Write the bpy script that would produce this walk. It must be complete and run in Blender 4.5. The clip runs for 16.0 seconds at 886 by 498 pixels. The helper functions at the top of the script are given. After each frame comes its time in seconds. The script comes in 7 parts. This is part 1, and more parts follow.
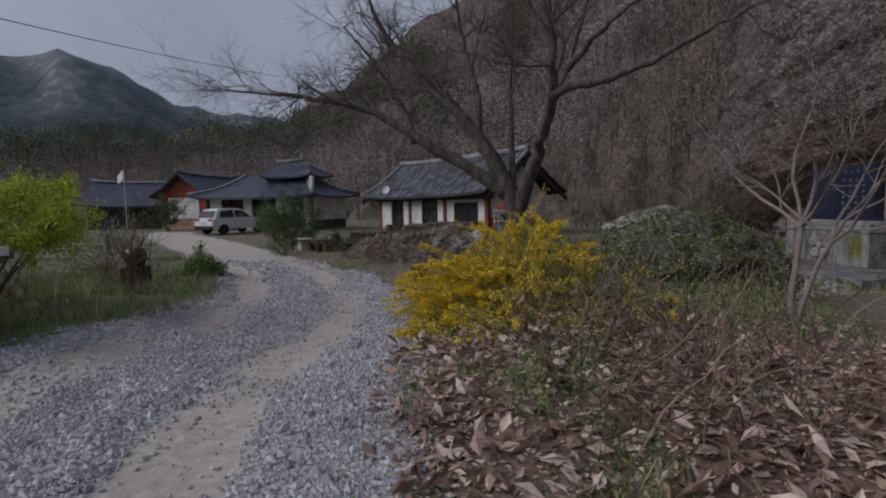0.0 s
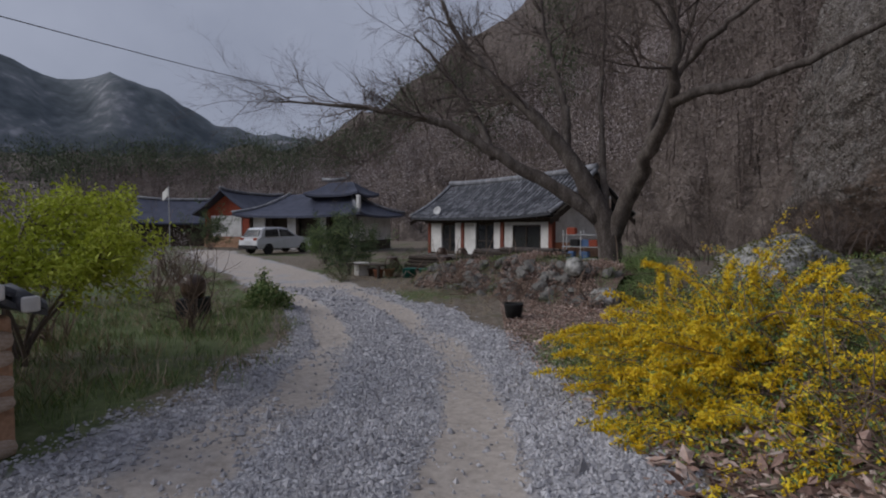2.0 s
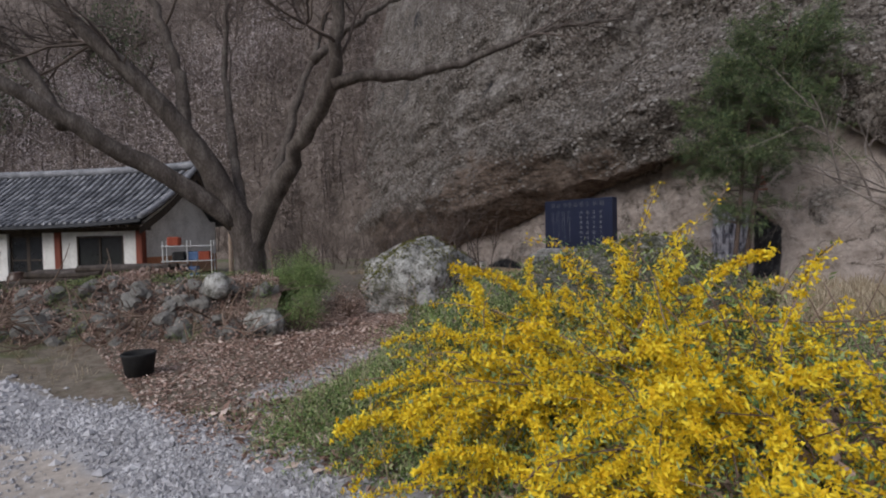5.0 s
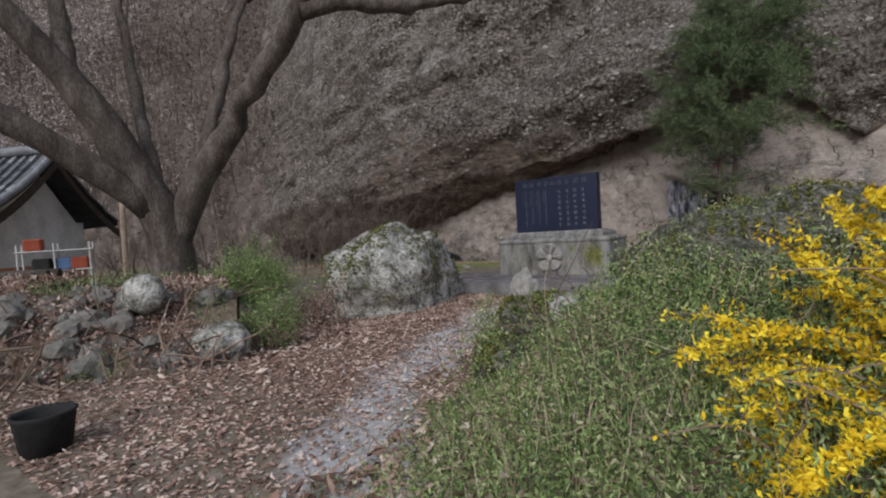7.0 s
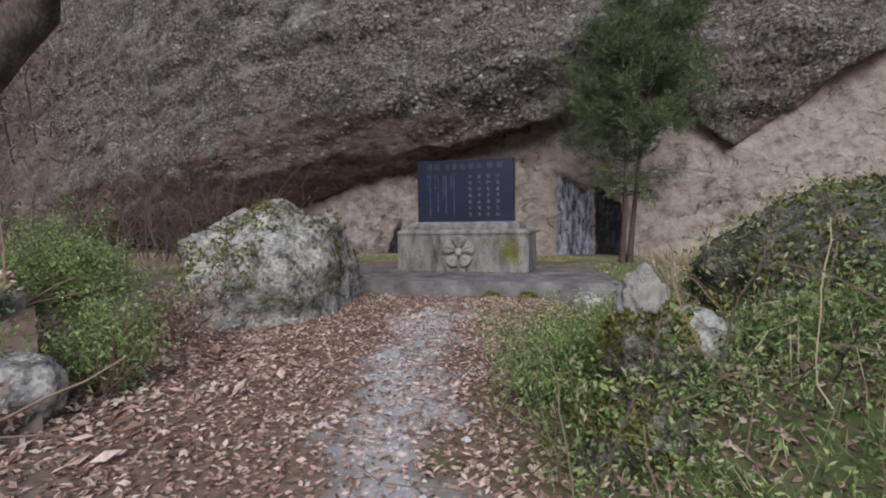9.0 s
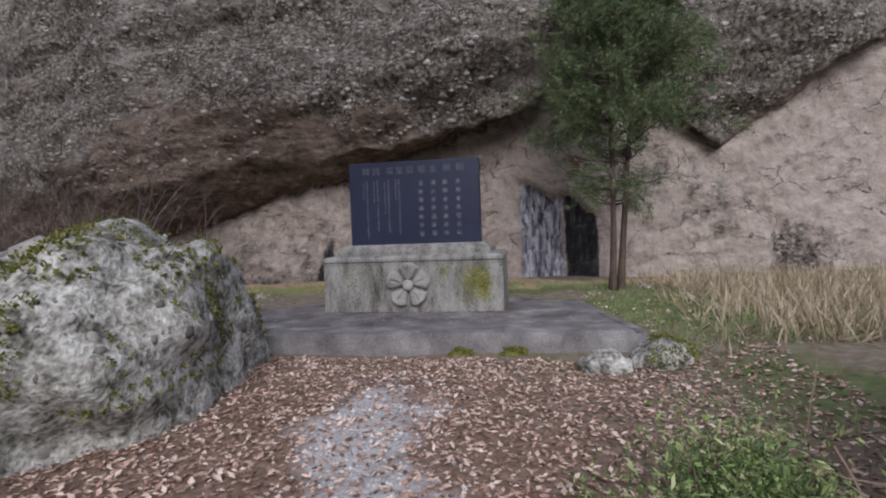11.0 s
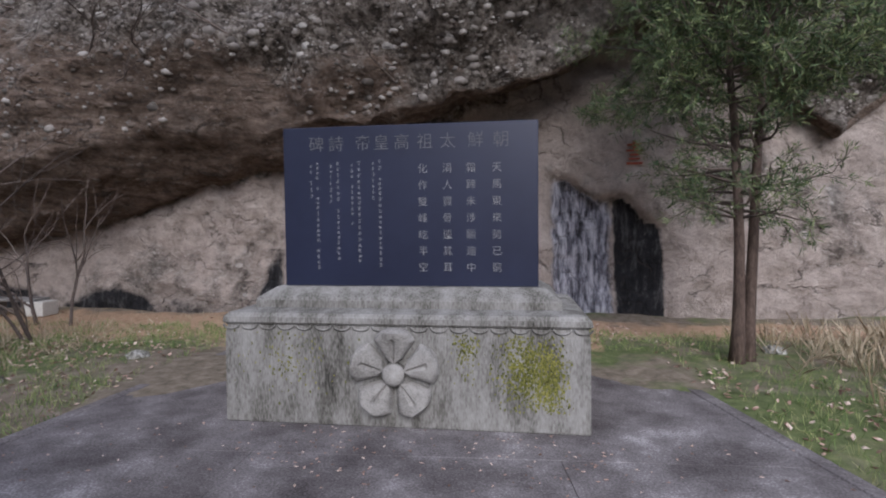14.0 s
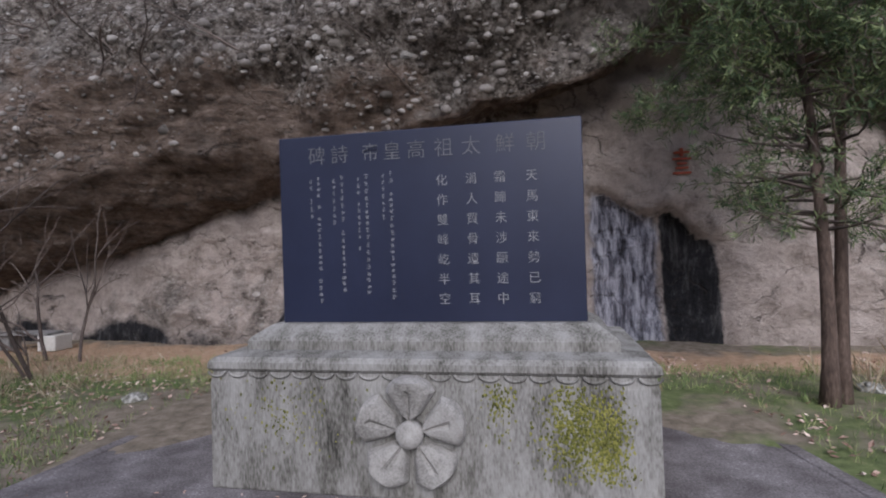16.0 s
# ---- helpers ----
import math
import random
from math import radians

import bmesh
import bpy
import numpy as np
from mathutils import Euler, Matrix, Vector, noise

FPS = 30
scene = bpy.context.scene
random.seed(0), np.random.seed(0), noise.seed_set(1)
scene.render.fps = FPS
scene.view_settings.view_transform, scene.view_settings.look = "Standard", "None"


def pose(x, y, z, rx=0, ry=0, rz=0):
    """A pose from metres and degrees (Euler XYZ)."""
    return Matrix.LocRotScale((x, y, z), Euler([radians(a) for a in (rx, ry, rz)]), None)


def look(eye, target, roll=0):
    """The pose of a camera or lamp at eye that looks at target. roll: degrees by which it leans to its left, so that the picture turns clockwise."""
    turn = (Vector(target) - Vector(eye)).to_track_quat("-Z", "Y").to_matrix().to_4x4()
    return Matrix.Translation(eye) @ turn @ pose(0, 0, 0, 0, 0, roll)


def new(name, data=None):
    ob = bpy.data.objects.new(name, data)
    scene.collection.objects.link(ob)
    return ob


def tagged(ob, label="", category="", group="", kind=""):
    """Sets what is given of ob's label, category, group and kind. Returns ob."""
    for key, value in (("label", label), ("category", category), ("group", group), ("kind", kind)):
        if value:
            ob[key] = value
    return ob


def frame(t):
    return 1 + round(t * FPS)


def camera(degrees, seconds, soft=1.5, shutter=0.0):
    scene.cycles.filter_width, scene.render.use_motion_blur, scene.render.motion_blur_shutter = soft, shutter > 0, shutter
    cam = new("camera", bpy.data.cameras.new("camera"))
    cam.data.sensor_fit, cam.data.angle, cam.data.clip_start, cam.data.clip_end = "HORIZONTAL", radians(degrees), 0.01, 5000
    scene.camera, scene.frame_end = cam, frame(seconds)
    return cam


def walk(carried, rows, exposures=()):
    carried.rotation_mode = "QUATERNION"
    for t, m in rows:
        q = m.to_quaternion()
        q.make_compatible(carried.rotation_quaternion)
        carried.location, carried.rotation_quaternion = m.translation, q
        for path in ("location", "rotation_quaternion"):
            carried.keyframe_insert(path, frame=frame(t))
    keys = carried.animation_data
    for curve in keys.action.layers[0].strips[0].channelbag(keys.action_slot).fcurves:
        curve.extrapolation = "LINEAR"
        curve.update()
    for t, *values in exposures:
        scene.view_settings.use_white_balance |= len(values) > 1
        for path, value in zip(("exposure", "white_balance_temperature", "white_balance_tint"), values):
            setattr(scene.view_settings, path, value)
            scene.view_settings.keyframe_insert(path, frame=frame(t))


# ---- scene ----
cam = camera(82.5, 16.0, soft=2.0)
PATH = [
    (0, (12.729, -9.444, 1.528), (10.737, -9.496, 1.361), -1.0),
    (0.5, (12.114, -9.918, 1.531), (10.157, -10.310, 1.404), -2.0),
    (1, (11.671, -10.318, 1.539), (9.730, -10.791, 1.431), -2.6),
    (1.5, (11.261, -10.625, 1.578), (9.304, -11.021, 1.473), -2.1),
    (2, (10.931, -10.975, 1.626), (8.939, -11.139, 1.541), -0.1),
    (2.5, (10.616, -11.278, 1.665), (8.628, -11.069, 1.591), 0.0),
    (3, (10.24, -11.506, 1.651), (8.323, -10.939, 1.596), 0.1),
    (3.5, (9.718, -11.625, 1.629), (7.967, -10.661, 1.567), -0.3),
    (4, (9.188, -11.624, 1.6), (7.551, -10.477, 1.532), -0.7),
    (6.5, (5.601, -11.744, 1.236), (4.312, -10.216, 1.185), -2.7),
    (7, (4.942, -11.611, 1.191), (3.774, -9.989, 1.122), -3.5),
    (7.5, (4.319, -11.518, 1.154), (3.272, -9.816, 1.079), -4.8),
    (8, (3.754, -11.288, 1.142), (2.852, -9.506, 1.039), -5.9),
    (8.5, (3.12, -10.927, 1.104), (2.428, -9.053, 1.012), -4.1),
    (9, (2.72, -10.448, 1.075), (2.134, -8.54, 0.961), -0.8),
    (9.5, (2.327, -9.944, 1.113), (1.875, -8.003, 0.956), -2.1),
    (10, (2.131, -9.309, 1.128), (1.761, -7.345, 1.035), -2.9),
    (12.5, (1.349, -5.681, 1.373), (0.992, -3.714, 1.312), -1.3),
    (13, (1.119, -5.12, 1.412), (0.8, -3.147, 1.34), -1.6),
    (13.5, (0.961, -4.552, 1.463), (0.679, -2.574, 1.379), -1.3),
    (14, (0.831, -4.041, 1.507), (0.566, -2.06, 1.425), -0.5),
    (14.5, (0.782, -3.549, 1.527), (0.498, -1.57, 1.474), -0.6),
    (15, (0.693, -3.196, 1.54), (0.395, -1.219, 1.504), -0.2),
    (15.5, (0.728, -3.142, 1.543), (0.392, -1.171, 1.529), -0.6),
    (16, (0.773, -3.33, 1.52), (0.391, -1.367, 1.524), -1.8),
]
walk(cam, [(t, look(eye, target, roll)) for t, eye, target, roll in PATH],
     exposures=[(0, -0.42, 6100, 12), (2.5, -0.3, 6150, 12), (4, 0.0, 6250, 12), (7, 0.3, 6250, 9), (9, 0.45, 6250, 11), (12.5, 0.65, 6050, 14), (16, 0.75, 6000, 15)])

# world: an overcast spring evening
world = bpy.data.worlds.new("overcast_sky")
scene.world = world
world.use_nodes = True
wn, wl = world.node_tree.nodes, world.node_tree.links
wn.clear()
w_sky = wn.new("ShaderNodeTexSky")
w_sky.sky_type = "NISHITA"
w_sky.sun_disc = False
w_sky.sun_elevation, w_sky.sun_rotation = radians(34), radians(166)
w_sky.dust_density = 4.0
w_hsv = wn.new("ShaderNodeHueSaturation")
w_hsv.inputs["Saturation"].default_value = 0.45
w_cloud = wn.new("ShaderNodeTexNoise")
w_cloud.inputs["Scale"].default_value = 2.6
w_cloud.inputs["Detail"].default_value = 6
w_ramp = wn.new("ShaderNodeValToRGB")
w_ramp.color_ramp.elements[0].position, w_ramp.color_ramp.elements[0].color = 0.3, (3.4, 3.7, 4.7, 1)
w_ramp.color_ramp.elements[1].position, w_ramp.color_ramp.elements[1].color = 0.75, (5.6, 5.9, 7.0, 1)
w_mix = wn.new("ShaderNodeMixRGB")
w_mix.inputs[0].default_value = 0.75
w_bg = wn.new("ShaderNodeBackground")
w_bg.inputs["Strength"].default_value = 0.092
w_out = wn.new("ShaderNodeOutputWorld")
wl.new(w_sky.outputs[0], w_hsv.inputs["Color"])
wl.new(w_cloud.outputs["Fac"], w_ramp.inputs[0])
wl.new(w_hsv.outputs[0], w_mix.inputs[1])
wl.new(w_ramp.outputs[0], w_mix.inputs[2])
wl.new(w_mix.outputs[0], w_bg.inputs[0])
wl.new(w_bg.outputs[0], w_out.inputs[0])

sun_data = bpy.data.lights.new("sun", "SUN")
sun_data.energy, sun_data.angle, sun_data.color = 1.5, radians(35), (1.0, 0.95, 0.88)
sun = new("sun", sun_data)
sun.matrix_world = look((10, -40, 28), (0, 0, 0))


# ---- materials ----
def material(name, stops, scale=4.0, rough=0.85, bump=0.3, fine=None, metal=0.0, voronoi=False, island=0.0, attribute="", spec=0.3, stretch=(1, 1, 1), coords="Object", bump_dist=0.02):
    """A procedural surface: a noise ramp through the colour stops, a finer grain on top of it, and relief."""
    m = bpy.data.materials.new(name)
    m.use_nodes = True
    n, l = m.node_tree.nodes, m.node_tree.links
    b = n["Principled BSDF"]
    b.inputs["Roughness"].default_value, b.inputs["Metallic"].default_value = rough, metal
    b.inputs["Specular IOR Level"].default_value = spec
    tc, mp = n.new("ShaderNodeTexCoord"), n.new("ShaderNodeMapping")
    mp.inputs["Scale"].default_value = stretch
    l.new(tc.outputs[coords], mp.inputs[0])
    coarse = n.new("ShaderNodeTexNoise")
    coarse.inputs["Scale"].default_value, coarse.inputs["Detail"].default_value, coarse.inputs["Roughness"].default_value = scale, 8, 0.62
    l.new(mp.outputs[0], coarse.inputs["Vector"])
    grain = n.new("ShaderNodeTexVoronoi" if voronoi else "ShaderNodeTexNoise")
    grain.inputs["Scale"].default_value = fine or scale * 9
    l.new(mp.outputs[0], grain.inputs["Vector"])
    add = n.new("ShaderNodeMath")
    add.operation = "MULTIPLY_ADD"
    add.inputs[1].default_value = 0.45
    l.new(grain.outputs[0], add.inputs[0])
    shift = n.new("ShaderNodeMath")
    shift.operation = "SUBTRACT"
    shift.inputs[1].default_value = 0.22
    l.new(coarse.outputs[0], shift.inputs[0])
    l.new(shift.outputs[0], add.inputs[2])
    factor = add
    if island:
        geo, mul = n.new("ShaderNodeNewGeometry"), n.new("ShaderNodeMath")
        mul.operation = "MULTIPLY_ADD"
        mul.inputs[1].default_value = island
        l.new(geo.outputs["Random Per Island"], mul.inputs[0])
        less = n.new("ShaderNodeMath")
        less.operation = "SUBTRACT"
        less.inputs[1].default_value = island / 2
        l.new(add.outputs[0], less.inputs[0])
        l.new(less.outputs[0], mul.inputs[2])
        factor = mul
    ramp = n.new("ShaderNodeValToRGB")
    el = ramp.color_ramp.elements
    while len(el) < len(stops):
        el.new(0.5)
    for e, (pos, c) in zip(el, stops):
        e.position, e.color = pos, (*c, 1)
    l.new(factor.outputs[0], ramp.inputs[0])
    l.new(ramp.outputs[0], b.inputs["Base Color"])
    bp = n.new("ShaderNodeBump")
    bp.inputs["Strength"].default_value, bp.inputs["Distance"].default_value = bump, bump_dist
    l.new(add.outputs[0], bp.inputs["Height"])
    l.new(bp.outputs[0], b.inputs["Normal"])
    return m


M_GRAVEL = material("gravel_stone", [(0.1, (0.25, 0.243, 0.255)), (0.5, (0.43, 0.422, 0.44)), (0.9, (0.64, 0.63, 0.65))], 3, fine=30, island=0.7)
M_LEAF = material("dead_leaf", [(0.1, (0.14, 0.085, 0.065)), (0.4, (0.34, 0.22, 0.175)), (0.65, (0.5, 0.36, 0.3)), (0.92, (0.7, 0.58, 0.51))], 3, fine=40, island=0.9, rough=0.7)
M_GRASS = material("grass", [(0.2, (0.09, 0.15, 0.05)), (0.55, (0.2, 0.29, 0.095)), (0.85, (0.4, 0.41, 0.2))], 2, fine=20, island=0.8, rough=0.7)
M_DRYGRASS = material("dry_grass", [(0.2, (0.26, 0.2, 0.125)), (0.8, (0.56, 0.48, 0.36))], 2, fine=20, island=0.7, rough=0.8)
M_IVY = material("green_leaves", [(0.1, (0.055, 0.09, 0.035)), (0.45, (0.16, 0.225, 0.075)), (0.7, (0.29, 0.36, 0.14)), (0.95, (0.47, 0.45, 0.28))], 2, fine=20, island=0.9, rough=0.6)
M_JUNIPER = material("feathery_leaves", [(0.1, (0.08, 0.14, 0.05)), (0.5, (0.21, 0.31, 0.1)), (0.9, (0.42, 0.5, 0.22))], 2, fine=20, island=0.9, rough=0.6)
M_YELLOW = material("yellow_petals", [(0.1, (0.68, 0.43, 0.012)), (0.5, (0.86, 0.63, 0.02)), (0.9, (0.93, 0.76, 0.06))], 2, fine=20, island=0.8, rough=0.6)
M_LIME = material("lime_leaves", [(0.1, (0.33, 0.39, 0.03)), (0.5, (0.55, 0.61, 0.06)), (0.9, (0.7, 0.74, 0.13))], 2, fine=20, island=0.8, rough=0.6)
M_HILL = material("leaf_strewn_slope", [(0.25, (0.05, 0.04, 0.033)), (0.5, (0.13, 0.104, 0.088)), (0.75, (0.25, 0.21, 0.185))], 0.9, fine=6.0, bump=0.8, bump_dist=0.3)
M_PINE = material("pine_needles", [(0.1, (0.035, 0.065, 0.03)), (0.5, (0.1, 0.15, 0.068)), (0.9, (0.24, 0.29, 0.13))], 2, fine=20, island=0.9, rough=0.65)
M_BARK = material("bark", [(0.25, (0.04, 0.033, 0.028)), (0.5, (0.1, 0.082, 0.072)), (0.75, (0.21, 0.185, 0.165))], 5, fine=40, bump=0.8, stretch=(1, 1, 0.35))
M_PINEBARK = material("pine_bark", [(0.25, (0.035, 0.024, 0.019)), (0.5, (0.09, 0.063, 0.051)), (0.75, (0.18, 0.133, 0.108))], 7, fine=50, bump=0.9, stretch=(1, 1, 0.3))
M_TWIG = material("twig", [(0.2, (0.07, 0.055, 0.05)), (0.8, (0.2, 0.16, 0.14))], 4, island=0.6)
M_PALETWIG = material("pale_twig", [(0.2, (0.12, 0.1, 0.09)), (0.8, (0.33, 0.285, 0.26))], 4, island=0.4)
M_BROWNTWIG = material("brown_twig", [(0.2, (0.1, 0.07, 0.055)), (0.8, (0.3, 0.22, 0.17))], 4, island=0.7)
M_CONCRETE = material("weathered_concrete", [(0.25, (0.09, 0.088, 0.085)), (0.45, (0.24, 0.235, 0.23)), (0.7, (0.36, 0.35, 0.35))], 2.2, fine=60, bump=0.3)
M_SLAB = material("dark_concrete", [(0.3, (0.055, 0.047, 0.049)), (0.48, (0.14, 0.127, 0.13)), (0.6, (0.22, 0.205, 0.21)), (0.72, (0.42, 0.4, 0.41))], 1.6, fine=70, bump=0.3)
M_SLABPALE = material("worn_concrete_edge", [(0.28, (0.07, 0.065, 0.067)), (0.48, (0.165, 0.157, 0.161)), (0.6, (0.235, 0.226, 0.231)), (0.74, (0.36, 0.348, 0.355))], 2.0, fine=70, bump=0.3)
M_GRANITE = material("stained_granite", [(0.26, (0.04, 0.039, 0.034)), (0.4, (0.14, 0.135, 0.122)), (0.52, (0.24, 0.235, 0.222)), (0.66, (0.315, 0.31, 0.297)), (0.85, (0.40, 0.395, 0.38))], 2.2, fine=34, bump=0.45, stretch=(2.4, 2.4, 0.75))
M_PETAL = material("carved_granite", [(0.25, (0.14, 0.135, 0.125)), (0.5, (0.31, 0.3, 0.285)), (0.8, (0.42, 0.41, 0.39))], 5, fine=80, bump=0.25)
M_TABLET = material("polished_black_stone", [(0.3, (0.014, 0.018, 0.042)), (0.7, (0.023, 0.029, 0.062))], 1.2, fine=200, bump=0.02, rough=0.35, spec=0.5)
M_LETTER = material("engraved_letter", [(0.3, (0.2, 0.205, 0.22)), (0.7, (0.4, 0.405, 0.425))], 8, bump=0.1)
M_WALLTILE = material("dark_wall_tile", [(0.2, (0.03, 0.032, 0.037)), (0.5, (0.075, 0.078, 0.088)), (0.8, (0.19, 0.193, 0.205))], 5, fine=40, rough=0.6)
M_TITLE = material("worn_engraved_letter", [(0.3, (0.1, 0.103, 0.118)), (0.7, (0.2, 0.205, 0.225))], 8, bump=0.1)
M_DARKBOULDER = material("dark_mossy_rock", [(0.3, (0.035, 0.037, 0.024)), (0.46, (0.09, 0.09, 0.062)), (0.6, (0.19, 0.185, 0.15)), (0.74, (0.36, 0.35, 0.32))], 10, fine=40, bump=1.0, bump_dist=0.06)
M_MOSS = material("moss", [(0.2, (0.06, 0.065, 0.014)), (0.5, (0.15, 0.155, 0.036)), (0.8, (0.29, 0.28, 0.08))], 6, fine=90, bump=0.9, island=0.5)
M_PEBBLE = material("conglomerate_pebble", [(0.1, (0.09, 0.08, 0.072)), (0.5, (0.2, 0.182, 0.168)), (0.8, (0.3, 0.278, 0.26)), (0.98, (0.4, 0.38, 0.36))], 3, fine=25, island=0.9, bump=0.4)
M_BOULDER = material("lichened_boulder", [(0.34, (0.08, 0.08, 0.065)), (0.44, (0.24, 0.235, 0.21)), (0.54, (0.39, 0.385, 0.36)), (0.66, (0.6, 0.595, 0.57))], 5.5, fine=26, bump=1.0, bump_dist=0.06)
M_RUBBLE = material("rubble_stone", [(0.15, (0.025, 0.024, 0.02)), (0.5, (0.085, 0.08, 0.071)), (0.85, (0.25, 0.24, 0.222))], 4, fine=30, island=0.8, bump=0.9)
M_PLASTER = material("white_plaster", [(0.3, (0.55, 0.54, 0.52)), (0.6, (0.78, 0.77, 0.75))], 1.5, bump=0.15)
M_REDWOOD = material("red_painted_wood", [(0.3, (0.14, 0.04, 0.028)), (0.7, (0.26, 0.085, 0.055))], 3, stretch=(4, 4, 0.5))
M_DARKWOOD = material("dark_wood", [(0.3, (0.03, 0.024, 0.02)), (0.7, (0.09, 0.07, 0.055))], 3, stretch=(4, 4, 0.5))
M_TILE = material("grey_roof_tile", [(0.2, (0.09, 0.093, 0.105)), (0.5, (0.2, 0.205, 0.225)), (0.8, (0.38, 0.385, 0.41))], 2.5, fine=25, island=0.45, rough=0.6)
M_TILEBED = material("dark_roof_bed", [(0.2, (0.025, 0.026, 0.03)), (0.8, (0.075, 0.078, 0.088))], 2.5, fine=25, rough=0.7)
M_BLUETILE = material("blue_grey_roof", [(0.3, (0.04, 0.045, 0.07)), (0.7, (0.085, 0.093, 0.135))], 1.5, rough=0.5)
M_CLAY = material("clay_mortar", [(0.25, (0.27, 0.15, 0.095)), (0.55, (0.47, 0.29, 0.19)), (0.8, (0.58, 0.4, 0.29))], 4, fine=40, bump=0.6)
M_WALLSTONE = material("tan_wall_stone", [(0.25, (0.24, 0.17, 0.125)), (0.55, (0.46, 0.35, 0.27)), (0.8, (0.58, 0.48, 0.4))], 4, fine=40, bump=0.5, island=0.4)
M_GLASS = material("dark_window_glass", [(0.3, (0.015, 0.016, 0.018)), (0.7, (0.03, 0.032, 0.035))], 0.8, rough=0.08, bump=0.0, spec=0.6)
M_CARPAINT = material("silver_car_paint", [(0.3, (0.55, 0.56, 0.58)), (0.7, (0.68, 0.69, 0.71))], 0.7, rough=0.28, bump=0.0, spec=0.6)
M_RUBBER = material("black_rubber", [(0.3, (0.012, 0.012, 0.013)), (0.7, (0.03, 0.03, 0.03))], 5, rough=0.75)
M_GREENPLASTIC = material("green_plastic", [(0.3, (0.01, 0.09, 0.07)), (0.7, (0.02, 0.15, 0.12))], 2, rough=0.45)
M_WHITEPLASTIC = material("white_plastic", [(0.3, (0.5, 0.49, 0.46)), (0.7, (0.68, 0.67, 0.63))], 2, rough=0.5)
M_EARTHEN = material("brown_glazed_pot", [(0.3, (0.035, 0.02, 0.014)), (0.7, (0.1, 0.055, 0.035))], 2, rough=0.35, spec=0.5)
M_TERRACOTTA = material("terracotta", [(0.3, (0.22, 0.09, 0.05)), (0.7, (0.38, 0.17, 0.1))], 4)
M_BLUECLOTH = material("blue_tarp", [(0.3, (0.06, 0.11, 0.24)), (0.7, (0.12, 0.2, 0.36))], 4, rough=0.6)
M_WHITEMETAL = material("white_painted_metal", [(0.3, (0.5, 0.5, 0.5)), (0.7, (0.7, 0.7, 0.7))], 2, rough=0.4)
M_REDBRICK = material("red_painted_wall", [(0.3, (0.24, 0.05, 0.03)), (0.7, (0.36, 0.09, 0.05))], 2)
M_ORANGE = material("orange_board", [(0.3, (0.4, 0.16, 0.08)), (0.7, (0.55, 0.25, 0.14))], 2)
M_FORESTBROWN = material("bare_forest", [(0.2, (0.14, 0.112, 0.1)), (0.5, (0.24, 0.196, 0.177)), (0.8, (0.37, 0.315, 0.295))], 0.25, fine=2.0, island=0.5)
M_BLOSSOM = material("pale_blossom", [(0.2, (0.5, 0.43, 0.42)), (0.8, (0.78, 0.71, 0.71))], 0.5, fine=3.0, island=0.6)
M_FORESTGREEN = material("far_pine_forest", [(0.2, (0.05, 0.075, 0.04)), (0.5, (0.1, 0.135, 0.07)), (0.8, (0.17, 0.2, 0.11))], 0.3, fine=2.0, island=0.6)
# the haze of distance is mixed into these blue-grey tones
M_MOUNTAIN = material("hazy_far_mountain", [(0.35, (0.06, 0.075, 0.085)), (0.48, (0.095, 0.112, 0.125)), (0.6, (0.15, 0.165, 0.18)), (0.72, (0.34, 0.34, 0.36))], 0.012, fine=0.09, bump=0.0)


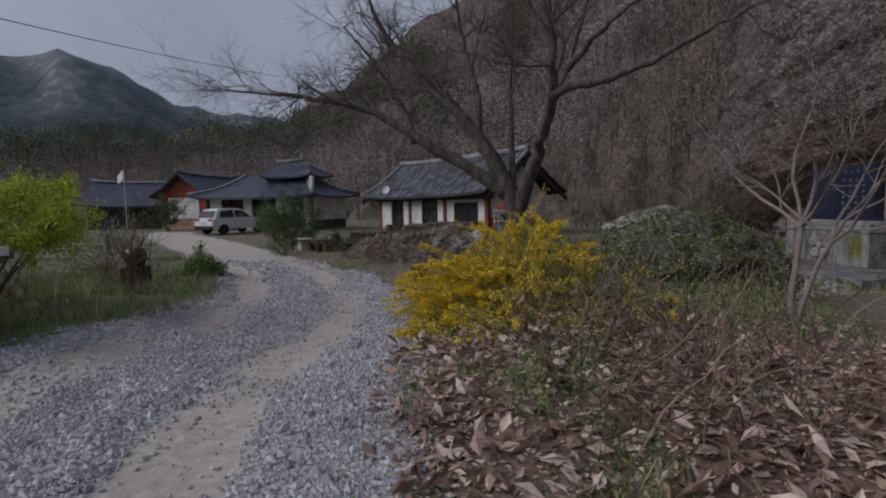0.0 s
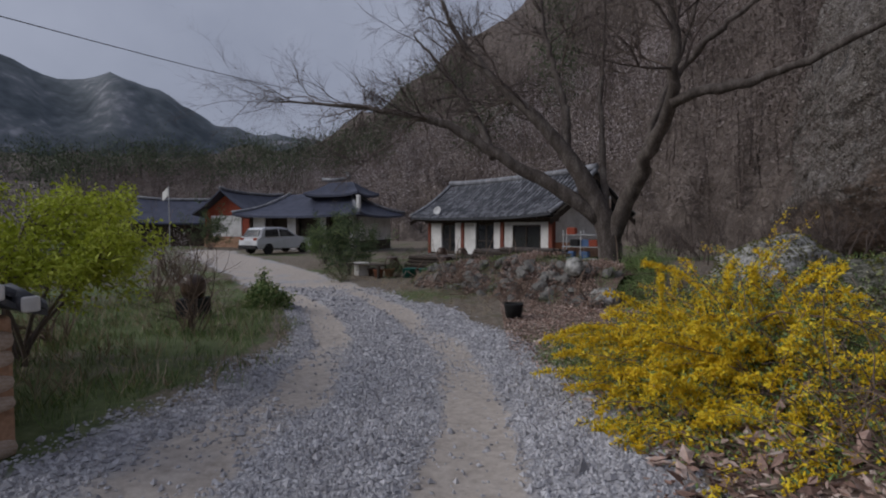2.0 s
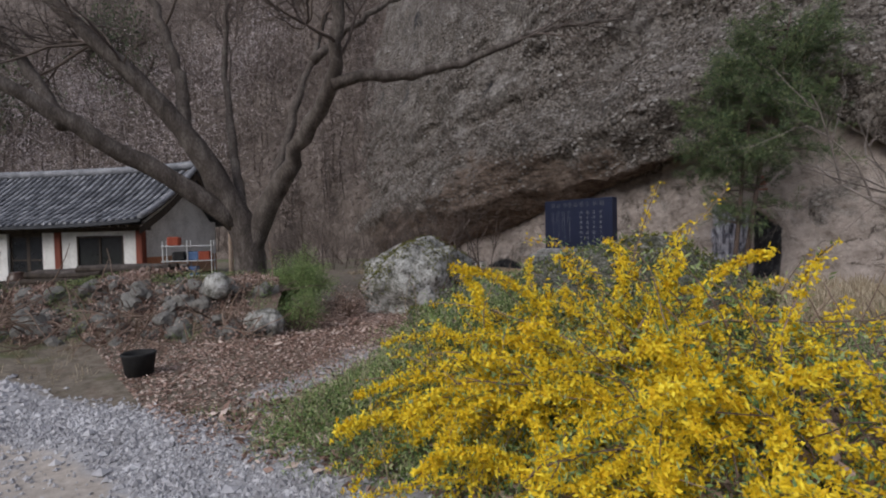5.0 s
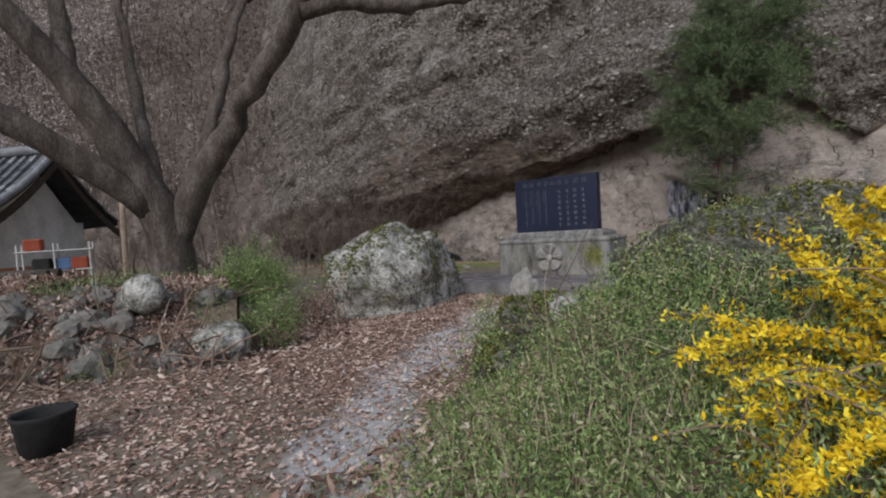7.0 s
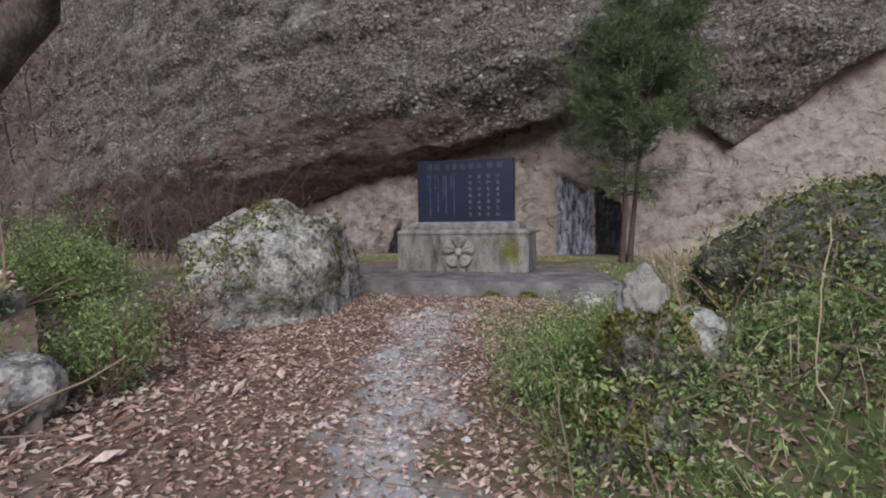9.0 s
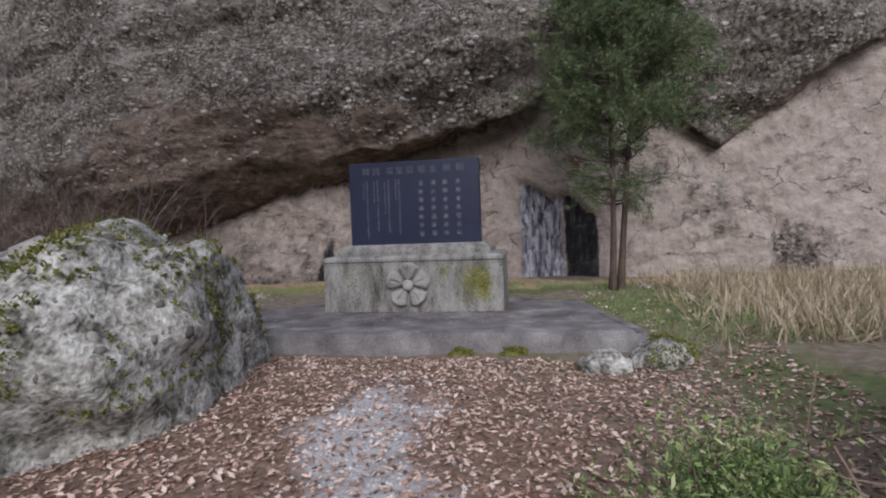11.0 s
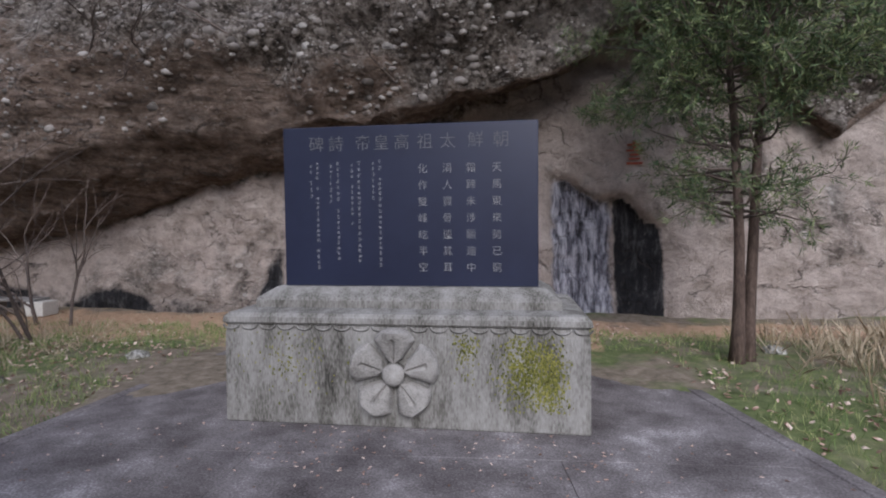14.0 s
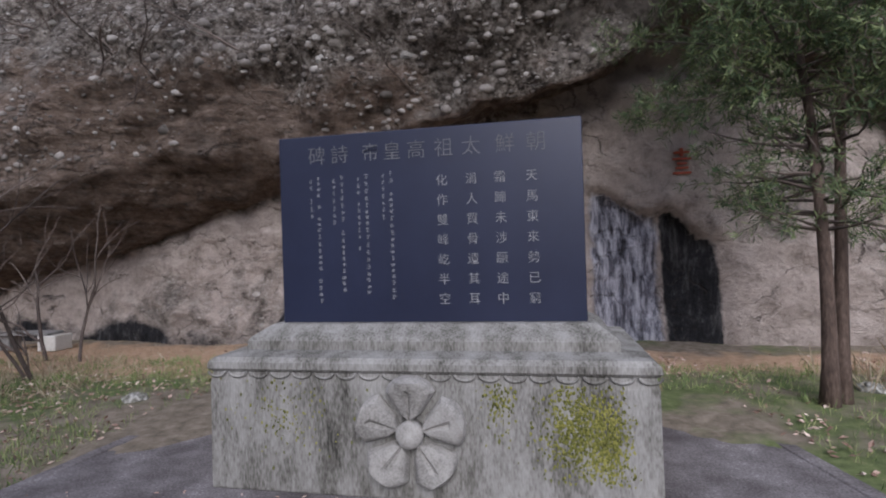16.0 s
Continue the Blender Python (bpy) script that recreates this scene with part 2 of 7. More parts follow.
def mixed_material(name, base, layers, rough=0.92, bump=0.5, bump_scale=40, bump_dist=0.015):
    """Ground and rock: layers of (attribute, stops, scale) laid over a base by the mesh's masks, with ragged borders."""
    m = bpy.data.materials.new(name)
    m.use_nodes = True
    n, l = m.node_tree.nodes, m.node_tree.links
    b = n["Principled BSDF"]
    b.inputs["Roughness"].default_value, b.inputs["Specular IOR Level"].default_value = rough, 0.25
    tc = n.new("ShaderNodeTexCoord")

    def coat(stops, scale):
        tex = n.new("ShaderNodeTexNoise")
        tex.inputs["Scale"].default_value, tex.inputs["Detail"].default_value, tex.inputs["Roughness"].default_value = scale, 9, 0.7
        l.new(tc.outputs["Object"], tex.inputs["Vector"])
        ramp = n.new("ShaderNodeValToRGB")
        el = ramp.color_ramp.elements
        while len(el) < len(stops):
            el.new(0.5)
        for e, (pos, c) in zip(el, stops):
            e.position, e.color = pos, (*c, 1)
        l.new(tex.outputs[0], ramp.inputs[0])
        return ramp.outputs[0]

    now = coat(*base)
    ragged = n.new("ShaderNodeTexNoise")
    ragged.inputs["Scale"].default_value, ragged.inputs["Detail"].default_value = 3.0, 8
    l.new(tc.outputs["Object"], ragged.inputs["Vector"])
    for attribute, stops, scale in layers:
        at = n.new("ShaderNodeAttribute")
        at.attribute_name = attribute
        add = n.new("ShaderNodeMath")
        add.operation = "ADD"
        l.new(at.outputs["Fac"], add.inputs[0])
        l.new(ragged.outputs[0], add.inputs[1])
        edge = n.new("ShaderNodeMapRange")
        edge.inputs["From Min"].default_value, edge.inputs["From Max"].default_value = 0.85, 1.15
        l.new(add.outputs[0], edge.inputs["Value"])
        mix = n.new("ShaderNodeMixRGB")
        l.new(edge.outputs[0], mix.inputs[0])
        l.new(now, mix.inputs[1])
        l.new(coat(stops, scale), mix.inputs[2])
        now = mix.outputs[0]
    l.new(now, b.inputs["Base Color"])
    hb = n.new("ShaderNodeTexNoise")
    hb.inputs["Scale"].default_value, hb.inputs["Detail"].default_value, hb.inputs["Roughness"].default_value = bump_scale, 8, 0.7
    l.new(tc.outputs["Object"], hb.inputs["Vector"])
    bp = n.new("ShaderNodeBump")
    bp.inputs["Strength"].default_value, bp.inputs["Distance"].default_value = bump, bump_dist
    l.new(hb.outputs[0], bp.inputs["Height"])
    l.new(bp.outputs[0], b.inputs["Normal"])
    return m


M_GROUND = mixed_material("ground_soil", ([(0.3, (0.1, 0.083, 0.062)), (0.5, (0.2, 0.168, 0.13)), (0.7, (0.31, 0.265, 0.215))], 7), [
    ("green", [(0.3, (0.06, 0.08, 0.035)), (0.55, (0.13, 0.16, 0.065)), (0.75, (0.24, 0.235, 0.13))], 9),
    ("litter", [(0.3, (0.085, 0.058, 0.045)), (0.5, (0.19, 0.13, 0.1)), (0.7, (0.33, 0.24, 0.2))], 16),
    ("road", [(0.3, (0.25, 0.243, 0.25)), (0.5, (0.42, 0.41, 0.42)), (0.7, (0.58, 0.57, 0.585))], 26),
    ("rut", [(0.3, (0.36, 0.31, 0.265)), (0.5, (0.5, 0.44, 0.385)), (0.7, (0.62, 0.56, 0.5))], 12),
    ("sand", [(0.3, (0.3, 0.19, 0.12)), (0.5, (0.44, 0.3, 0.2)), (0.7, (0.54, 0.4, 0.29))], 10),
])
def rock_material():
    """Conglomerate: cobbles of many greys in a brown matrix; smooth pale rock, stains, wet streaks and painted overhang
    shade by the mesh's masks.
    """
    m = bpy.data.materials.new("conglomerate_rock")
    m.use_nodes = True
    n, l = m.node_tree.nodes, m.node_tree.links
    b = n["Principled BSDF"]
    b.inputs["Roughness"].default_value, b.inputs["Specular IOR Level"].default_value = 0.92, 0.25
    tc = n.new("ShaderNodeTexCoord")

    def math_node(op, a, c, d=None):
        k = n.new("ShaderNodeMath")
        k.operation = op
        for i, q in enumerate((a, c, d)):
            if q is None:
                continue
            if isinstance(q, (int, float)):
                k.inputs[i].default_value = q
            else:
                l.new(q, k.inputs[i])
        return k.outputs[0]

    def noise_at(scale, detail=8, rough=0.65, stretch=None):
        t = n.new("ShaderNodeTexNoise")
        t.inputs["Scale"].default_value, t.inputs["Detail"].default_value, t.inputs["Roughness"].default_value = scale, detail, rough
        if stretch:
            mp = n.new("ShaderNodeMapping")
            mp.inputs["Scale"].default_value = stretch
            l.new(tc.outputs["Object"], mp.inputs[0])
            l.new(mp.outputs[0], t.inputs["Vector"])
        else:
            l.new(tc.outputs["Object"], t.inputs["Vector"])
        return t

    def ramp_of(value, stops):
        r = n.new("ShaderNodeValToRGB")
        el = r.color_ramp.elements
        while len(el) < len(stops):
            el.new(0.5)
        for e, (pos, c) in zip(el, stops):
            e.position, e.color = pos, (*c, 1)
        l.new(value, r.inputs[0])
        return r.outputs[0]

    def span(value, lo, hi, to0=0.0, to1=1.0):
        r = n.new("ShaderNodeMapRange")
        for key, q in (("From Min", lo), ("From Max", hi), ("To Min", to0), ("To Max", to1)):
            r.inputs[key].default_value = q
        l.new(value, r.inputs["Value"])
        return r.outputs[0]

    def mix(fac, a, c, blend="MIX"):
        k = n.new("ShaderNodeMixRGB")
        k.blend_type = blend
        for i, q in enumerate((fac, a, c)):
            if isinstance(q, (int, float, tuple)):
                k.inputs[i].default_value = q
            else:
                l.new(q, k.inputs[i])
        return k.outputs[0]

    def attr(name):
        a = n.new("ShaderNodeAttribute")
        a.attribute_name = name
        return a.outputs["Fac"]

    warp = noise_at(5.0, 3)
    bent = n.new("ShaderNodeVectorMath")
    bent.operation = "MULTIPLY_ADD"
    bent.inputs[1].default_value = (0.10, 0.10, 0.10)
    l.new(warp.outputs["Color"], bent.inputs[0])
    l.new(tc.outputs["Object"], bent.inputs[2])
    ragged = noise_at(2.6).outputs[0]
    matrix = ramp_of(noise_at(9.0, 9, 0.72).outputs[0], [(0.38, (0.028, 0.023, 0.019)), (0.47, (0.125, 0.105, 0.09)), (0.57, (0.31, 0.275, 0.245)), (0.68, (0.48, 0.45, 0.415))])
    heights, now = [], matrix
    for scale, keep, size in ((15.0, 0.5, 0.33), (5.8, 0.42, 0.37)):
        v = n.new("ShaderNodeTexVoronoi")
        v.inputs["Scale"].default_value = scale
        mp = n.new("ShaderNodeMapping")
        mp.inputs["Scale"].default_value = (0.8, 0.8, 1.35)
        l.new(bent.outputs[0], mp.inputs[0])
        l.new(mp.outputs[0], v.inputs["Vector"])
        part_col = n.new("ShaderNodeSeparateColor")
        l.new(v.outputs["Color"], part_col.inputs[0])
        there = span(part_col.outputs[0], keep - 0.04, keep + 0.04)
        reach = span(part_col.outputs[1], 0.0, 1.0, size * 0.6, size * 1.25)
        inside = span(math_node("SUBTRACT", reach, v.outputs["Distance"]), 0.0, 0.06)
        mask = math_node("MULTIPLY", there, inside)
        tone = ramp_of(part_col.outputs[2], [(0.0, (0.13, 0.11, 0.1)), (0.3, (0.29, 0.26, 0.235)), (0.6, (0.45, 0.415, 0.385)), (0.85, (0.6, 0.575, 0.545)), (1.0, (0.76, 0.74, 0.72))])
        tone = mix(0.35, tone, ramp_of(noise_at(40, 4).outputs[0], [(0.3, (0.3, 0.28, 0.26)), (0.7, (0.9, 0.88, 0.86))]), "MULTIPLY")
        now = mix(mask, now, tone)
        heights.append(math_node("MULTIPLY", mask, span(v.outputs["Distance"], 0.0, size, 1.0, 0.3)))
    # bedded streaks and lichen
    bed = noise_at(1.3, 7, 0.6, (0.5, 0.5, 2.6)).outputs[0]
    now = mix(span(bed, 0.52, 0.7, 0.0, 0.6), now, (0.085, 0.07, 0.058, 1.0))
    now = mix(span(noise_at(0.7, 6).outputs[0], 0.52, 0.66, 0.0, 0.5), now, (0.44, 0.41, 0.385, 1.0))
    now = mix(span(noise_at(1.0, 7, 0.7, (1.0, 1.0, 1.5)).outputs[0], 0.54, 0.66, 0.0, 0.5), now, (0.06, 0.052, 0.045, 1.0))
    layers = (
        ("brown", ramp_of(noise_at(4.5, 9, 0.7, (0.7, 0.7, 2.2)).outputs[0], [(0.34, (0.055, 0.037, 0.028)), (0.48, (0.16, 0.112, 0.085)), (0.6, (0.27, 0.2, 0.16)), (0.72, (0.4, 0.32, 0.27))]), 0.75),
        ("pale", ramp_of(noise_at(3.0, 10, 0.72).outputs[0], [(0.28, (0.22, 0.185, 0.165)), (0.42, (0.43, 0.365, 0.325)), (0.55, (0.56, 0.485, 0.44)), (0.7, (0.68, 0.61, 0.565))]), 1.0),
        ("bluish", ramp_of(noise_at(3.5, 8, 0.7, (2.6, 2.6, 0.35)).outputs[0], [(0.36, (0.05, 0.05, 0.06)), (0.46, (0.24, 0.24, 0.29)), (0.54, (0.5, 0.5, 0.57)), (0.64, (0.78, 0.78, 0.84))]), 1.0),
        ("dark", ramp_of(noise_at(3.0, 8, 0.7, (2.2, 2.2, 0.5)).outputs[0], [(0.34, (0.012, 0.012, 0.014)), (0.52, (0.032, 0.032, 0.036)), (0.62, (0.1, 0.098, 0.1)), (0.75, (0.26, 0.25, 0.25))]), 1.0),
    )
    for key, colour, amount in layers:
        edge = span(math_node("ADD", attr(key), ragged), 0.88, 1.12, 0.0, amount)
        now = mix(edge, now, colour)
    # long cracks, mostly along the slope
    mp = n.new("ShaderNodeMapping")
    mp.inputs["Scale"].default_value, mp.inputs["Rotation"].default_value = (0.55, 0.55, 1.5), (0, radians(-24), 0)
    wide = n.new("ShaderNodeVectorMath")
    wide.operation = "MULTIPLY_ADD"
    wide.inputs[1].default_value = (0.9, 0.9, 0.9)
    l.new(noise_at(1.1, 6).outputs["Color"], wide.inputs[0])
    l.new(tc.outputs["Object"], wide.inputs[2])
    l.new(wide.outputs[0], mp.inputs[0])
    cr = n.new("ShaderNodeTexVoronoi")
    cr.feature = "DISTANCE_TO_EDGE"
    cr.inputs["Scale"].default_value = 1.25
    l.new(mp.outputs[0], cr.inputs["Vector"])
    crack = math_node("MULTIPLY", span(cr.outputs["Distance"], 0.0, 0.022, 1.0, 0.0), span(noise_at(1.7, 4).outputs[0], 0.45, 0.6))
    now = mix(math_node("MULTIPLY", crack, 0.75), now, (0.06, 0.05, 0.045, 1.0))
    l.new(now, b.inputs["Base Color"])
    smooth_rock = span(attr("pale"), 0.2, 0.6, 1.0, 0.12)
    high = math_node("MULTIPLY", math_node("MULTIPLY_ADD", heights[1], 1.0, math_node("MULTIPLY", heights[0], 0.45)), smooth_rock)
    high = math_node("ADD", high, math_node("MULTIPLY", noise_at(6.0, 10, 0.72).outputs[0], 1.5))
    high = math_node("SUBTRACT", high, math_node("MULTIPLY", crack, 0.6))
    bp = n.new("ShaderNodeBump")
    bp.inputs["Strength"].default_value, bp.inputs["Distance"].default_value = 1.0, 0.12
    l.new(high, bp.inputs["Height"])
    l.new(bp.outputs[0], b.inputs["Normal"])
    return m


M_CLIFF = rock_material()


# ---- mesh tools ----
rng = np.random.default_rng(7)


def vnoise(x, y, seed=0):
    """Smooth value noise in the plane, -1 to 1."""
    x, y = np.asarray(x, float), np.asarray(y, float)
    xi, yi = np.floor(x), np.floor(y)
    fx, fy = x - xi, y - yi
    fx, fy = fx * fx * (3 - 2 * fx), fy * fy * (3 - 2 * fy)

    def h(a, b):
        s = np.sin(a * 127.1 + b * 311.7 + seed * 74.7) * 43758.5453
        return 2 * (s - np.floor(s)) - 1

    return (h(xi, yi) * (1 - fx) + h(xi + 1, yi) * fx) * (1 - fy) + (h(xi, yi + 1) * (1 - fx) + h(xi + 1, yi + 1) * fx) * fy


def fbm(x, y, seed=0, octaves=4):
    return sum(vnoise(x * 2.03**k, y * 2.03**k, seed + k) * 0.5**k for k in range(octaves))


class Shape:
    """Collects vertices and faces, and makes one mesh object of them."""

    def __init__(self):
        self.v, self.f, self.n = [], [], 0

    def add(self, v, *faces):
        v = np.asarray(v, float).reshape(-1, 3)
        for f in faces:
            self.f.append(np.asarray(f, int) + self.n)
        self.v.append(v)
        self.n += len(v)
        return self

    def box(self, x0, x1, y0, y1, z0, z1, m=None):
        v = np.array([(x, y, z) for z in (z0, z1) for x, y in ((x0, y0), (x1, y0), (x1, y1), (x0, y1))], float)
        if m is not None:
            v = moved(v, m)
        return self.add(v, [(3, 2, 1, 0), (4, 5, 6, 7), (0, 1, 5, 4), (1, 2, 6, 5), (2, 3, 7, 6), (3, 0, 4, 7)])

    def tube(self, points, radii, sides=6, cap=True):
        p = np.asarray(points, float)
        r = np.asarray(radii, float) * np.ones(len(p))
        d = np.gradient(p, axis=0)
        d /= np.linalg.norm(d, axis=1, keepdims=True) + 1e-9
        ref = np.array((0.0, 0, 1)) if abs(d[:, 2]).mean() < 0.8 else np.array((1.0, 0, 0))
        a = np.cross(d, ref)
        a /= np.linalg.norm(a, axis=1, keepdims=True) + 1e-9
        b = np.cross(d, a)
        t = np.linspace(0, 2 * np.pi, sides, endpoint=False)
        v = p[:, None] + r[:, None, None] * (np.cos(t)[None, :, None] * a[:, None] + np.sin(t)[None, :, None] * b[:, None])
        i, j = np.meshgrid(np.arange(len(p) - 1), np.arange(sides), indexing="ij")
        k = (j + 1) % sides
        quads = np.stack([i * sides + j, i * sides + k, (i + 1) * sides + k, (i + 1) * sides + j], -1).reshape(-1, 4)
        self.add(v.reshape(-1, 3), quads)
        if cap:
            self.f.append(np.array([[*range(sides)][::-1]]) + self.n - len(p) * sides)
            self.f.append(np.array([[*range(sides)]]) + self.n - sides)
        return self

    def lathe(self, profile, sides=16, at=(0, 0, 0)):
        """profile: (radius, height) from the bottom to the top."""
        r, z = np.array(profile, float).T
        t = np.linspace(0, 2 * np.pi, sides, endpoint=False)
        v = np.stack([r[:, None] * np.cos(t), r[:, None] * np.sin(t), z[:, None] + 0 * t], -1) + np.array(at)
        i, j = np.meshgrid(np.arange(len(r) - 1), np.arange(sides), indexing="ij")
        k = (j + 1) % sides
        self.add(v.reshape(-1, 3), np.stack([i * sides + j, i * sides + k, (i + 1) * sides + k, (i + 1) * sides + j], -1).reshape(-1, 4))
        self.f.append(np.array([[*range(sides)][::-1]]) + self.n - len(r) * sides)
        self.f.append(np.array([[*range(sides)]]) + self.n - sides)
        return self

    def grid(self, v):
        """v: rows x columns x 3."""
        a, b = v.shape[:2]
        i, j = np.meshgrid(np.arange(a - 1), np.arange(b - 1), indexing="ij")
        return self.add(v.reshape(-1, 3), np.stack([i * b + j, i * b + j + 1, (i + 1) * b + j + 1, (i + 1) * b + j], -1).reshape(-1, 4))

    def mesh(self, name, mat, smooth=False, attributes=None):
        me = bpy.data.meshes.new(name)
        v = np.concatenate(self.v)
        sizes = np.concatenate([np.full(len(f), f.shape[1]) for f in self.f])
        loops = np.concatenate([f.ravel() for f in self.f])
        me.vertices.add(len(v))
        me.vertices.foreach_set("co", v.astype(np.float32).ravel())
        me.loops.add(len(loops))
        me.loops.foreach_set("vertex_index", loops.astype(np.int32))
        me.polygons.add(len(sizes))
        me.polygons.foreach_set("loop_start", (np.cumsum(sizes) - sizes).astype(np.int32))
        me.polygons.foreach_set("use_smooth", np.full(len(sizes), smooth))
        for key, values in (attributes or {}).items():
            me.attributes.new(key, "FLOAT", "POINT").data.foreach_set("value", np.asarray(values, np.float32).ravel())
        me.update(calc_edges=True)
        me.validate()
        me.materials.append(mat)
        return me

    def put(self, name, mat, parent=None, label="", smooth=False, attributes=None, at=None):
        ob = new(name, self.mesh(name, mat, smooth, attributes))
        if at is not None:
            ob.matrix_world = at
        if parent is not None:
            ob.parent = parent
        if label:
            ob["label"] = label
        return ob


def moved(v, m):
    a = np.array(m)
    return np.asarray(v, float) @ a[:3, :3].T + a[:3, 3]


def thing(name, m, label, category, group="", kind=""):
    ob = new(name)
    ob.matrix_world = m
    return tagged(ob, label, category, group, kind)


def part(name, bm, material, parent, label="", smooth=False):
    """Links a bmesh as one mesh object under a thing or a part."""
    me = bpy.data.meshes.new(name)
    bm.to_mesh(me)
    bm.free()
    me.materials.append(material)
    me.polygons.foreach_set("use_smooth", [smooth] * len(me.polygons))
    ob = new(name, me)
    ob.parent = parent
    if label:
        ob["label"] = label
    return ob


def block(x0, x1, y0, y1, z0, z1, bevel=0.02, segments=2):
    """A bmesh box with rounded edges."""
    bm = bmesh.new()
    bmesh.ops.create_cube(bm, size=1)
    for v in bm.verts:
        v.co = Vector((x0 if v.co.x < 0 else x1, y0 if v.co.y < 0 else y1, z0 if v.co.z < 0 else z1))
    if bevel:
        bmesh.ops.bevel(bm, geom=bm.edges[:], offset=bevel, segments=segments, affect="EDGES", profile=0.5)
    return bm


def rock(size, seed, subdiv=3, rough=0.25, flat=0.0):
    """An uneven stone as vertices and triangles, about the given half sizes."""
    bm = bmesh.new()
    bmesh.ops.create_icosphere(bm, subdivisions=subdiv, radius=1)
    v = np.array([p.co for p in bm.verts])
    f = np.array([[p.index for p in q.verts] for q in bm.faces])
    bm.free()
    off = np.array([noise.fractal(Vector(p) * 1.3 + Vector((seed * 3.1, seed, 0)), 1.0, 2.1, 5) for p in v])
    cells = np.array([noise.cell(Vector(p) * 1.6 + Vector((seed, 0, seed * 2))) for p in v])
    v = v * (1 + rough * off + rough * 0.25 * cells)[:, None]
    v = np.sign(v) * np.abs(v) ** (1 - 0.25 * flat)
    return v * np.array(size), f


# ---- ground ----
LEVELS = np.array([(11.5, -10.5, 0.22), (9.2, -11.6, 0.2), (8.3, -13.9, 0.32), (5.6, -11.7, -0.1), (3.4, -11, -0.24), (2.2, -9.5, -0.32), (1.3, -5.7, -0.28),
                   (0, -2.6, -0.24), (-1, -5.5, -0.25), (0.3, -10.4, -0.28), (-4, -14, -0.1), (-9, -21, 0), (-20, -25, 0), (-12, -10, 0), (3.5, 1.5, 0.03),
                   (-3.2, 1.5, 0.03), (0, 3.5, 0.02), (5, -2, 0), (-9, 5, 0), (7.5, -6, 0.25), (9, -8.5, 0.3), (3, -16, 0.1), (6.5, -15, 0.25), (12, -6, 0.35), (-5, -4, 0.1), (-5, -8, 0.25), (-2, -2.6, -0.28), (2.6, -2.4, -0.27)])
ROAD = np.array([(16, -10.4), (12.5, -11.4), (9.5, -11.9), (6.5, -11.9), (3.5, -12.3), (0.5, -13.6), (-4, -16.6), (-9, -20.2), (-16, -25.5), (-24, -31)])
TRAIL = np.array([(4.6, -11.3), (2.6, -9.6), (1.4, -7.6), (0.9, -5.5), (0.5, -3.6)])


def level(x, y):
    x, y = np.asarray(x, float), np.asarray(y, float)
    w = 1 / (((x[..., None] - LEVELS[:, 0]) ** 2 + (y[..., None] - LEVELS[:, 1]) ** 2) + 0.6) ** 1.6
    return (w * LEVELS[:, 2]).sum(-1) / w.sum(-1)


def off_line(x, y, line):
    """Distance to a bent line, and the side of it."""
    best, side = np.full(np.shape(x), 1e9), np.zeros(np.shape(x))
    for (ax, ay), (bx, by) in zip(line[:-1], line[1:]):
        dx, dy = bx - ax, by - ay
        t = np.clip(((x - ax) * dx + (y - ay) * dy) / (dx * dx + dy * dy), 0, 1)
        px, py = x - ax - t * dx, y - ay - t * dy
        d = np.hypot(px, py)
        side = np.where(d < best, np.sign(dx * py - dy * px), side)
        best = np.minimum(best, d)
    return best, side


def road_mask(x, y):
    d, s = off_line(x, y, ROAD)
    half = np.where(x > -1, np.where(s > 0, 1.5, 2.0), 1.5) + 0.2 * vnoise(x * 0.7, y * 0.7, 3)
    return np.clip((half - d) / 0.5 + 0.5, 0, 1)


def ruts_mask(x, y):
    d, s = off_line(x, y, ROAD)
    near = np.exp(-(((d - 0.85) / 0.36) ** 4))
    far = np.clip((1.0 - x) / 5, 0, 1)
    return np.clip(np.maximum(near, far * (d < 1.6)), 0, 1) * (0.75 + 0.3 * vnoise(x * 1.1, y * 1.1, 5))


def trail_mask(x, y):
    d, _ = off_line(x, y, TRAIL)
    return np.clip((0.5 + 0.2 * fbm(x * 1.4, y * 1.4, 8, 3) - d) / 0.75 + 0.35, 0, 0.85)


def ground_height(x, y):
    z = level(x, y) + 0.03 * fbm(x * 0.8, y * 0.8, 2) + 0.008 * fbm(x * 6, y * 6, 9, 2)
    r = np.hypot(x - 4, y + 9)
    return z - 0.035 * ruts_mask(x, y) * road_mask(x, y) * (r < 40)


def bush_mound(x, y):
    """The bank of earth and stones under the bushes."""
    a = np.exp(-(((x - 5.4) / 2.2) ** 2 + ((y + 8.3) / 1.0) ** 2) ** 1.3)
    b = np.exp(-(((x - 4.6) / 1.5) ** 2 + ((y + 6.3) / 1.5) ** 2) ** 1.3)
    c = np.exp(-(((x - 3.75) / 0.85) ** 2 + ((y + 7.7) / 0.95) ** 2) ** 1.3)
    return 0.5 * a + 0.45 * b + 0.42 * c


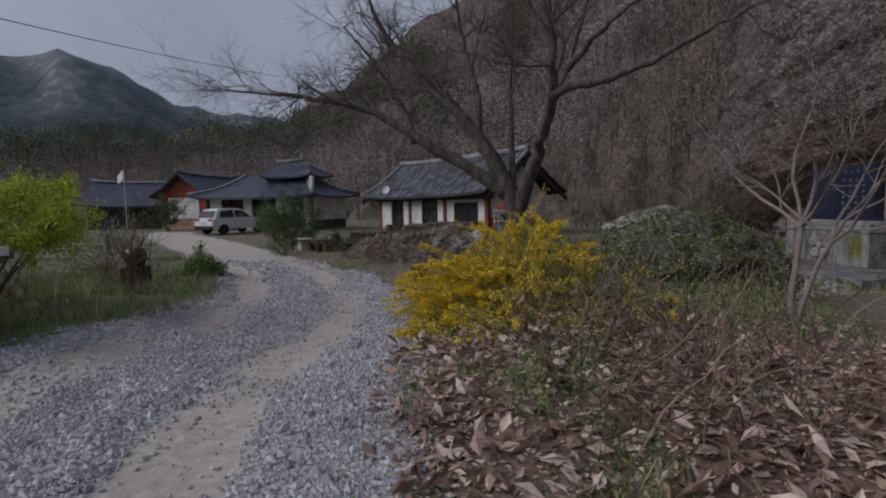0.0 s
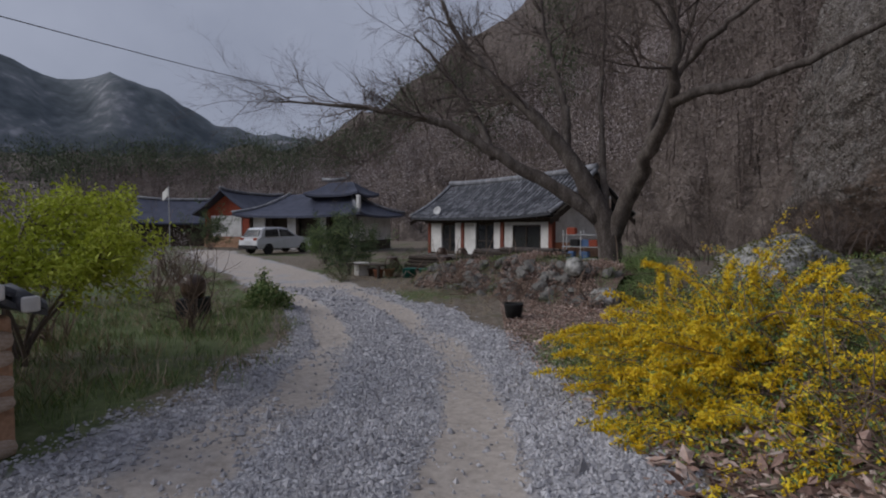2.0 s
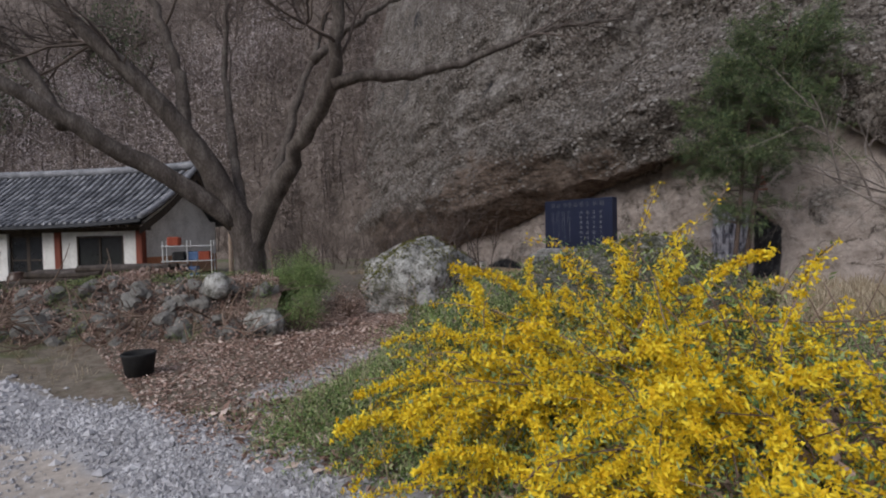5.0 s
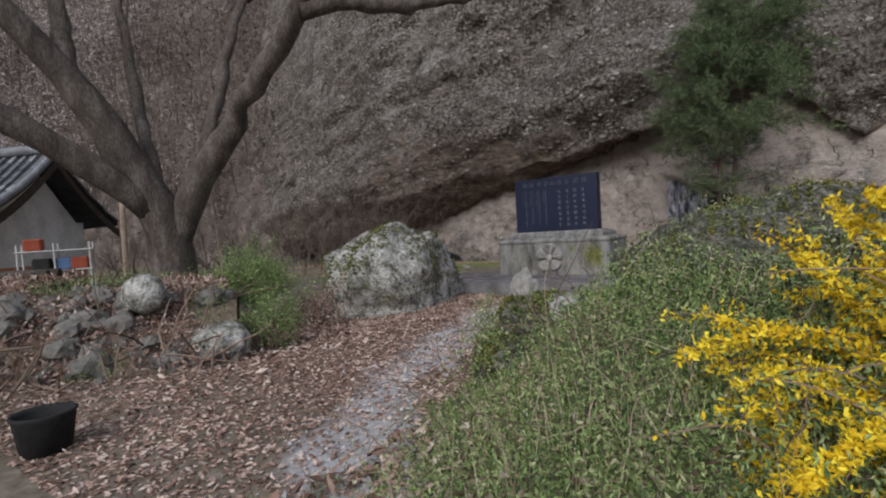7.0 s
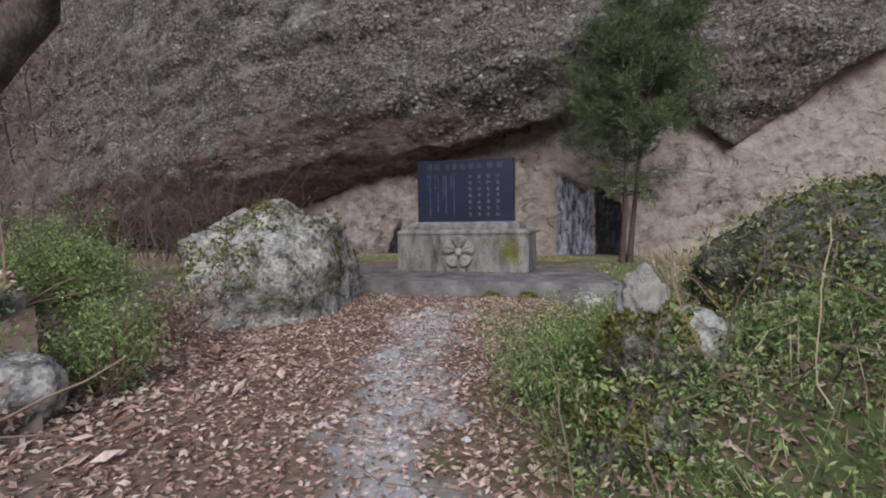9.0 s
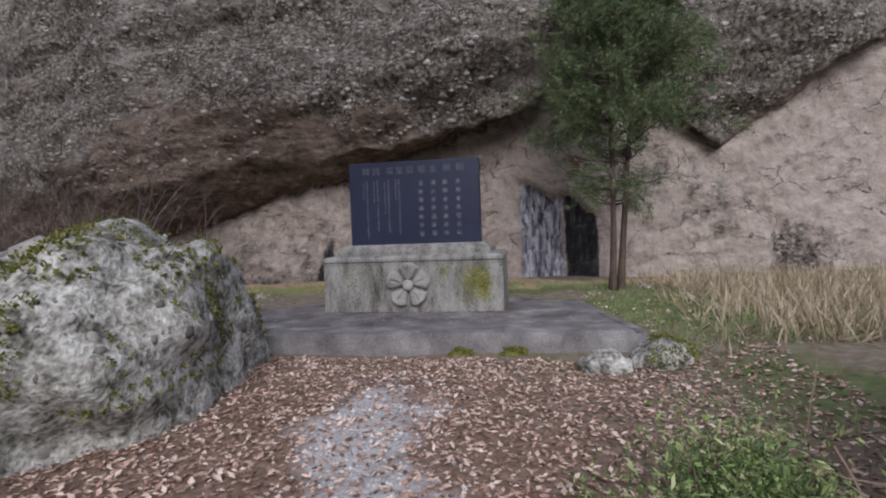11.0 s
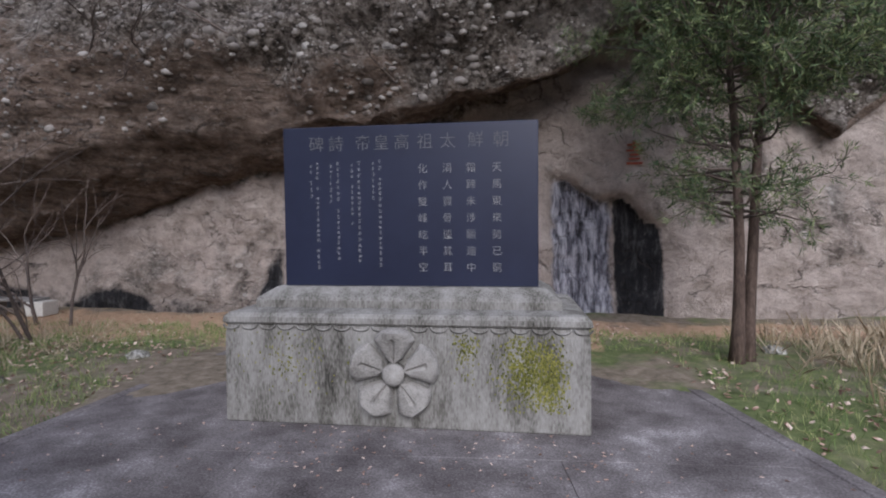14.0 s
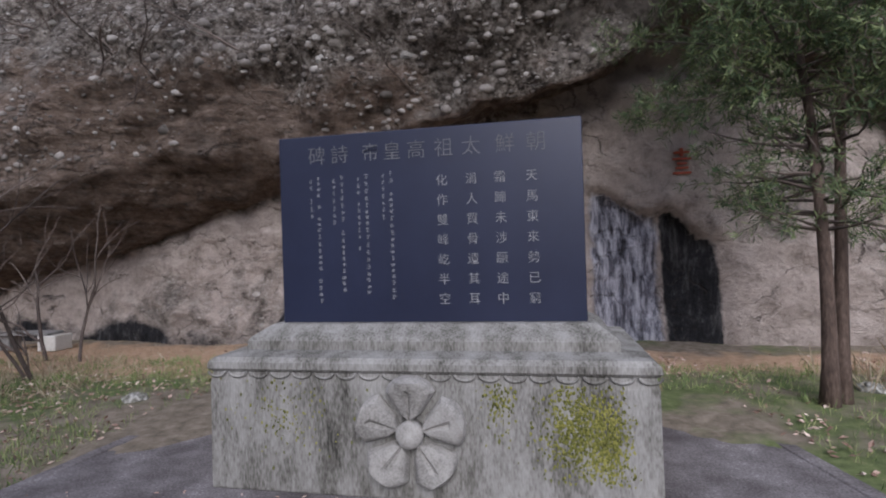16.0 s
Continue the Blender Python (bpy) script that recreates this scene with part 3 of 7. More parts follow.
def build_ground():
    near = np.arange(-12, 16, 0.09)
    xs = np.concatenate([-12 - np.geomspace(0.3, 2000, 60)[::-1], near, 16 + np.geomspace(0.3, 2000, 40)])
    ys = np.concatenate([-18 - np.geomspace(0.3, 2000, 60)[::-1], np.arange(-18, 6.5, 0.09), 6.5 + np.geomspace(0.3, 2000, 40)])
    x, y = np.meshgrid(xs, ys)
    z = ground_height(x, y) + bush_mound(x, y)
    road = np.maximum(road_mask(x, y), 0.85 * trail_mask(x, y))
    d, s = off_line(x, y, ROAD)
    green = 0.25 + 0.5 * fbm(x * 0.5, y * 0.5, 21) + 0.45 * ((s > 0) & (d > 1.8) & (x < 9)) + 0.12 * (y > 0.2) + 0.6 * np.exp(-(((x - 4.6) / 2.2) ** 2 + ((y + 8.2) / 1.9) ** 2) ** 2)
    litter = np.clip(0.3 + 0.75 * np.exp(-((x - 9.5) ** 2 / 9 + (y + 7.5) ** 2 / 3)) + 0.7 * np.exp(-((x - 0.3) ** 2 / 6 + (y + 5.6) ** 2 / 9)) - 0.6 * (s > 0) - 0.7 * (y > 0), 0, 1)
    sand = 1.0 * np.exp(-(((y - 3.4) / 1.25) ** 2)) * (x < 2) * (x > -14) + 0.75 * np.exp(-(((y - 3.6) / 0.8) ** 2)) * (x >= 2) * (x < 8)
    rut = ruts_mask(x, y) * road_mask(x, y)
    sh = Shape().grid(np.stack([x, y, z], -1))
    ob = sh.put("ground", M_GROUND, smooth=True, attributes={"road": road, "rut": rut, "green": np.clip(green, 0, 1), "litter": litter, "sand": np.clip(sand, 0, 1)})
    tagged(ob, "soil with gravel, leaf litter and grass", "ground", kind="structure")


build_ground()

# ---- cliff ----
LEDGE = np.array([(-40, -1), (-14, 0.3), (-8.5, 1.3), (-6, 2.0), (-4.6, 2.3), (-3.2, 2.65), (-1.5, 3.2), (0, 3.7), (1, 3.95), (2, 4.35), (2.6, 4.65), (3.4, 4.9), (4.3, 4.7), (5.3, 3.8), (6.2, 3.05), (7, 3.7), (8.7, 4.7), (13, 7), (30, 9)])


def ledge_height(x):
    return np.interp(x, LEDGE[:, 0], LEDGE[:, 1])


def face_y(x, z):
    """The pale lower face."""
    y = 4.7 + 0.35 * np.clip(-9.5 - x, 0, None) + 0.10 * z + 0.012 * (x - 1) ** 2 * (x > 1) - 0.02 * (x + 3) * (x < -3)
    return y + 0.12 * fbm(x * 0.7, z * 0.9, 31) + 0.05 * fbm(x * 2.5, z * 3.5, 35)


def overhang(x):
    return np.interp(x, [-40, -14, -8, -4, -2, 0, 2.5, 4.5, 6.5, 9, 30], [1.6, 1.6, 1.5, 1.35, 1.2, 1.25, 1.1, 0.55, 0.4, 0.45, 0.4])


def lip_height(x):
    """The overhang's outer edge."""
    return ledge_height(x) + np.interp(x, [-40, -8, -5, -3.2, -1.8, -0.5, 1, 2.6, 4.5], [1.0, 1.0, 0.85, 0.45, 0.1, -0.12, -0.22, -0.15, 0.0])


def upper_y(x, z):
    """The pebbly upper rock, leaning back with height."""
    up = z - lip_height(x)
    lip = face_y(x, ledge_height(x)) - overhang(x)
    curve = -0.35 * np.sin(np.clip(up / 3.0, 0, 1) * np.pi)
    y = lip + curve + 0.16 * np.clip(up - 1.5, 0, None) ** 1.15
    beds = 0.2 * fbm(x * 0.3 + 3, (z - 0.22 * x) * 1.5, 49, 3) - 0.12 * np.abs(vnoise(x * 0.5, (z - 0.2 * x) * 1.1, 57))
    return y + beds + 0.28 * fbm(x * 0.45, z * 0.55, 41) + 0.10 * fbm(x * 1.7, z * 1.9, 44) + 0.035 * fbm(x * 6, z * 6, 47, 2)


def build_cliff():
    xs = np.concatenate([np.arange(-32, -8, 0.2), np.arange(-8, 9, 0.06), np.arange(9, 22.1, 0.2)])
    wave = 0.1 * fbm(xs * 0.8, xs * 0, 51)
    zl, zo = ledge_height(xs) + wave, lip_height(xs) + wave
    rows, masks = [], []

    def row(z, y, **mask):
        rows.append(np.stack([xs, y + 0 * xs, z + 0 * xs], -1))
        masks.append([np.clip(mask.get(k, 0) + 0 * xs, 0, 1) for k in ("brown", "pale", "bluish", "dark")])

    for k in np.linspace(0, 1, 60):
        z = -0.6 + (zl + 0.6) * k
        rim = 2.45 - 0.42 * (xs - 1.55) + 0.12 * vnoise(xs * 2.2, xs * 0, 6)
        under = np.clip((rim - z) / 0.1, 0, 1)
        streak = fbm(xs * 5.5, z * 0.35, 12, 3)
        stain = under * np.clip(1.15 - ((xs - 3.0) / 0.46) ** 4, 0, 1) * (0.8 + 0.35 * streak)
        stain2 = under * np.clip(1 - ((xs - 2.25) / 0.2) ** 2, 0, 1) * (0.35 + 0.9 * streak)
        stain3 = 0.6 * np.exp(-(((xs + 3.55) / 0.26) ** 2)) * (z < 3.0) * (0.7 + 0.9 * fbm(xs * 4, z * 1.5, 14, 2))
        # darker towards the foot, and low down at the far left
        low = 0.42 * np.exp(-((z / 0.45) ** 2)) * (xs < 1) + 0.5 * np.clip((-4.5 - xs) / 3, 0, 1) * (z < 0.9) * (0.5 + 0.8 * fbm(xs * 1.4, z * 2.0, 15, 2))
        blue = 0.95 * np.exp(-(((xs - 2.05) / 0.55) ** 4)) * under
        hollow = 0.3 * under * np.exp(-(((xs - 2.5) / 0.95) ** 6))
        # the pale rock gives way to brown just below the ledge
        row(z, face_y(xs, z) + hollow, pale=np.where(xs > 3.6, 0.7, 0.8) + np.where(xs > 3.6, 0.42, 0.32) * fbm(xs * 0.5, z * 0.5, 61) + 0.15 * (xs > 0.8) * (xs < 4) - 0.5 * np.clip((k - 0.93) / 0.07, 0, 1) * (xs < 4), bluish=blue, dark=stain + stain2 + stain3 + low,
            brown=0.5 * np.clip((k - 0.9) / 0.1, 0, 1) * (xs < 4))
    # brown underside, with shade painted in darker towards its inner crease
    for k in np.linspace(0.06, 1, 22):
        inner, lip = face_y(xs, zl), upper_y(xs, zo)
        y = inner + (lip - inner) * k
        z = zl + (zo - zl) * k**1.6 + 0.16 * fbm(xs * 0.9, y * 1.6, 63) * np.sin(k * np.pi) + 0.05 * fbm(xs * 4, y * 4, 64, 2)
        deep_shade = np.clip((xs + 2.6) / 1.2, 0, 1) * np.clip((4 - xs) / 1, 0, 1)
        row(z, y, brown=0.8, dark=0.25 * (1 - k) + 0.2 * deep_shade)
    for k in np.concatenate([np.arange(0.06, 7, 0.075), 7 + np.geomspace(0.1, 24, 36)]):
        z = zo + k
        br = 0.55 * np.exp(-((k / 1.1) ** 2)) * np.clip((1.5 - xs) / 3, 0, 1) + 0.22 * fbm(xs * 0.4, z * 0.5, 71) + 0.34 * np.clip((-1.5 - xs) / 3.5, 0, 1) * np.exp(-((k / 4.5) ** 2))
        row(z, upper_y(xs, z), brown=br, dark=0.34 * fbm(xs * 0.9, z * 0.4, 75) + 0.14 * np.clip((-6 - xs) / 3, 0, 1))
    m = np.array(masks)
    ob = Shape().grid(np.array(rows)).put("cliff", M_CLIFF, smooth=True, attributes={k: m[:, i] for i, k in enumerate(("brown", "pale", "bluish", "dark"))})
    tagged(ob, "overhanging conglomerate cliff above a pale smooth rock face", "cliff", kind="structure")


build_cliff()

# ---- hills ----
CREST = np.array([(-180, 9), (-60, 9), (-20, 20), (20, 34), (60, 33), (78, 26), (88, 20.5), (95, 17), (101, 12.5), (108, 9.2), (116, 7.6), (124, 7), (140, 6), (160, 6), (180, 9)])


def hill_point(az, k):
    """az: degrees to the left of +y; k: 0 at the foot, 1 on the crest. Round the middle of the walk."""
    crest = np.interp(az, CREST[:, 0], CREST[:, 1])
    foot, top = np.interp(az, [-180, 0, 40, 75, 100, 120, 180], [60, 40, 24, 42, 55, 75, 60]), np.interp(az, [-180, 0, 60, 100, 130, 180], [120, 90, 80, 125, 190, 130])
    r = foot + (top - foot) * k
    h = np.tan(np.radians(crest)) * top * k**1.05 * (1 + 0.06 * fbm(az * 0.25, k * 6, 81)) + 1.6 * fbm(az * 0.5, k * 9, 83) * (k > 0.05)
    a = np.radians(az)
    return np.stack([6 - r * np.sin(a), -11 + r * np.cos(a), h - 0.6 + 0 * r], -1)


def build_hills():
    az, k = np.meshgrid(np.linspace(-180, 180, 361), np.concatenate([np.linspace(0, 1, 40), [1.15, 1.4]]))
    ob = Shape().grid(hill_point(az, k)).put("hillside", M_HILL, smooth=True)
    tagged(ob, "steep hillside of bare brown woods", "hill", kind="structure")
    az = np.linspace(60, 240, 181)
    top = np.interp(az, [60, 118, 122, 128, 132, 138, 142, 148, 156, 170, 240], [5, 10.5, 12.5, 14.4, 13.3, 15.2, 14.2, 13, 12, 9, 7]) + 0.35 * fbm(az * 0.6, az * 0, 91)
    rows = []
    for r, part_up in ((430, 0.0), (500, 0.5), (560, 0.8), (620, 1.0), (800, 0.6)):
        a = np.radians(az)
        h = np.tan(np.radians(top)) * 620 * part_up * (1 + 0.1 * fbm(az * 0.4, r / 40 + 0 * az, 95) * (0 < part_up < 1))
        rows.append(np.stack([6 - r * np.sin(a), -11 + r * np.cos(a), h], -1))
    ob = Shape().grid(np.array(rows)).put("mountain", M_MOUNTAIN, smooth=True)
    tagged(ob, "far wooded mountain with bare rocky ridges, haze in its colour", "mountain", kind="structure")


build_hills()


# ---- monument ----
def build_platform():
    fl, fr, br, bl = (-2.95, -2.2), (3.1, -1.8), (2.35, 1.95), (-2.7, 1.95)
    ob = thing("concrete_platform", Matrix(), "low weathered concrete platform under the stone monument", "platform")

    def at(u, v):
        return np.array(fl) * (1 - u) * (1 - v) + np.array(fr) * u * (1 - v) + np.array(br) * u * v + np.array(bl) * (1 - u) * v

    cuts_u = (0.0, 0.22, 0.475, 0.735, 1.0)
    cuts_v = (0.0, 0.13, 0.3, 1.0)
    for b, (v0, v1) in enumerate(zip(cuts_v[:-1], cuts_v[1:])):
        pieces = list(zip(cuts_u[:-1], cuts_u[1:])) if b == 0 else [(0, 0.34), (0.34, 0.7), (0.7, 1.0)] if b == 1 else [(0, 1)]
        for u0, u1 in pieces:
            top = -0.001 * rng.random() - (0.0015 if b else 0)
            bm = bmesh.new()
            quad = [at(u0 + 0.0002, v0), at(u1 - 0.0002, v0), at(u1 - 0.0002, v1 - 0.0002), at(u0 + 0.0002, v1 - 0.0002)]
            low = [bm.verts.new((p[0], p[1], -0.4)) for p in quad]
            high = [bm.verts.new((p[0], p[1], top)) for p in quad]
            bm.faces.new(low[::-1])
            bm.faces.new(high)
            for i in range(4):
                bm.faces.new((low[i], low[(i + 1) % 4], high[(i + 1) % 4], high[i]))
            bmesh.ops.bevel(bm, geom=[e for e in bm.edges if e.verts[0].co.z > -0.1 and e.verts[1].co.z > -0.1], offset=0.004, segments=1, affect="EDGES")
            part("slab", bm, M_SLAB if b else M_SLABPALE, ob)
    for side, (p0, p1) in enumerate(((fr, br), (fl, bl))):
        d = np.array(p1) - np.array(p0)
        n = np.array((d[1], -d[0])) / np.hypot(*d) * (1 if side == 0 else -1)
        bm = bmesh.new()
        w = [np.array(p0) - n * 0.01, np.array(p1) - n * 0.01, np.array(p1) - n * 0.13, np.array(p0) - n * 0.13]
        lo, hi = [bm.verts.new((*p, -0.02)) for p in w], [bm.verts.new((*p, 0.007)) for p in w]
        bm.faces.new(lo[::-1])
        bm.faces.new(hi)
        for i in range(4):
            bm.faces.new((lo[i], lo[(i + 1) % 4], hi[(i + 1) % 4], hi[i]))
        bmesh.ops.recalc_face_normals(bm, faces=bm.faces[:])
        bmesh.ops.bevel(bm, geom=bm.edges[:], offset=0.008, segments=1, affect="EDGES")
        part("edge_strip", bm, M_SLAB, ob)


build_platform()


def ring_loft(levels):
    """Rectangles of (half width, front y, back y, z), stacked into one body."""
    sh = Shape()
    v = np.array([[(-w, f, z), (w, f, z), (w, b, z), (-w, b, z)] for w, f, b, z in levels], float)
    k = len(levels)
    quads = [(i * 4 + j, i * 4 + (j + 1) % 4, (i + 1) * 4 + (j + 1) % 4, (i + 1) * 4 + j) for i in range(k - 1) for j in range(4)]
    sh.add(v.reshape(-1, 3), quads + [(3, 2, 1, 0), (k * 4 - 4, k * 4 - 3, k * 4 - 2, k * 4 - 1)])
    return sh


def text(words, size, m, parent, name="letter", depth=0.004, mat=None):
    cu = bpy.data.curves.new(name, "FONT")
    cu.body, cu.size, cu.align_x, cu.align_y, cu.extrude, cu.offset = words, size, "CENTER", "CENTER", depth, -size * 0.012
    ob = new(name, cu)
    me = bpy.data.meshes.new_from_object(ob.evaluated_get(bpy.context.evaluated_depsgraph_get()))
    bpy.data.objects.remove(ob)
    bpy.data.curves.remove(cu)
    me.materials.append(mat or M_LETTER)
    out = new(name, me)
    out.matrix_world = m
    out.parent = parent
    return out


def build_monument():
    ob = thing("stone_monument", Matrix(), "polished black inscribed tablet on a stained carved granite base", "monument")
    base = ring_loft([(1.40, -0.345, 0.95, 0.0), (1.405, -0.35, 0.955, 0.012), (1.40, -0.345, 0.95, 0.70), (1.385, -0.335, 0.94, 0.765), (1.395, -0.345, 0.95, 0.772)]).put("base", M_GRANITE, ob)
    ring_loft([(1.395, -0.345, 0.95, 0.773), (1.415, -0.36, 0.965, 0.79), (1.41, -0.358, 0.96, 0.83), (1.375, -0.335, 0.93, 0.86), (1.20, -0.19, 0.8, 0.885)]).put("cornice", M_GRANITE, ob, smooth=False)
    ring_loft([(1.215, -0.20, 0.8, 0.884), (1.215, -0.2, 0.8, 0.94), (1.2, -0.18, 0.79, 0.965), (1.10, -0.075, 0.52, 1.033), (1.09, -0.065, 0.51, 1.037)]).put("upper_plinth", M_GRANITE, ob)
    # a row of carved scallops below the cornice
    for i in range(19):
        x = -1.35 + i * 0.15
        t = np.linspace(np.pi, 2 * np.pi, 9)
        sh = Shape()
        sh.tube(np.stack([x + 0.062 * np.cos(t), -0.349 + 0 * t, 0.77 + 0.035 * np.sin(t)], -1), 0.009, 5)
        sh.put("scallop", M_GRANITE, base, smooth=True)
    tablet = part("tablet", block(-1.05, 1.05, 0.0, 0.24, 1.035, 2.35, 0.006, 1), M_TABLET, ob, "polished black stone tablet with engraved columns")
    face = lambda x, z: pose(x, -0.003, z, 90, 0, 0)  # noqa: E731
    for i, ch in enumerate("朝鮮太祖高皇帝詩碑"):
        text(ch, 0.135, face((0.76, 0.56, 0.335, 0.15, -0.04, -0.21, -0.365, -0.59, -0.76)[i], 2.2), tablet, "letter", 0.002, M_TITLE)
    for c, (x, line) in enumerate(((0.725, "天馬東來勢已窮"), (0.52, "霜蹄未涉蹶途中"), (0.33, "涓人買骨遺其耳"), (0.13, "化作雙峰屹半空"))):
        for i, ch in enumerate(line):
            text(ch, 0.082, face(x, 1.985 - i * 0.133), tablet, "letter", 0.002)
    # small writing that cannot be read
    for x, z0, z1, w in ((-0.225, 2.07, 1.22, 0.034), (-0.28, 2.05, 1.75, 0.024), (-0.4, 2.06, 1.24, 0.034), (-0.46, 2.04, 1.5, 0.024), (-0.58, 2.06, 1.22, 0.034), (-0.64, 2.04, 1.75, 0.024), (-0.755, 2.06, 1.2, 0.034), (-0.81, 2.04, 1.78, 0.024)):
        z = z0
        sh = Shape()
        while z > z1:
            h = 0.018 + 0.02 * rng.random()
            for k in range(3):
                a, b = sorted(rng.uniform(-w / 2, w / 2, 2))
                zz = z - h * k / 3
                sh.box(x + min(a, -w / 5), x + max(b, w / 5), -0.003, -0.001, zz - 0.004, zz)
            z -= h + 0.018 + (0.04 if rng.random() < 0.12 else 0)
        tagged(sh.put("writing", M_LETTER, tablet), kind="stuff")
    # the carved five-petalled flower
    cx, cz, y0 = -0.035, 0.42, -0.35
    flower = new("flower")
    flower.matrix_world, flower.parent = pose(cx, y0, cz), ob
    flower["label"] = "carved granite five-petalled flower"
    for k in range(5):
        a = np.pi / 2 + k * 2 * np.pi / 5
        u, v = np.meshgrid(np.linspace(0, 1, 13), np.linspace(-1, 1, 13), indexing="ij")
        rad = 0.07 + 0.275 * u
        w = np.minimum(0.64 * rad - 0.008, 0.158 * np.sqrt(np.clip(1 - ((rad - 0.225) / 0.125) ** 2, 0.02, 1)))
        px, pz = rad, v * w
        h = 0.06 + 0.06 * u * (1 - 0.3 * v**2) - 0.06 * np.abs(v) ** 6 - 0.02 * np.exp(-((v / 0.07) ** 2)) * (u < 0.75) - 0.05 * (u > 0.97)
        X, Z = px * np.cos(a) - pz * np.sin(a), px * np.sin(a) + pz * np.cos(a)
        sh = Shape().grid(np.stack([X, -h, Z], -1))
        edge = [(0, j) for j in range(13)] + [(i, 12) for i in range(13)] + [(12, j) for j in range(12, -1, -1)] + [(i, 0) for i in range(12, -1, -1)]
        rim = np.array([[(X[i, j], -h[i, j], Z[i, j]), (X[i, j], 0.004, Z[i, j])] for i, j in edge])
        sh.grid(rim)
        sh.put("petal", M_PETAL, flower, smooth=False)
    sh = Shape().lathe([(0.085, 0.0), (0.085, 0.07), (0.075, 0.088), (0.045, 0.097), (0.0, 0.1)], 20)
    sh.v = [moved(v, pose(0, 0.0, 0, 90, 0, 0)) for v in sh.v]
    sh.put("flower_centre", M_PETAL, flower, smooth=True)
    # moss on the right half of the base and at its foot
    own = np.random.default_rng(5)
    for cx, cz, n, sx, sz in ((0.95, 0.45, 420, 0.10, 0.15), (1.12, 0.4, 260, 0.06, 0.14), (0.5, 0.6, 60, 0.05, 0.1), (-0.9, 0.5, 60, 0.2, 0.15)):
        sh = Shape()
        for dice in [rng] * n + [own] * (2 * n):
            x, z = cx + dice.normal(0, sx), cz + dice.normal(0, sz)
            if z > 0.72 or z < 0.15 or x > 1.36:
                continue
            r = dice.uniform(0.003, 0.009)
            t = np.linspace(0, 2 * np.pi, 9)[:-1]
            rr = r * dice.uniform(0.6, 1.2, 8)
            sh.add(np.concatenate([np.stack([x + rr * np.cos(t), np.full(8, -0.3495), z + 1.5 * rr * np.sin(t)], -1), [(x, -0.353 - 0.004 * dice.random(), z)]]), [(i, (i + 1) % 8, 8) for i in range(8)])
        tagged(sh.put("moss_patch", M_MOSS, base, "yellow-green moss patch", smooth=True), kind="stuff")


build_monument()


# ---- houses ----
def frame_at(x, y, z, u):
    """A frame with its x axis along the unit direction u in the plane, y to the back."""
    a = math.degrees(math.atan2(u[1], u[0]))
    return pose(x, y, z, 0, 0, a)


def tiled_slope(sh, x0, x1, eave, ridge, step=0.3, r=0.085, sag=0.18, tiles=9, bed=None):
    """Rows of half-round cover tiles on a sagging slope between the eave line and the ridge line, each (y, z)."""
    bed = bed or sh
    n = int(round((x1 - x0) / step))
    k = np.linspace(0, 1, tiles + 1)
    ys = eave[0] + (ridge[0] - eave[0]) * k
    zs = eave[1] + (ridge[1] - eave[1]) * k - sag * np.sin(np.pi * k)
    t = np.linspace(0, np.pi, 6)
    for i in range(n + 1):
        x = x0 + i * (x1 - x0) / n
        lift = 0.16 * (abs(2 * i / n - 1)) ** 3
        for j in range(tiles):
            a = np.stack([x + r * np.cos(t), np.full(6, ys[j]), zs[j] + lift * (1 - k[j]) + 0.035 + r * np.sin(t)], -1)
            b = np.stack([x + 0.85 * r * np.cos(t), np.full(6, ys[j + 1]), zs[j + 1] + lift * (1 - k[j + 1]) + 0.02 + 0.85 * r * np.sin(t)], -1)
            v = np.concatenate([a, b])
            sh.add(v, [(q, q + 1, q + 7, q + 6) for q in range(5)])
            if j == 0:
                sh.add(a, [tuple(range(6))])
    xs = np.linspace(x0, x1, n + 1)
    base = np.array([[(x, ys[j], zs[j] + 0.16 * (abs(2 * i / n - 1)) ** 3 * (1 - k[j])) for i, x in enumerate(xs)] for j in range(tiles + 1)])
    bed.grid(base)
    low = base.copy()
    low[..., 2] -= 0.09
    bed.grid(low[::-1])
    bed.grid(np.stack([low[0], base[0]]))


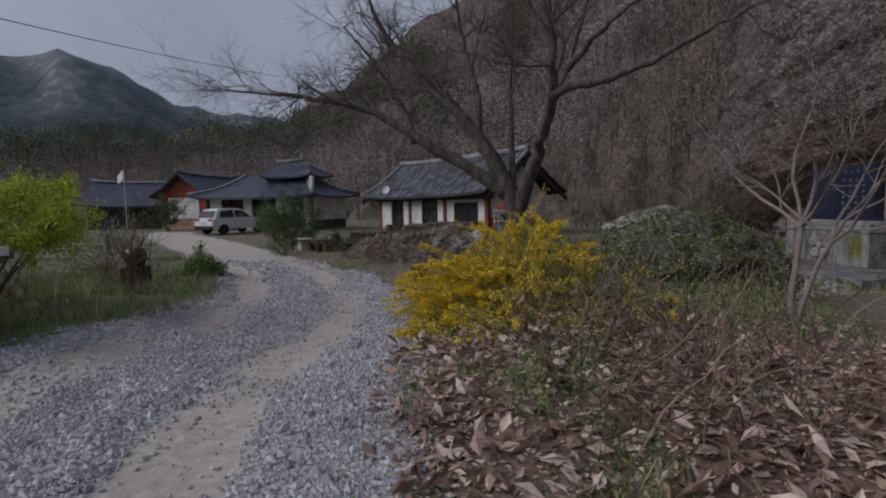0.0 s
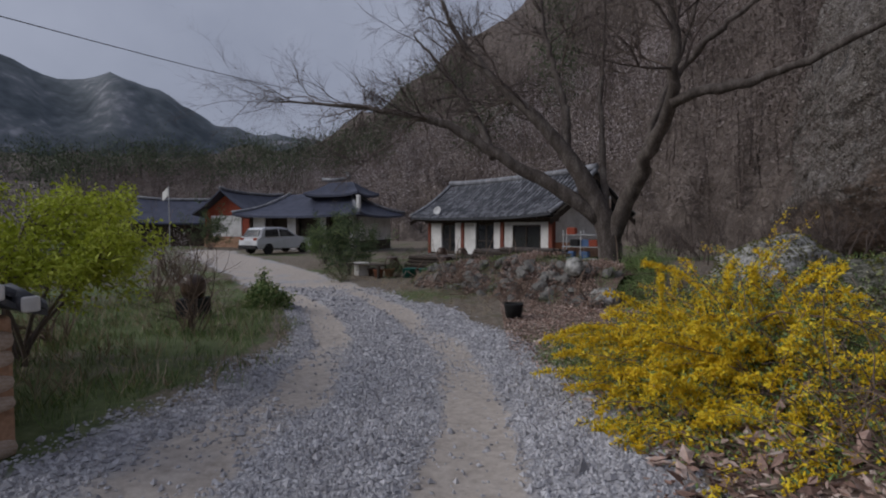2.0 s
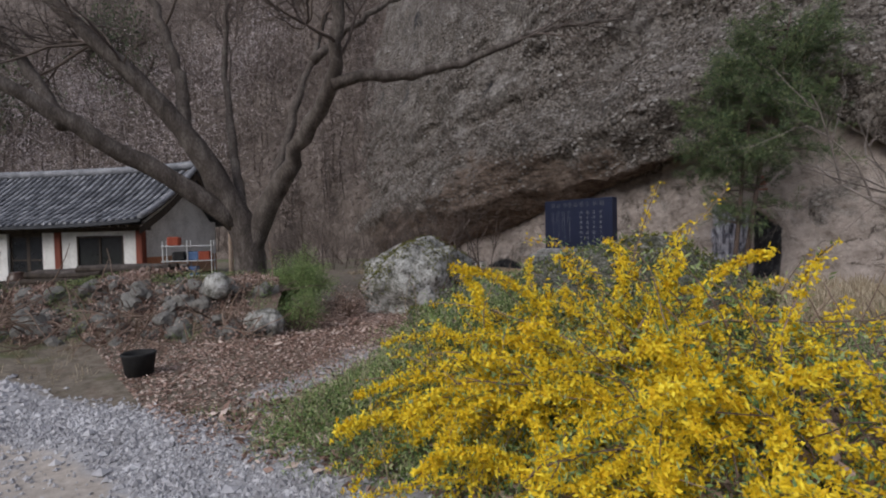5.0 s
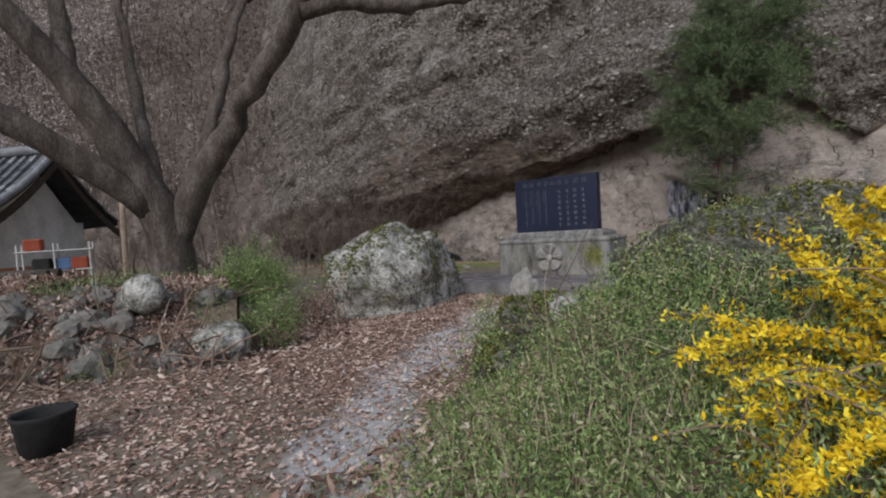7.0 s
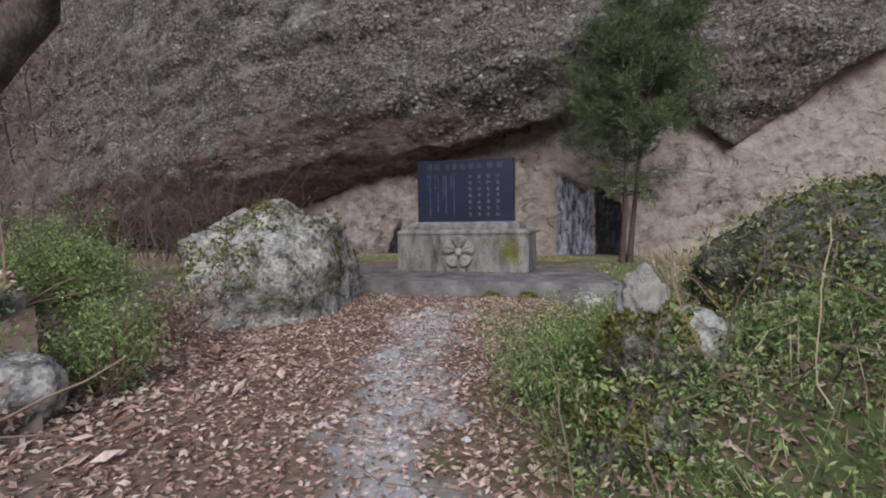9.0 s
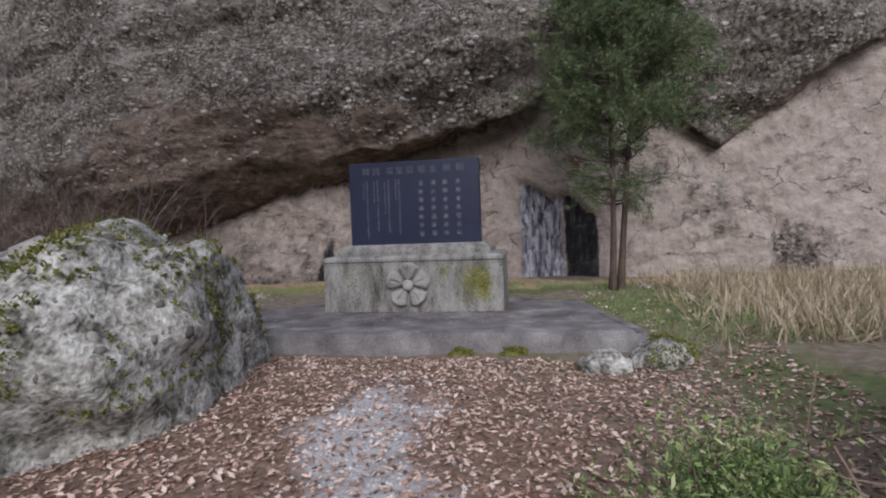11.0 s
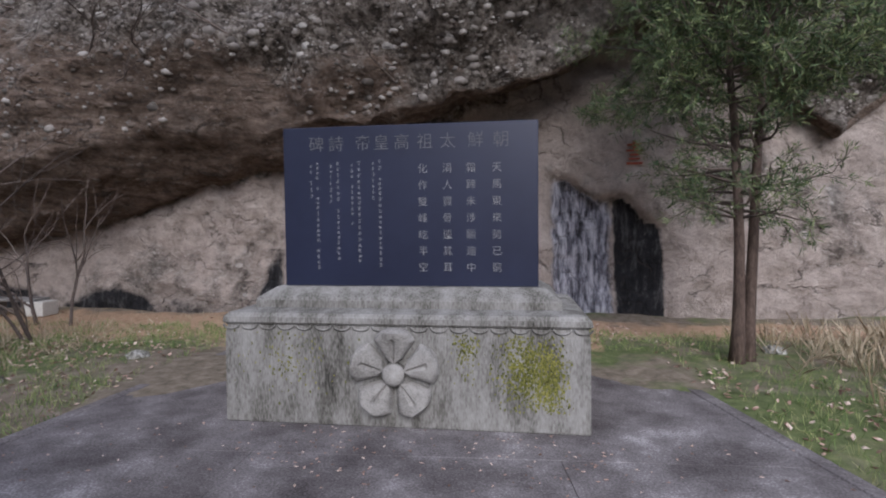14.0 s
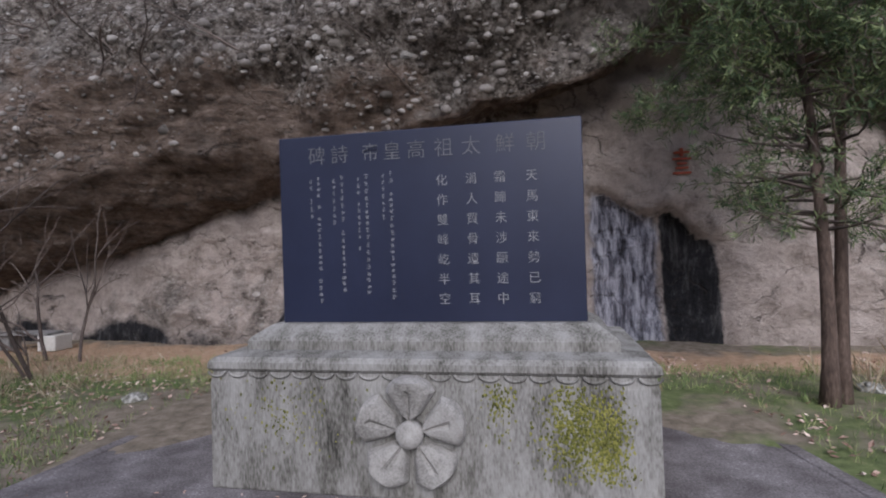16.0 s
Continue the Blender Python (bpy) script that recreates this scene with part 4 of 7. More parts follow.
def build_main_house():
    u = Vector((-0.76, -0.65)).normalized()
    ob = thing("tiled_house", frame_at(-13.45, -7.78, 0.0, -u), "single-storey house with grey clay-tiled roof, white walls and red posts", "house")
    # local x grows to the right along the front, which faces -y
    L, D, top = -10.2, 4.6, 1.9

    def box(name, mat, x0, x1, y0, y1, z0, z1, bevel=0.01, parent=None, label=""):
        return part(name, block(x0, x1, y0, y1, z0, z1, bevel, 1), mat, parent or ob, label)

    box("plinth", M_CONCRETE, L - 0.4, 0.5, -0.7, D + 0.4, -0.8, 0.0, 0.03)
    box("floor_platform", M_DARKWOOD, L, 0.1, 0.06, D, 0.0, 0.12)
    bay = 3.4
    for i in range(4):
        box("post", M_REDWOOD, -i * bay - 0.13, -i * bay + 0.13, -0.13, 0.13, 0.0, top, 0.02)
    box("beam", M_DARKWOOD, L - 0.5, 0.35, -0.12, 0.12, top, top + 0.2, 0.02)
    wall = new("wall")
    wall.parent = ob
    wall["label"] = "white plastered wall panels"
    for x0, x1, z0, z1 in ((-0.7, -0.13, 0.1, top), (-2.6, -0.7, 0.1, 0.55), (-2.6, -0.7, 1.72, top), (-3.27, -2.6, 0.1, top), (-4.1, -3.53, 0.1, top), (-6.67, -5.65, 0.1, top), (-7.55, -6.93, 0.1, top), (-10.07, -8.95, 0.1, top)):
        part("panel", block(x0, x1, -0.05, 0.05, z0, z1, 0.005, 1), M_PLASTER, wall)
    box("side_wall", M_PLASTER, -0.05, 0.05, 0.14, D, 0.9, top + 0.4, 0.01)
    box("side_boarding", M_ORANGE, -0.06, 0.06, 0.14, 1.1, 0.0, 0.9, 0.01)
    box("side_boarding", M_CLAY, -0.06, 0.06, 1.1, D, 0.0, 0.9, 0.01)
    box("rear_wall", M_PLASTER, L, 0, D - 0.1, D, 0.0, top + 0.3, 0.01)
    box("end_wall", M_PLASTER, L - 0.05, L + 0.05, 0.1, D, 0.0, top + 0.3, 0.01)
    win = new("window")
    win.parent = ob
    part("pane", block(-2.57, -1.66, -0.01, 0.01, 0.58, 1.7, 0), M_GLASS, win)
    part("pane", block(-1.64, -0.73, -0.03, -0.01, 0.58, 1.7, 0), M_GLASS, win)
    for x0, x1, z0, z1 in ((-2.62, -0.68, 1.68, 1.74), (-2.62, -0.68, 0.53, 0.59), (-2.62, -2.56, 0.59, 1.68), (-0.74, -0.68, 0.59, 1.68), (-1.69, -1.61, 0.59, 1.68)):
        part("window_frame", block(x0, x1, -0.07, 0.03, z0, z1, 0.006, 1), M_DARKWOOD, win)
    for x0, x1 in ((-5.65, -4.1), (-8.95, -7.55)):
        door = new("door")
        door.parent = ob
        door["label"] = "dark glazed sliding door"
        mid = (x0 + x1) / 2
        for a, b in ((x0, mid), (mid, x1)):
            part("pane", block(a + 0.07, b - 0.07, 0.1, 0.12, 0.2, 1.75, 0), M_GLASS, door)
            for p, q, z0, z1 in ((a, b, 0.1, 0.2), (a, b, 1.75, top), (a, a + 0.07, 0.2, 1.75), (b - 0.07, b, 0.2, 1.75), (a + 0.07, b - 0.07, 0.85, 0.9)):
                part("door_frame", block(p, q, 0.09, 0.14, z0, z1, 0.005, 1), M_DARKWOOD, door)
    eave, ridge = (-0.95, 2.12), (D / 2, 4.35)
    roof, bed = Shape(), Shape()
    tiled_slope(roof, L - 0.9, 0.75, eave, ridge, 0.3, 0.075, bed=bed)
    tiled_slope(roof, L - 0.9, 0.75, (D + 0.95, 2.12), ridge, 0.6, tiles=4, bed=bed)
    roof_ob = roof.put("roof", M_TILE, ob, "grey clay roof tiles in rows", smooth=False)
    bed.put("roof_bed", M_TILEBED, roof_ob)
    rsh = Shape()
    xs = np.linspace(L - 0.95, 0.8, 30)
    lift = 0.14 * np.abs(2 * (xs - xs[0]) / (xs[-1] - xs[0]) - 1) ** 3
    rsh.tube(np.stack([xs, np.full(30, ridge[0]), ridge[1] + 0.1 + lift], -1), 0.17, 8)
    rsh.put("ridge_cap", M_TILE, roof_ob, smooth=True)
    for x in (L - 0.9, 0.75):
        k = np.linspace(0, 1, 10)
        v = Shape().tube(np.stack([np.full(10, x), eave[0] + (ridge[0] - eave[0]) * k, eave[1] + (ridge[1] - eave[1]) * k - 0.18 * np.sin(np.pi * k) + 0.13 + 0.1 * (1 - k)], -1), 0.11, 7)
        v.put("verge_cap", M_TILE, roof_ob, smooth=True)
        # barge boards and the gable wall behind them
        for side, y1 in ((0, eave[0]), (1, D + 0.95)):
            g = Shape()
            ks = np.linspace(0, 1, 8)
            yy, zz = y1 + (ridge[0] - y1) * ks, eave[1] + (ridge[1] - eave[1]) * ks - 0.18 * np.sin(np.pi * ks) - 0.1
            rows = np.array([[(x + s, a, b) for a, b in zip(yy, zz)] for s in (-0.03, 0.03)])
            low = rows - np.array((0, 0, 0.26))
            g.grid(rows)
            g.grid(low[::-1])
            g.grid(np.stack([rows[0], low[0]]))
            g.grid(np.stack([low[1], rows[1]]))
            g.put("barge_board", M_DARKWOOD, roof_ob)
    for x in (0.0, L):
        g = Shape()
        g.add([(x, 0.1, 2.1), (x, D - 0.1, 2.1), (x, D / 2, 4.1), (x - 0.08, 0.1, 2.1), (x - 0.08, D - 0.1, 2.1), (x - 0.08, D / 2, 4.1)], [(0, 1, 2), (5, 4, 3)], [(0, 2, 5, 3), (1, 4, 5, 2), (0, 3, 4, 1)])
        g.put("gable_wall", M_PLASTER, ob)
    for i in range(34):
        x = L - 0.7 + i * 0.335
        part("rafter", block(x - 0.045, x + 0.045, -0.85, 0.3, 2.02, 2.1, 0.01, 1), M_DARKWOOD, roof_ob)
    dish = Shape().lathe([(0.0, 0.0), (0.12, 0.02), (0.22, 0.07), (0.27, 0.12), (0.25, 0.12), (0.2, 0.08), (0.0, 0.03)], 16)
    dish.v = [moved(v, pose(0, 0, 0, 70, 0, 20)) for v in dish.v]
    d = dish.put("satellite_dish", M_WHITEMETAL, None, smooth=True, at=ob.matrix_world @ pose(-8.6, -0.55, 2.62))
    tagged(d, "small white satellite dish fixed on the tiled roof", "satellite dish")
    part("mast", block(-0.02, 0.02, -0.02, 0.02, -0.35, 0.05, 0), M_WHITEMETAL, d)


build_main_house()


# ---- plants, stones and litter ----
def unit(v):
    v = np.asarray(v, float)
    return v / (np.linalg.norm(v, axis=-1, keepdims=True) + 1e-9)


def land(x, y):
    return ground_height(np.asarray(x, float), np.asarray(y, float)) + bush_mound(np.asarray(x, float), np.asarray(y, float))


def blades(sh, p, along, across, length, width, bend=0.3):
    """Many small leaves: each a folded diamond of two quads from its foot p."""
    p, along, across = np.asarray(p, float), unit(along), unit(across)
    n = len(p)
    length, width = np.broadcast_to(length, n)[:, None], np.broadcast_to(width, n)[:, None]
    normal = unit(np.cross(along, across))
    mid = p + along * length * 0.5 + normal * bend * width
    tip = p + along * length
    left, right = mid + across * width * 0.5 - normal * bend * width, mid - across * width * 0.5 - normal * bend * width
    v = np.stack([p, left, tip, right, mid], 1).reshape(-1, 3)
    i = np.arange(n)[:, None] * 5
    sh.add(v, i + np.array([[0, 4, 2, 1]]), i + np.array([[0, 3, 2, 4]]))


def directions(n, up=0.0, spread=1.0):
    d = rng.normal(size=(n, 3)) * spread
    d[:, 2] += up
    return unit(d)


def leaves_at(sh, p, size, up=0.3, width=0.6, jitter=0.35):
    n = len(p)
    blades(sh, p, directions(n, up), directions(n), size * rng.uniform(1 - jitter, 1 + jitter, n), size * width)


def wander(p, d, length, n, crook, lift=0.0):
    pts, d = [np.asarray(p, float)], unit(d)
    for _ in range(n):
        d = unit(d + rng.normal(0, crook, 3) + np.array((0, 0, lift)))
        pts.append(pts[-1] + d * length / n)
    return np.array(pts)


def grow(sh, p, d, length, radius, depth, crook=0.22, lift=0.03, kids=4, ends=None, sides=5, shrink=0.62, open_=0.75):
    pts = wander(p, d, length, 5, crook, lift)
    sh.tube(pts, np.linspace(radius, radius * 0.4, 6), max(3, sides), cap=False)
    if depth == 0:
        if ends is not None:
            ends.append(pts)
        return
    for k in range(kids):
        j = rng.integers(1, 6)
        side = unit(unit(pts[j] - pts[j - 1]) + open_ * directions(1)[0])
        grow(sh, pts[j], side, length * shrink * rng.uniform(0.75, 1.25), radius * (0.75 - 0.08 * j), depth - 1, crook, lift, kids, ends, sides - 1, shrink, open_)


def smooth_line(points, n):
    p = np.asarray(points, float)
    t = np.concatenate([[0], np.cumsum(np.linalg.norm(np.diff(p, axis=0), axis=1))])
    q = np.linspace(0, t[-1], n)
    out = np.stack([np.interp(q, t, p[:, i]) for i in range(3)], -1)
    for _ in range(2):
        out[1:-1] = (out[:-2] + 2 * out[1:-1] + out[2:]) / 4
    return out


def build_big_tree():
    base = np.array((-3.43, -7.48, 0.05))
    left, away = np.array((-0.3, -0.954, 0)), np.array((-0.954, 0.3, 0))
    ob = thing("bare_tree", Matrix.Translation(base), "large bare grey-barked tree forking low above a stone bank", "tree")
    limbs = [
        ([(0.0, 0, -0.3), (0.02, 0, 0.5), (0.0, 0, 1.3), (0.25, 0, 2.0), (0.7, -0.1, 2.8), (1.2, -0.2, 3.7), (2.2, -0.3, 4.9), (3.2, -0.3, 5.8), (4.4, 0, 7.2), (5.2, 0, 8.8)], 0.38, 0.04, 15),
        ([(0.2, -0.05, 1.7), (1.0, -0.25, 2.4), (2.0, -0.4, 3.0), (3.1, -0.6, 3.6), (4.3, -0.7, 4.5), (5.7, -1, 5.0), (8.2, -1.4, 5.4), (10, -1.6, 5.6)], 0.25, 0.02, 16),
        ([(0.0, 0, 1.0), (-0.15, -0.1, 1.7), (-0.5, -0.45, 2.4), (-0.75, -1.0, 3.0), (-1.1, -1.7, 3.7), (-1.45, -2.6, 4.4), (-1.45, -3.0, 5.3), (-1.3, -3.1, 6.8), (-1.0, -3.2, 8.4)], 0.27, 0.045, 9),
        ([(-1.4, -2.5, 4.3), (-2.0, -2.8, 4.45), (-2.7, -3.0, 4.45), (-3.5, -3.2, 4.6), (-4.3, -3.4, 5.0), (-5.5, -3.6, 5.5), (-7.2, -3.9, 5.8)], 0.14, 0.02, 7),
        ([(-0.3, -0.25, 2.0), (-0.75, -0.2, 3.3), (-1.1, 0.1, 4.6), (-1.7, 0.3, 6.2), (-2.3, 0.3, 8.4)], 0.15, 0.03, 8),
        ([(0.15, 0, 1.9), (0.25, 0.5, 3.4), (0.4, 0.9, 5), (0.3, 1, 8.5)], 0.13, 0.03, 8),
        ([(1.2, -0.2, 3.7), (1.3, 0.2, 5), (1.9, 0.5, 7.0), (2.2, 0.5, 9)], 0.15, 0.04, 7),
        ([(3.2, -0.6, 3.6), (4.0, 0.1, 5.0), (5.2, 0.6, 6.6), (6.4, 0.8, 8)], 0.14, 0.03, 8),
        ([(-1.5, 0.25, 5.6), (-2.6, -0.2, 6.6), (-4.2, -0.4, 7.6), (-6, -0.5, 8.4)], 0.11, 0.02, 7),
    ]
    trunk, twigs = Shape(), Shape()
    for n, (pts, r0, r1, kids) in enumerate(limbs):
        line = smooth_line(pts, 26)
        line[2:-1] += rng.normal(0, 0.025, (23, 3))
        world = line[:, :1] * left + line[:, 1:2] * away + line[:, 2:] * np.array((0, 0, 1.0))
        k = np.linspace(0, 1, 26)
        r = r0 + (r1 - r0) * k**0.75
        if pts[0][2] < 0:
            r = r * (1 + 0.55 * np.exp(-k * 16))
        trunk.tube(world, r * (1 + 0.06 * rng.normal(size=26)), 12)
        for _ in range(kids):
            j = int(rng.integers(11, 26))
            d = unit(world[j] - world[j - 1])
            side = unit(d + directions(1, 0.12)[0] * 0.85)
            grow(twigs, world[j], side, rng.uniform(1.3, 2.5), min(0.035, max(0.013, r[j] * 0.36)), 3, 0.2, 0.02, 5, None, 5, 0.62, 0.8)
    trunk.put("trunk", M_BARK, ob, smooth=True)
    tagged(twigs.put("crown", M_TWIG, ob, "bare fine branches", smooth=True), kind="stuff")


build_big_tree()


def build_bare_sapling():
    ob = thing("bare_sapling", pose(7.7, -6.1, 0), "slim pale bare sapling leaning over leaf litter", "tree")
    sh = Shape()
    for d, l, r in (((-0.25, 0.0, 1), 1.1, 0.036), ((0.25, 0.1, 1), 1.0, 0.027)):
        p = wander((0, 0, float(land(7.7, -6.1)) - 0.1), d, l, 5, 0.08)
        Shape().tube(p, np.linspace(r, r * 0.7, 6), 7).put("stem", M_PALETWIG, ob, smooth=True)
        for side in ((-0.8, -0.2, 0.8), (0.5, 0.3, 1), (-0.5, 0.4, 1.1), (0.9, -0.2, 0.7)):
            grow(sh, p[-1], side, 1.25, r * 0.6, 3, 0.16, 0.02, 3, None, 5, 0.62, 0.75)
    sh.put("crown", M_PALETWIG, ob, smooth=True)


build_bare_sapling()


def build_pine(x, y, height, lean, seed, first):
    z = float(land(x, y))
    ob = thing("young_pine", pose(x, y, z), "slender young pine with a dense green crown", "tree", "pines beside the platform")
    trunk = wander((0, 0, -0.1), lean, height, 14, 0.03)
    sh = Shape().tube(trunk, np.linspace(0.064, 0.014, 15) * (1 + 0.45 * np.exp(-np.arange(15) * 1.5)), 9)
    sh.put("trunk", M_PINEBARK, ob, smooth=True)
    boughs, needles = Shape(), Shape()
    pts = []
    for _ in range(84):
        k = rng.uniform(0.27, 1.0)
        p = trunk[0] + np.array([np.interp(k * 14, range(15), trunk[:, i]) for i in range(3)])
        a = rng.uniform(0, 2 * np.pi)
        reach = (1.8 * (1 - abs(k - 0.55) ** 1.5 * 1.5)) * rng.uniform(0.6, 1.1) * (0.55 if k < first else 1)
        line = wander(p, (np.cos(a), np.sin(a), 0.12), max(0.35, reach), 6, 0.14, 0.02)
        boughs.tube(line, np.linspace(0.02, 0.005, 7), 4)
        for j in range(2, 7):
            for _ in range(4 if k > first else 1):
                end = wander(line[j], unit(line[j] - line[j - 1]) + directions(1, 0.1)[0] * 0.9, rng.uniform(0.15, 0.42), 3, 0.2)
                boughs.tube(end, 0.004, 3, cap=False)
                pts.append(end)
    for end in pts:
        for j in range(1, 4):
            n = 11
            p = end[j] + rng.normal(0, 0.02, (n, 3))
            d = unit(unit(end[j] - end[j - 1]) * 0.7 + rng.normal(0, 0.75, (n, 3)))
            blades(needles, p, d, directions(n), rng.uniform(0.07, 0.14, n), 0.014, 0.1)
    tagged(boughs.put("bough_frame", M_TWIG, ob), kind="stuff")
    tagged(needles.put("needle_crown", M_PINE, ob, "dark green needles"), kind="stuff")


build_pine(3.24, 1.72, 6.4, (0.05, 0.1, 1), 1, 0.42)
build_pine(3.4, 1.84, 6.9, (0.1, 0.14, 1), 2, 0.40)


def build_forsythia():
    ob = thing("forsythia_bush", pose(5.4, -8.6, 0), "sprawling forsythia bush in full yellow flower beside the gravel road", "bush")
    stems, petals, green = Shape(), Shape(), Shape()
    o = np.array((5.4, -8.6, 0))
    for i in range(720):
        edge = rng.random() < 0.35
        x = np.clip(rng.normal(6.15, 0.85), 4.9, 8) if not edge else rng.uniform(4.9, 8.2)
        y = rng.normal(-8.8, 0.33) - (0.2 if x > 7 else 0)
        if i > 560:
            x, y = rng.uniform(5.9, 8.0), rng.uniform(-8.6, -7.4)
        foot = np.array((x, y, float(land(x, y)) - 0.03))
        out = np.array((rng.normal(-0.15, 0.55), rng.normal(-0.45, 0.6), rng.uniform(0.45, 1.2) if not edge else rng.uniform(0.15, 0.5)))
        length = rng.uniform(0.55, 1.2) * (0.7 if x < 5.3 else 0.75 if x > 7.2 else 1.06) * (0.85 if edge else 1.0)
        line = wander(foot, out, length, 12, 0.12, -0.11)
        line[:, 2] = np.maximum(line[:, 2], land(line[:, 0], line[:, 1]) + 0.03)
        stems.tube(line - o, np.linspace(0.008, 0.003, 13), 3, cap=False)
        flowery = np.clip(1.35 - abs(x - 5.8) / 2.0, 0.15, 1) * rng.choice([0.1, 1.0, 2.5], p=[0.38, 0.34, 0.28]) * (0.45 if x < 5.5 or i > 560 else 1)
        n = int(190 * flowery * length)
        j = rng.uniform(3, 12, n)
        p = np.stack([np.interp(j, range(13), line[:, k]) for k in range(3)], -1) + rng.normal(0, 0.016, (n, 3)) - o
        for _ in range(2):
            blades(petals, p, directions(n, -0.1), directions(n), rng.uniform(0.022, 0.04, n), 0.018, 0.2)
        m = int(60 * length)
        j = rng.uniform(1, 11, m)
        p = np.stack([np.interp(j, range(13), line[:, k]) for k in range(3)], -1) + rng.normal(0, 0.03, (m, 3)) - o
        leaves_at(green, p, 0.038, 0.5, 0.4)
    # the tall shoots that stand above the bush
    for x, y, d, l in ((6.25, -8.8, (-0.15, 0.1, 1.0), 1.25), (6.2, -8.75, (0.5, 0.25, 0.9), 1.2), (6.1, -8.85, (-1, -0.15, 0.55), 1.4), (6.4, -8.7, (0.9, 0.4, 0.7), 1.5)):
        foot = np.array((x, y, float(land(x, y)) + 0.25))
        line = wander(foot, d, l, 12, 0.1, -0.03)
        stems.tube(line - o, np.linspace(0.009, 0.003, 13), 4, cap=False)
        j = rng.uniform(3, 12, 110)
        p = np.stack([np.interp(j, range(13), line[:, k]) for k in range(3)], -1) + rng.normal(0, 0.015, (110, 3)) - o
        blades(petals, p, directions(110), directions(110), rng.uniform(0.02, 0.04, 110), 0.016, 0.2)
    tagged(stems.put("stem_tangle", M_BROWNTWIG, ob, "thin arching brown stems"), kind="stuff")
    tagged(petals.put("blossom", M_YELLOW, ob, "small bright yellow flowers"), kind="stuff")
    tagged(green.put("foliage", M_JUNIPER, ob, "fresh green leaves"), kind="stuff")


build_forsythia()


def scatter(n, x0, x1, y0, y1, keep):
    x, y = rng.uniform(x0, x1, n), rng.uniform(y0, y1, n)
    ok = rng.random(n) < keep(x, y)
    return x[ok], y[ok]


def stuff(sh, name, mat, label, category, smooth=False):
    return tagged(sh.put(name, mat, smooth=smooth), label, category, kind="stuff")


def flat_leaves(sh, x, y, size, lift=0.012, tilt=0.35):
    n = len(x)
    a = rng.uniform(0, 2 * np.pi, n)
    d = np.stack([np.cos(a), np.sin(a), rng.normal(0, tilt, n)], -1)
    c = np.stack([-np.sin(a), np.cos(a), rng.normal(0, tilt, n)], -1)
    s = size * rng.uniform(0.6, 1.35, n)
    p = np.stack([x, y, land(x, y) + lift + 0.35 * s * np.abs(d[:, 2])], -1)
    blades(sh, p - d * s[:, None] * 0.5 * np.array((1, 1, 0)), d, c, s, s * rng.uniform(0.4, 0.65, n), rng.choice([-0.35, 0.35], n)[:, None])


def build_litter():
    sh = Shape()
    x, y = scatter(9000, 6.3, 13.5, -10.2, -5.5, lambda x, y: (1 - road_mask(x, y)) * (0.25 + 0.75 * (y < -6.5)))
    flat_leaves(sh, x[::3], y[::3], 0.13, 0.03, 0.5)
    flat_leaves(sh, x[1::3], y[1::3], 0.08, 0.02, 0.45)
    flat_leaves(sh, x[2::3], y[2::3], 0.05, 0.015, 0.4)
    x, y = scatter(14000, 6.3, 13.5, -10.2, -5.5, lambda x, y: (1 - road_mask(x, y)))
    flat_leaves(sh, x, y, 0.045, 0.012, 0.35)
    x, y = scatter(2200, 2.5, 8, -10.3, -8.9, lambda x, y: (1 - road_mask(x, y)) * 0.8)
    flat_leaves(sh, x, y, 0.11, 0.02)
    x, y = scatter(500, -2.2, 0.2, -9.2, -6.0, lambda x, y: (1 - trail_mask(x, y)))
    flat_leaves(sh, x[::2], y[::2], 0.125, 0.02, 0.3)
    stuff(sh, "large_dead_leaves", M_LEAF, "large curled pale brown dead leaves on the ground", "leaves")
    sh = Shape()
    x, y = scatter(42000, -3.2, 4.2, -10.6, -2.2, lambda x, y: np.clip(1.0 - 0.5 * trail_mask(x, y) - 0.4 * (x > 3.3), 0.05, 1))
    flat_leaves(sh, x, y, 0.055, 0.008, 0.3)
    x, y = scatter(1300, -2.6, 2.8, -2.1, -0.4, lambda x, y: 0.15 + 0.5 * (y > -1.1) * (np.abs(x - 0.4) < 1.2))
    n = len(x)
    a = rng.uniform(0, 2 * np.pi, n)
    blades(sh, np.stack([x, y, np.full(n, 0.004)], -1), np.stack([np.cos(a), np.sin(a), 0.1 + 0 * a], -1), np.stack([-np.sin(a), np.cos(a), 0 * a], -1), rng.uniform(0.015, 0.04, n), 0.015)
    x, y = scatter(12000, -6, 6.5, -2.3, 4.0, lambda x, y: ((x < -2.9) | (x > 3.1 - 0.2 * (y + 1.8)) | (y > 2.1)) * np.clip(0.3 + fbm(x * 0.9, y * 0.9, 19), 0.05, 1))
    flat_leaves(sh, x, y, 0.06, 0.012, 0.35)
    stuff(sh, "small_dead_leaves", M_LEAF, "thick layer of small reddish brown dead leaves", "leaves")


build_litter()


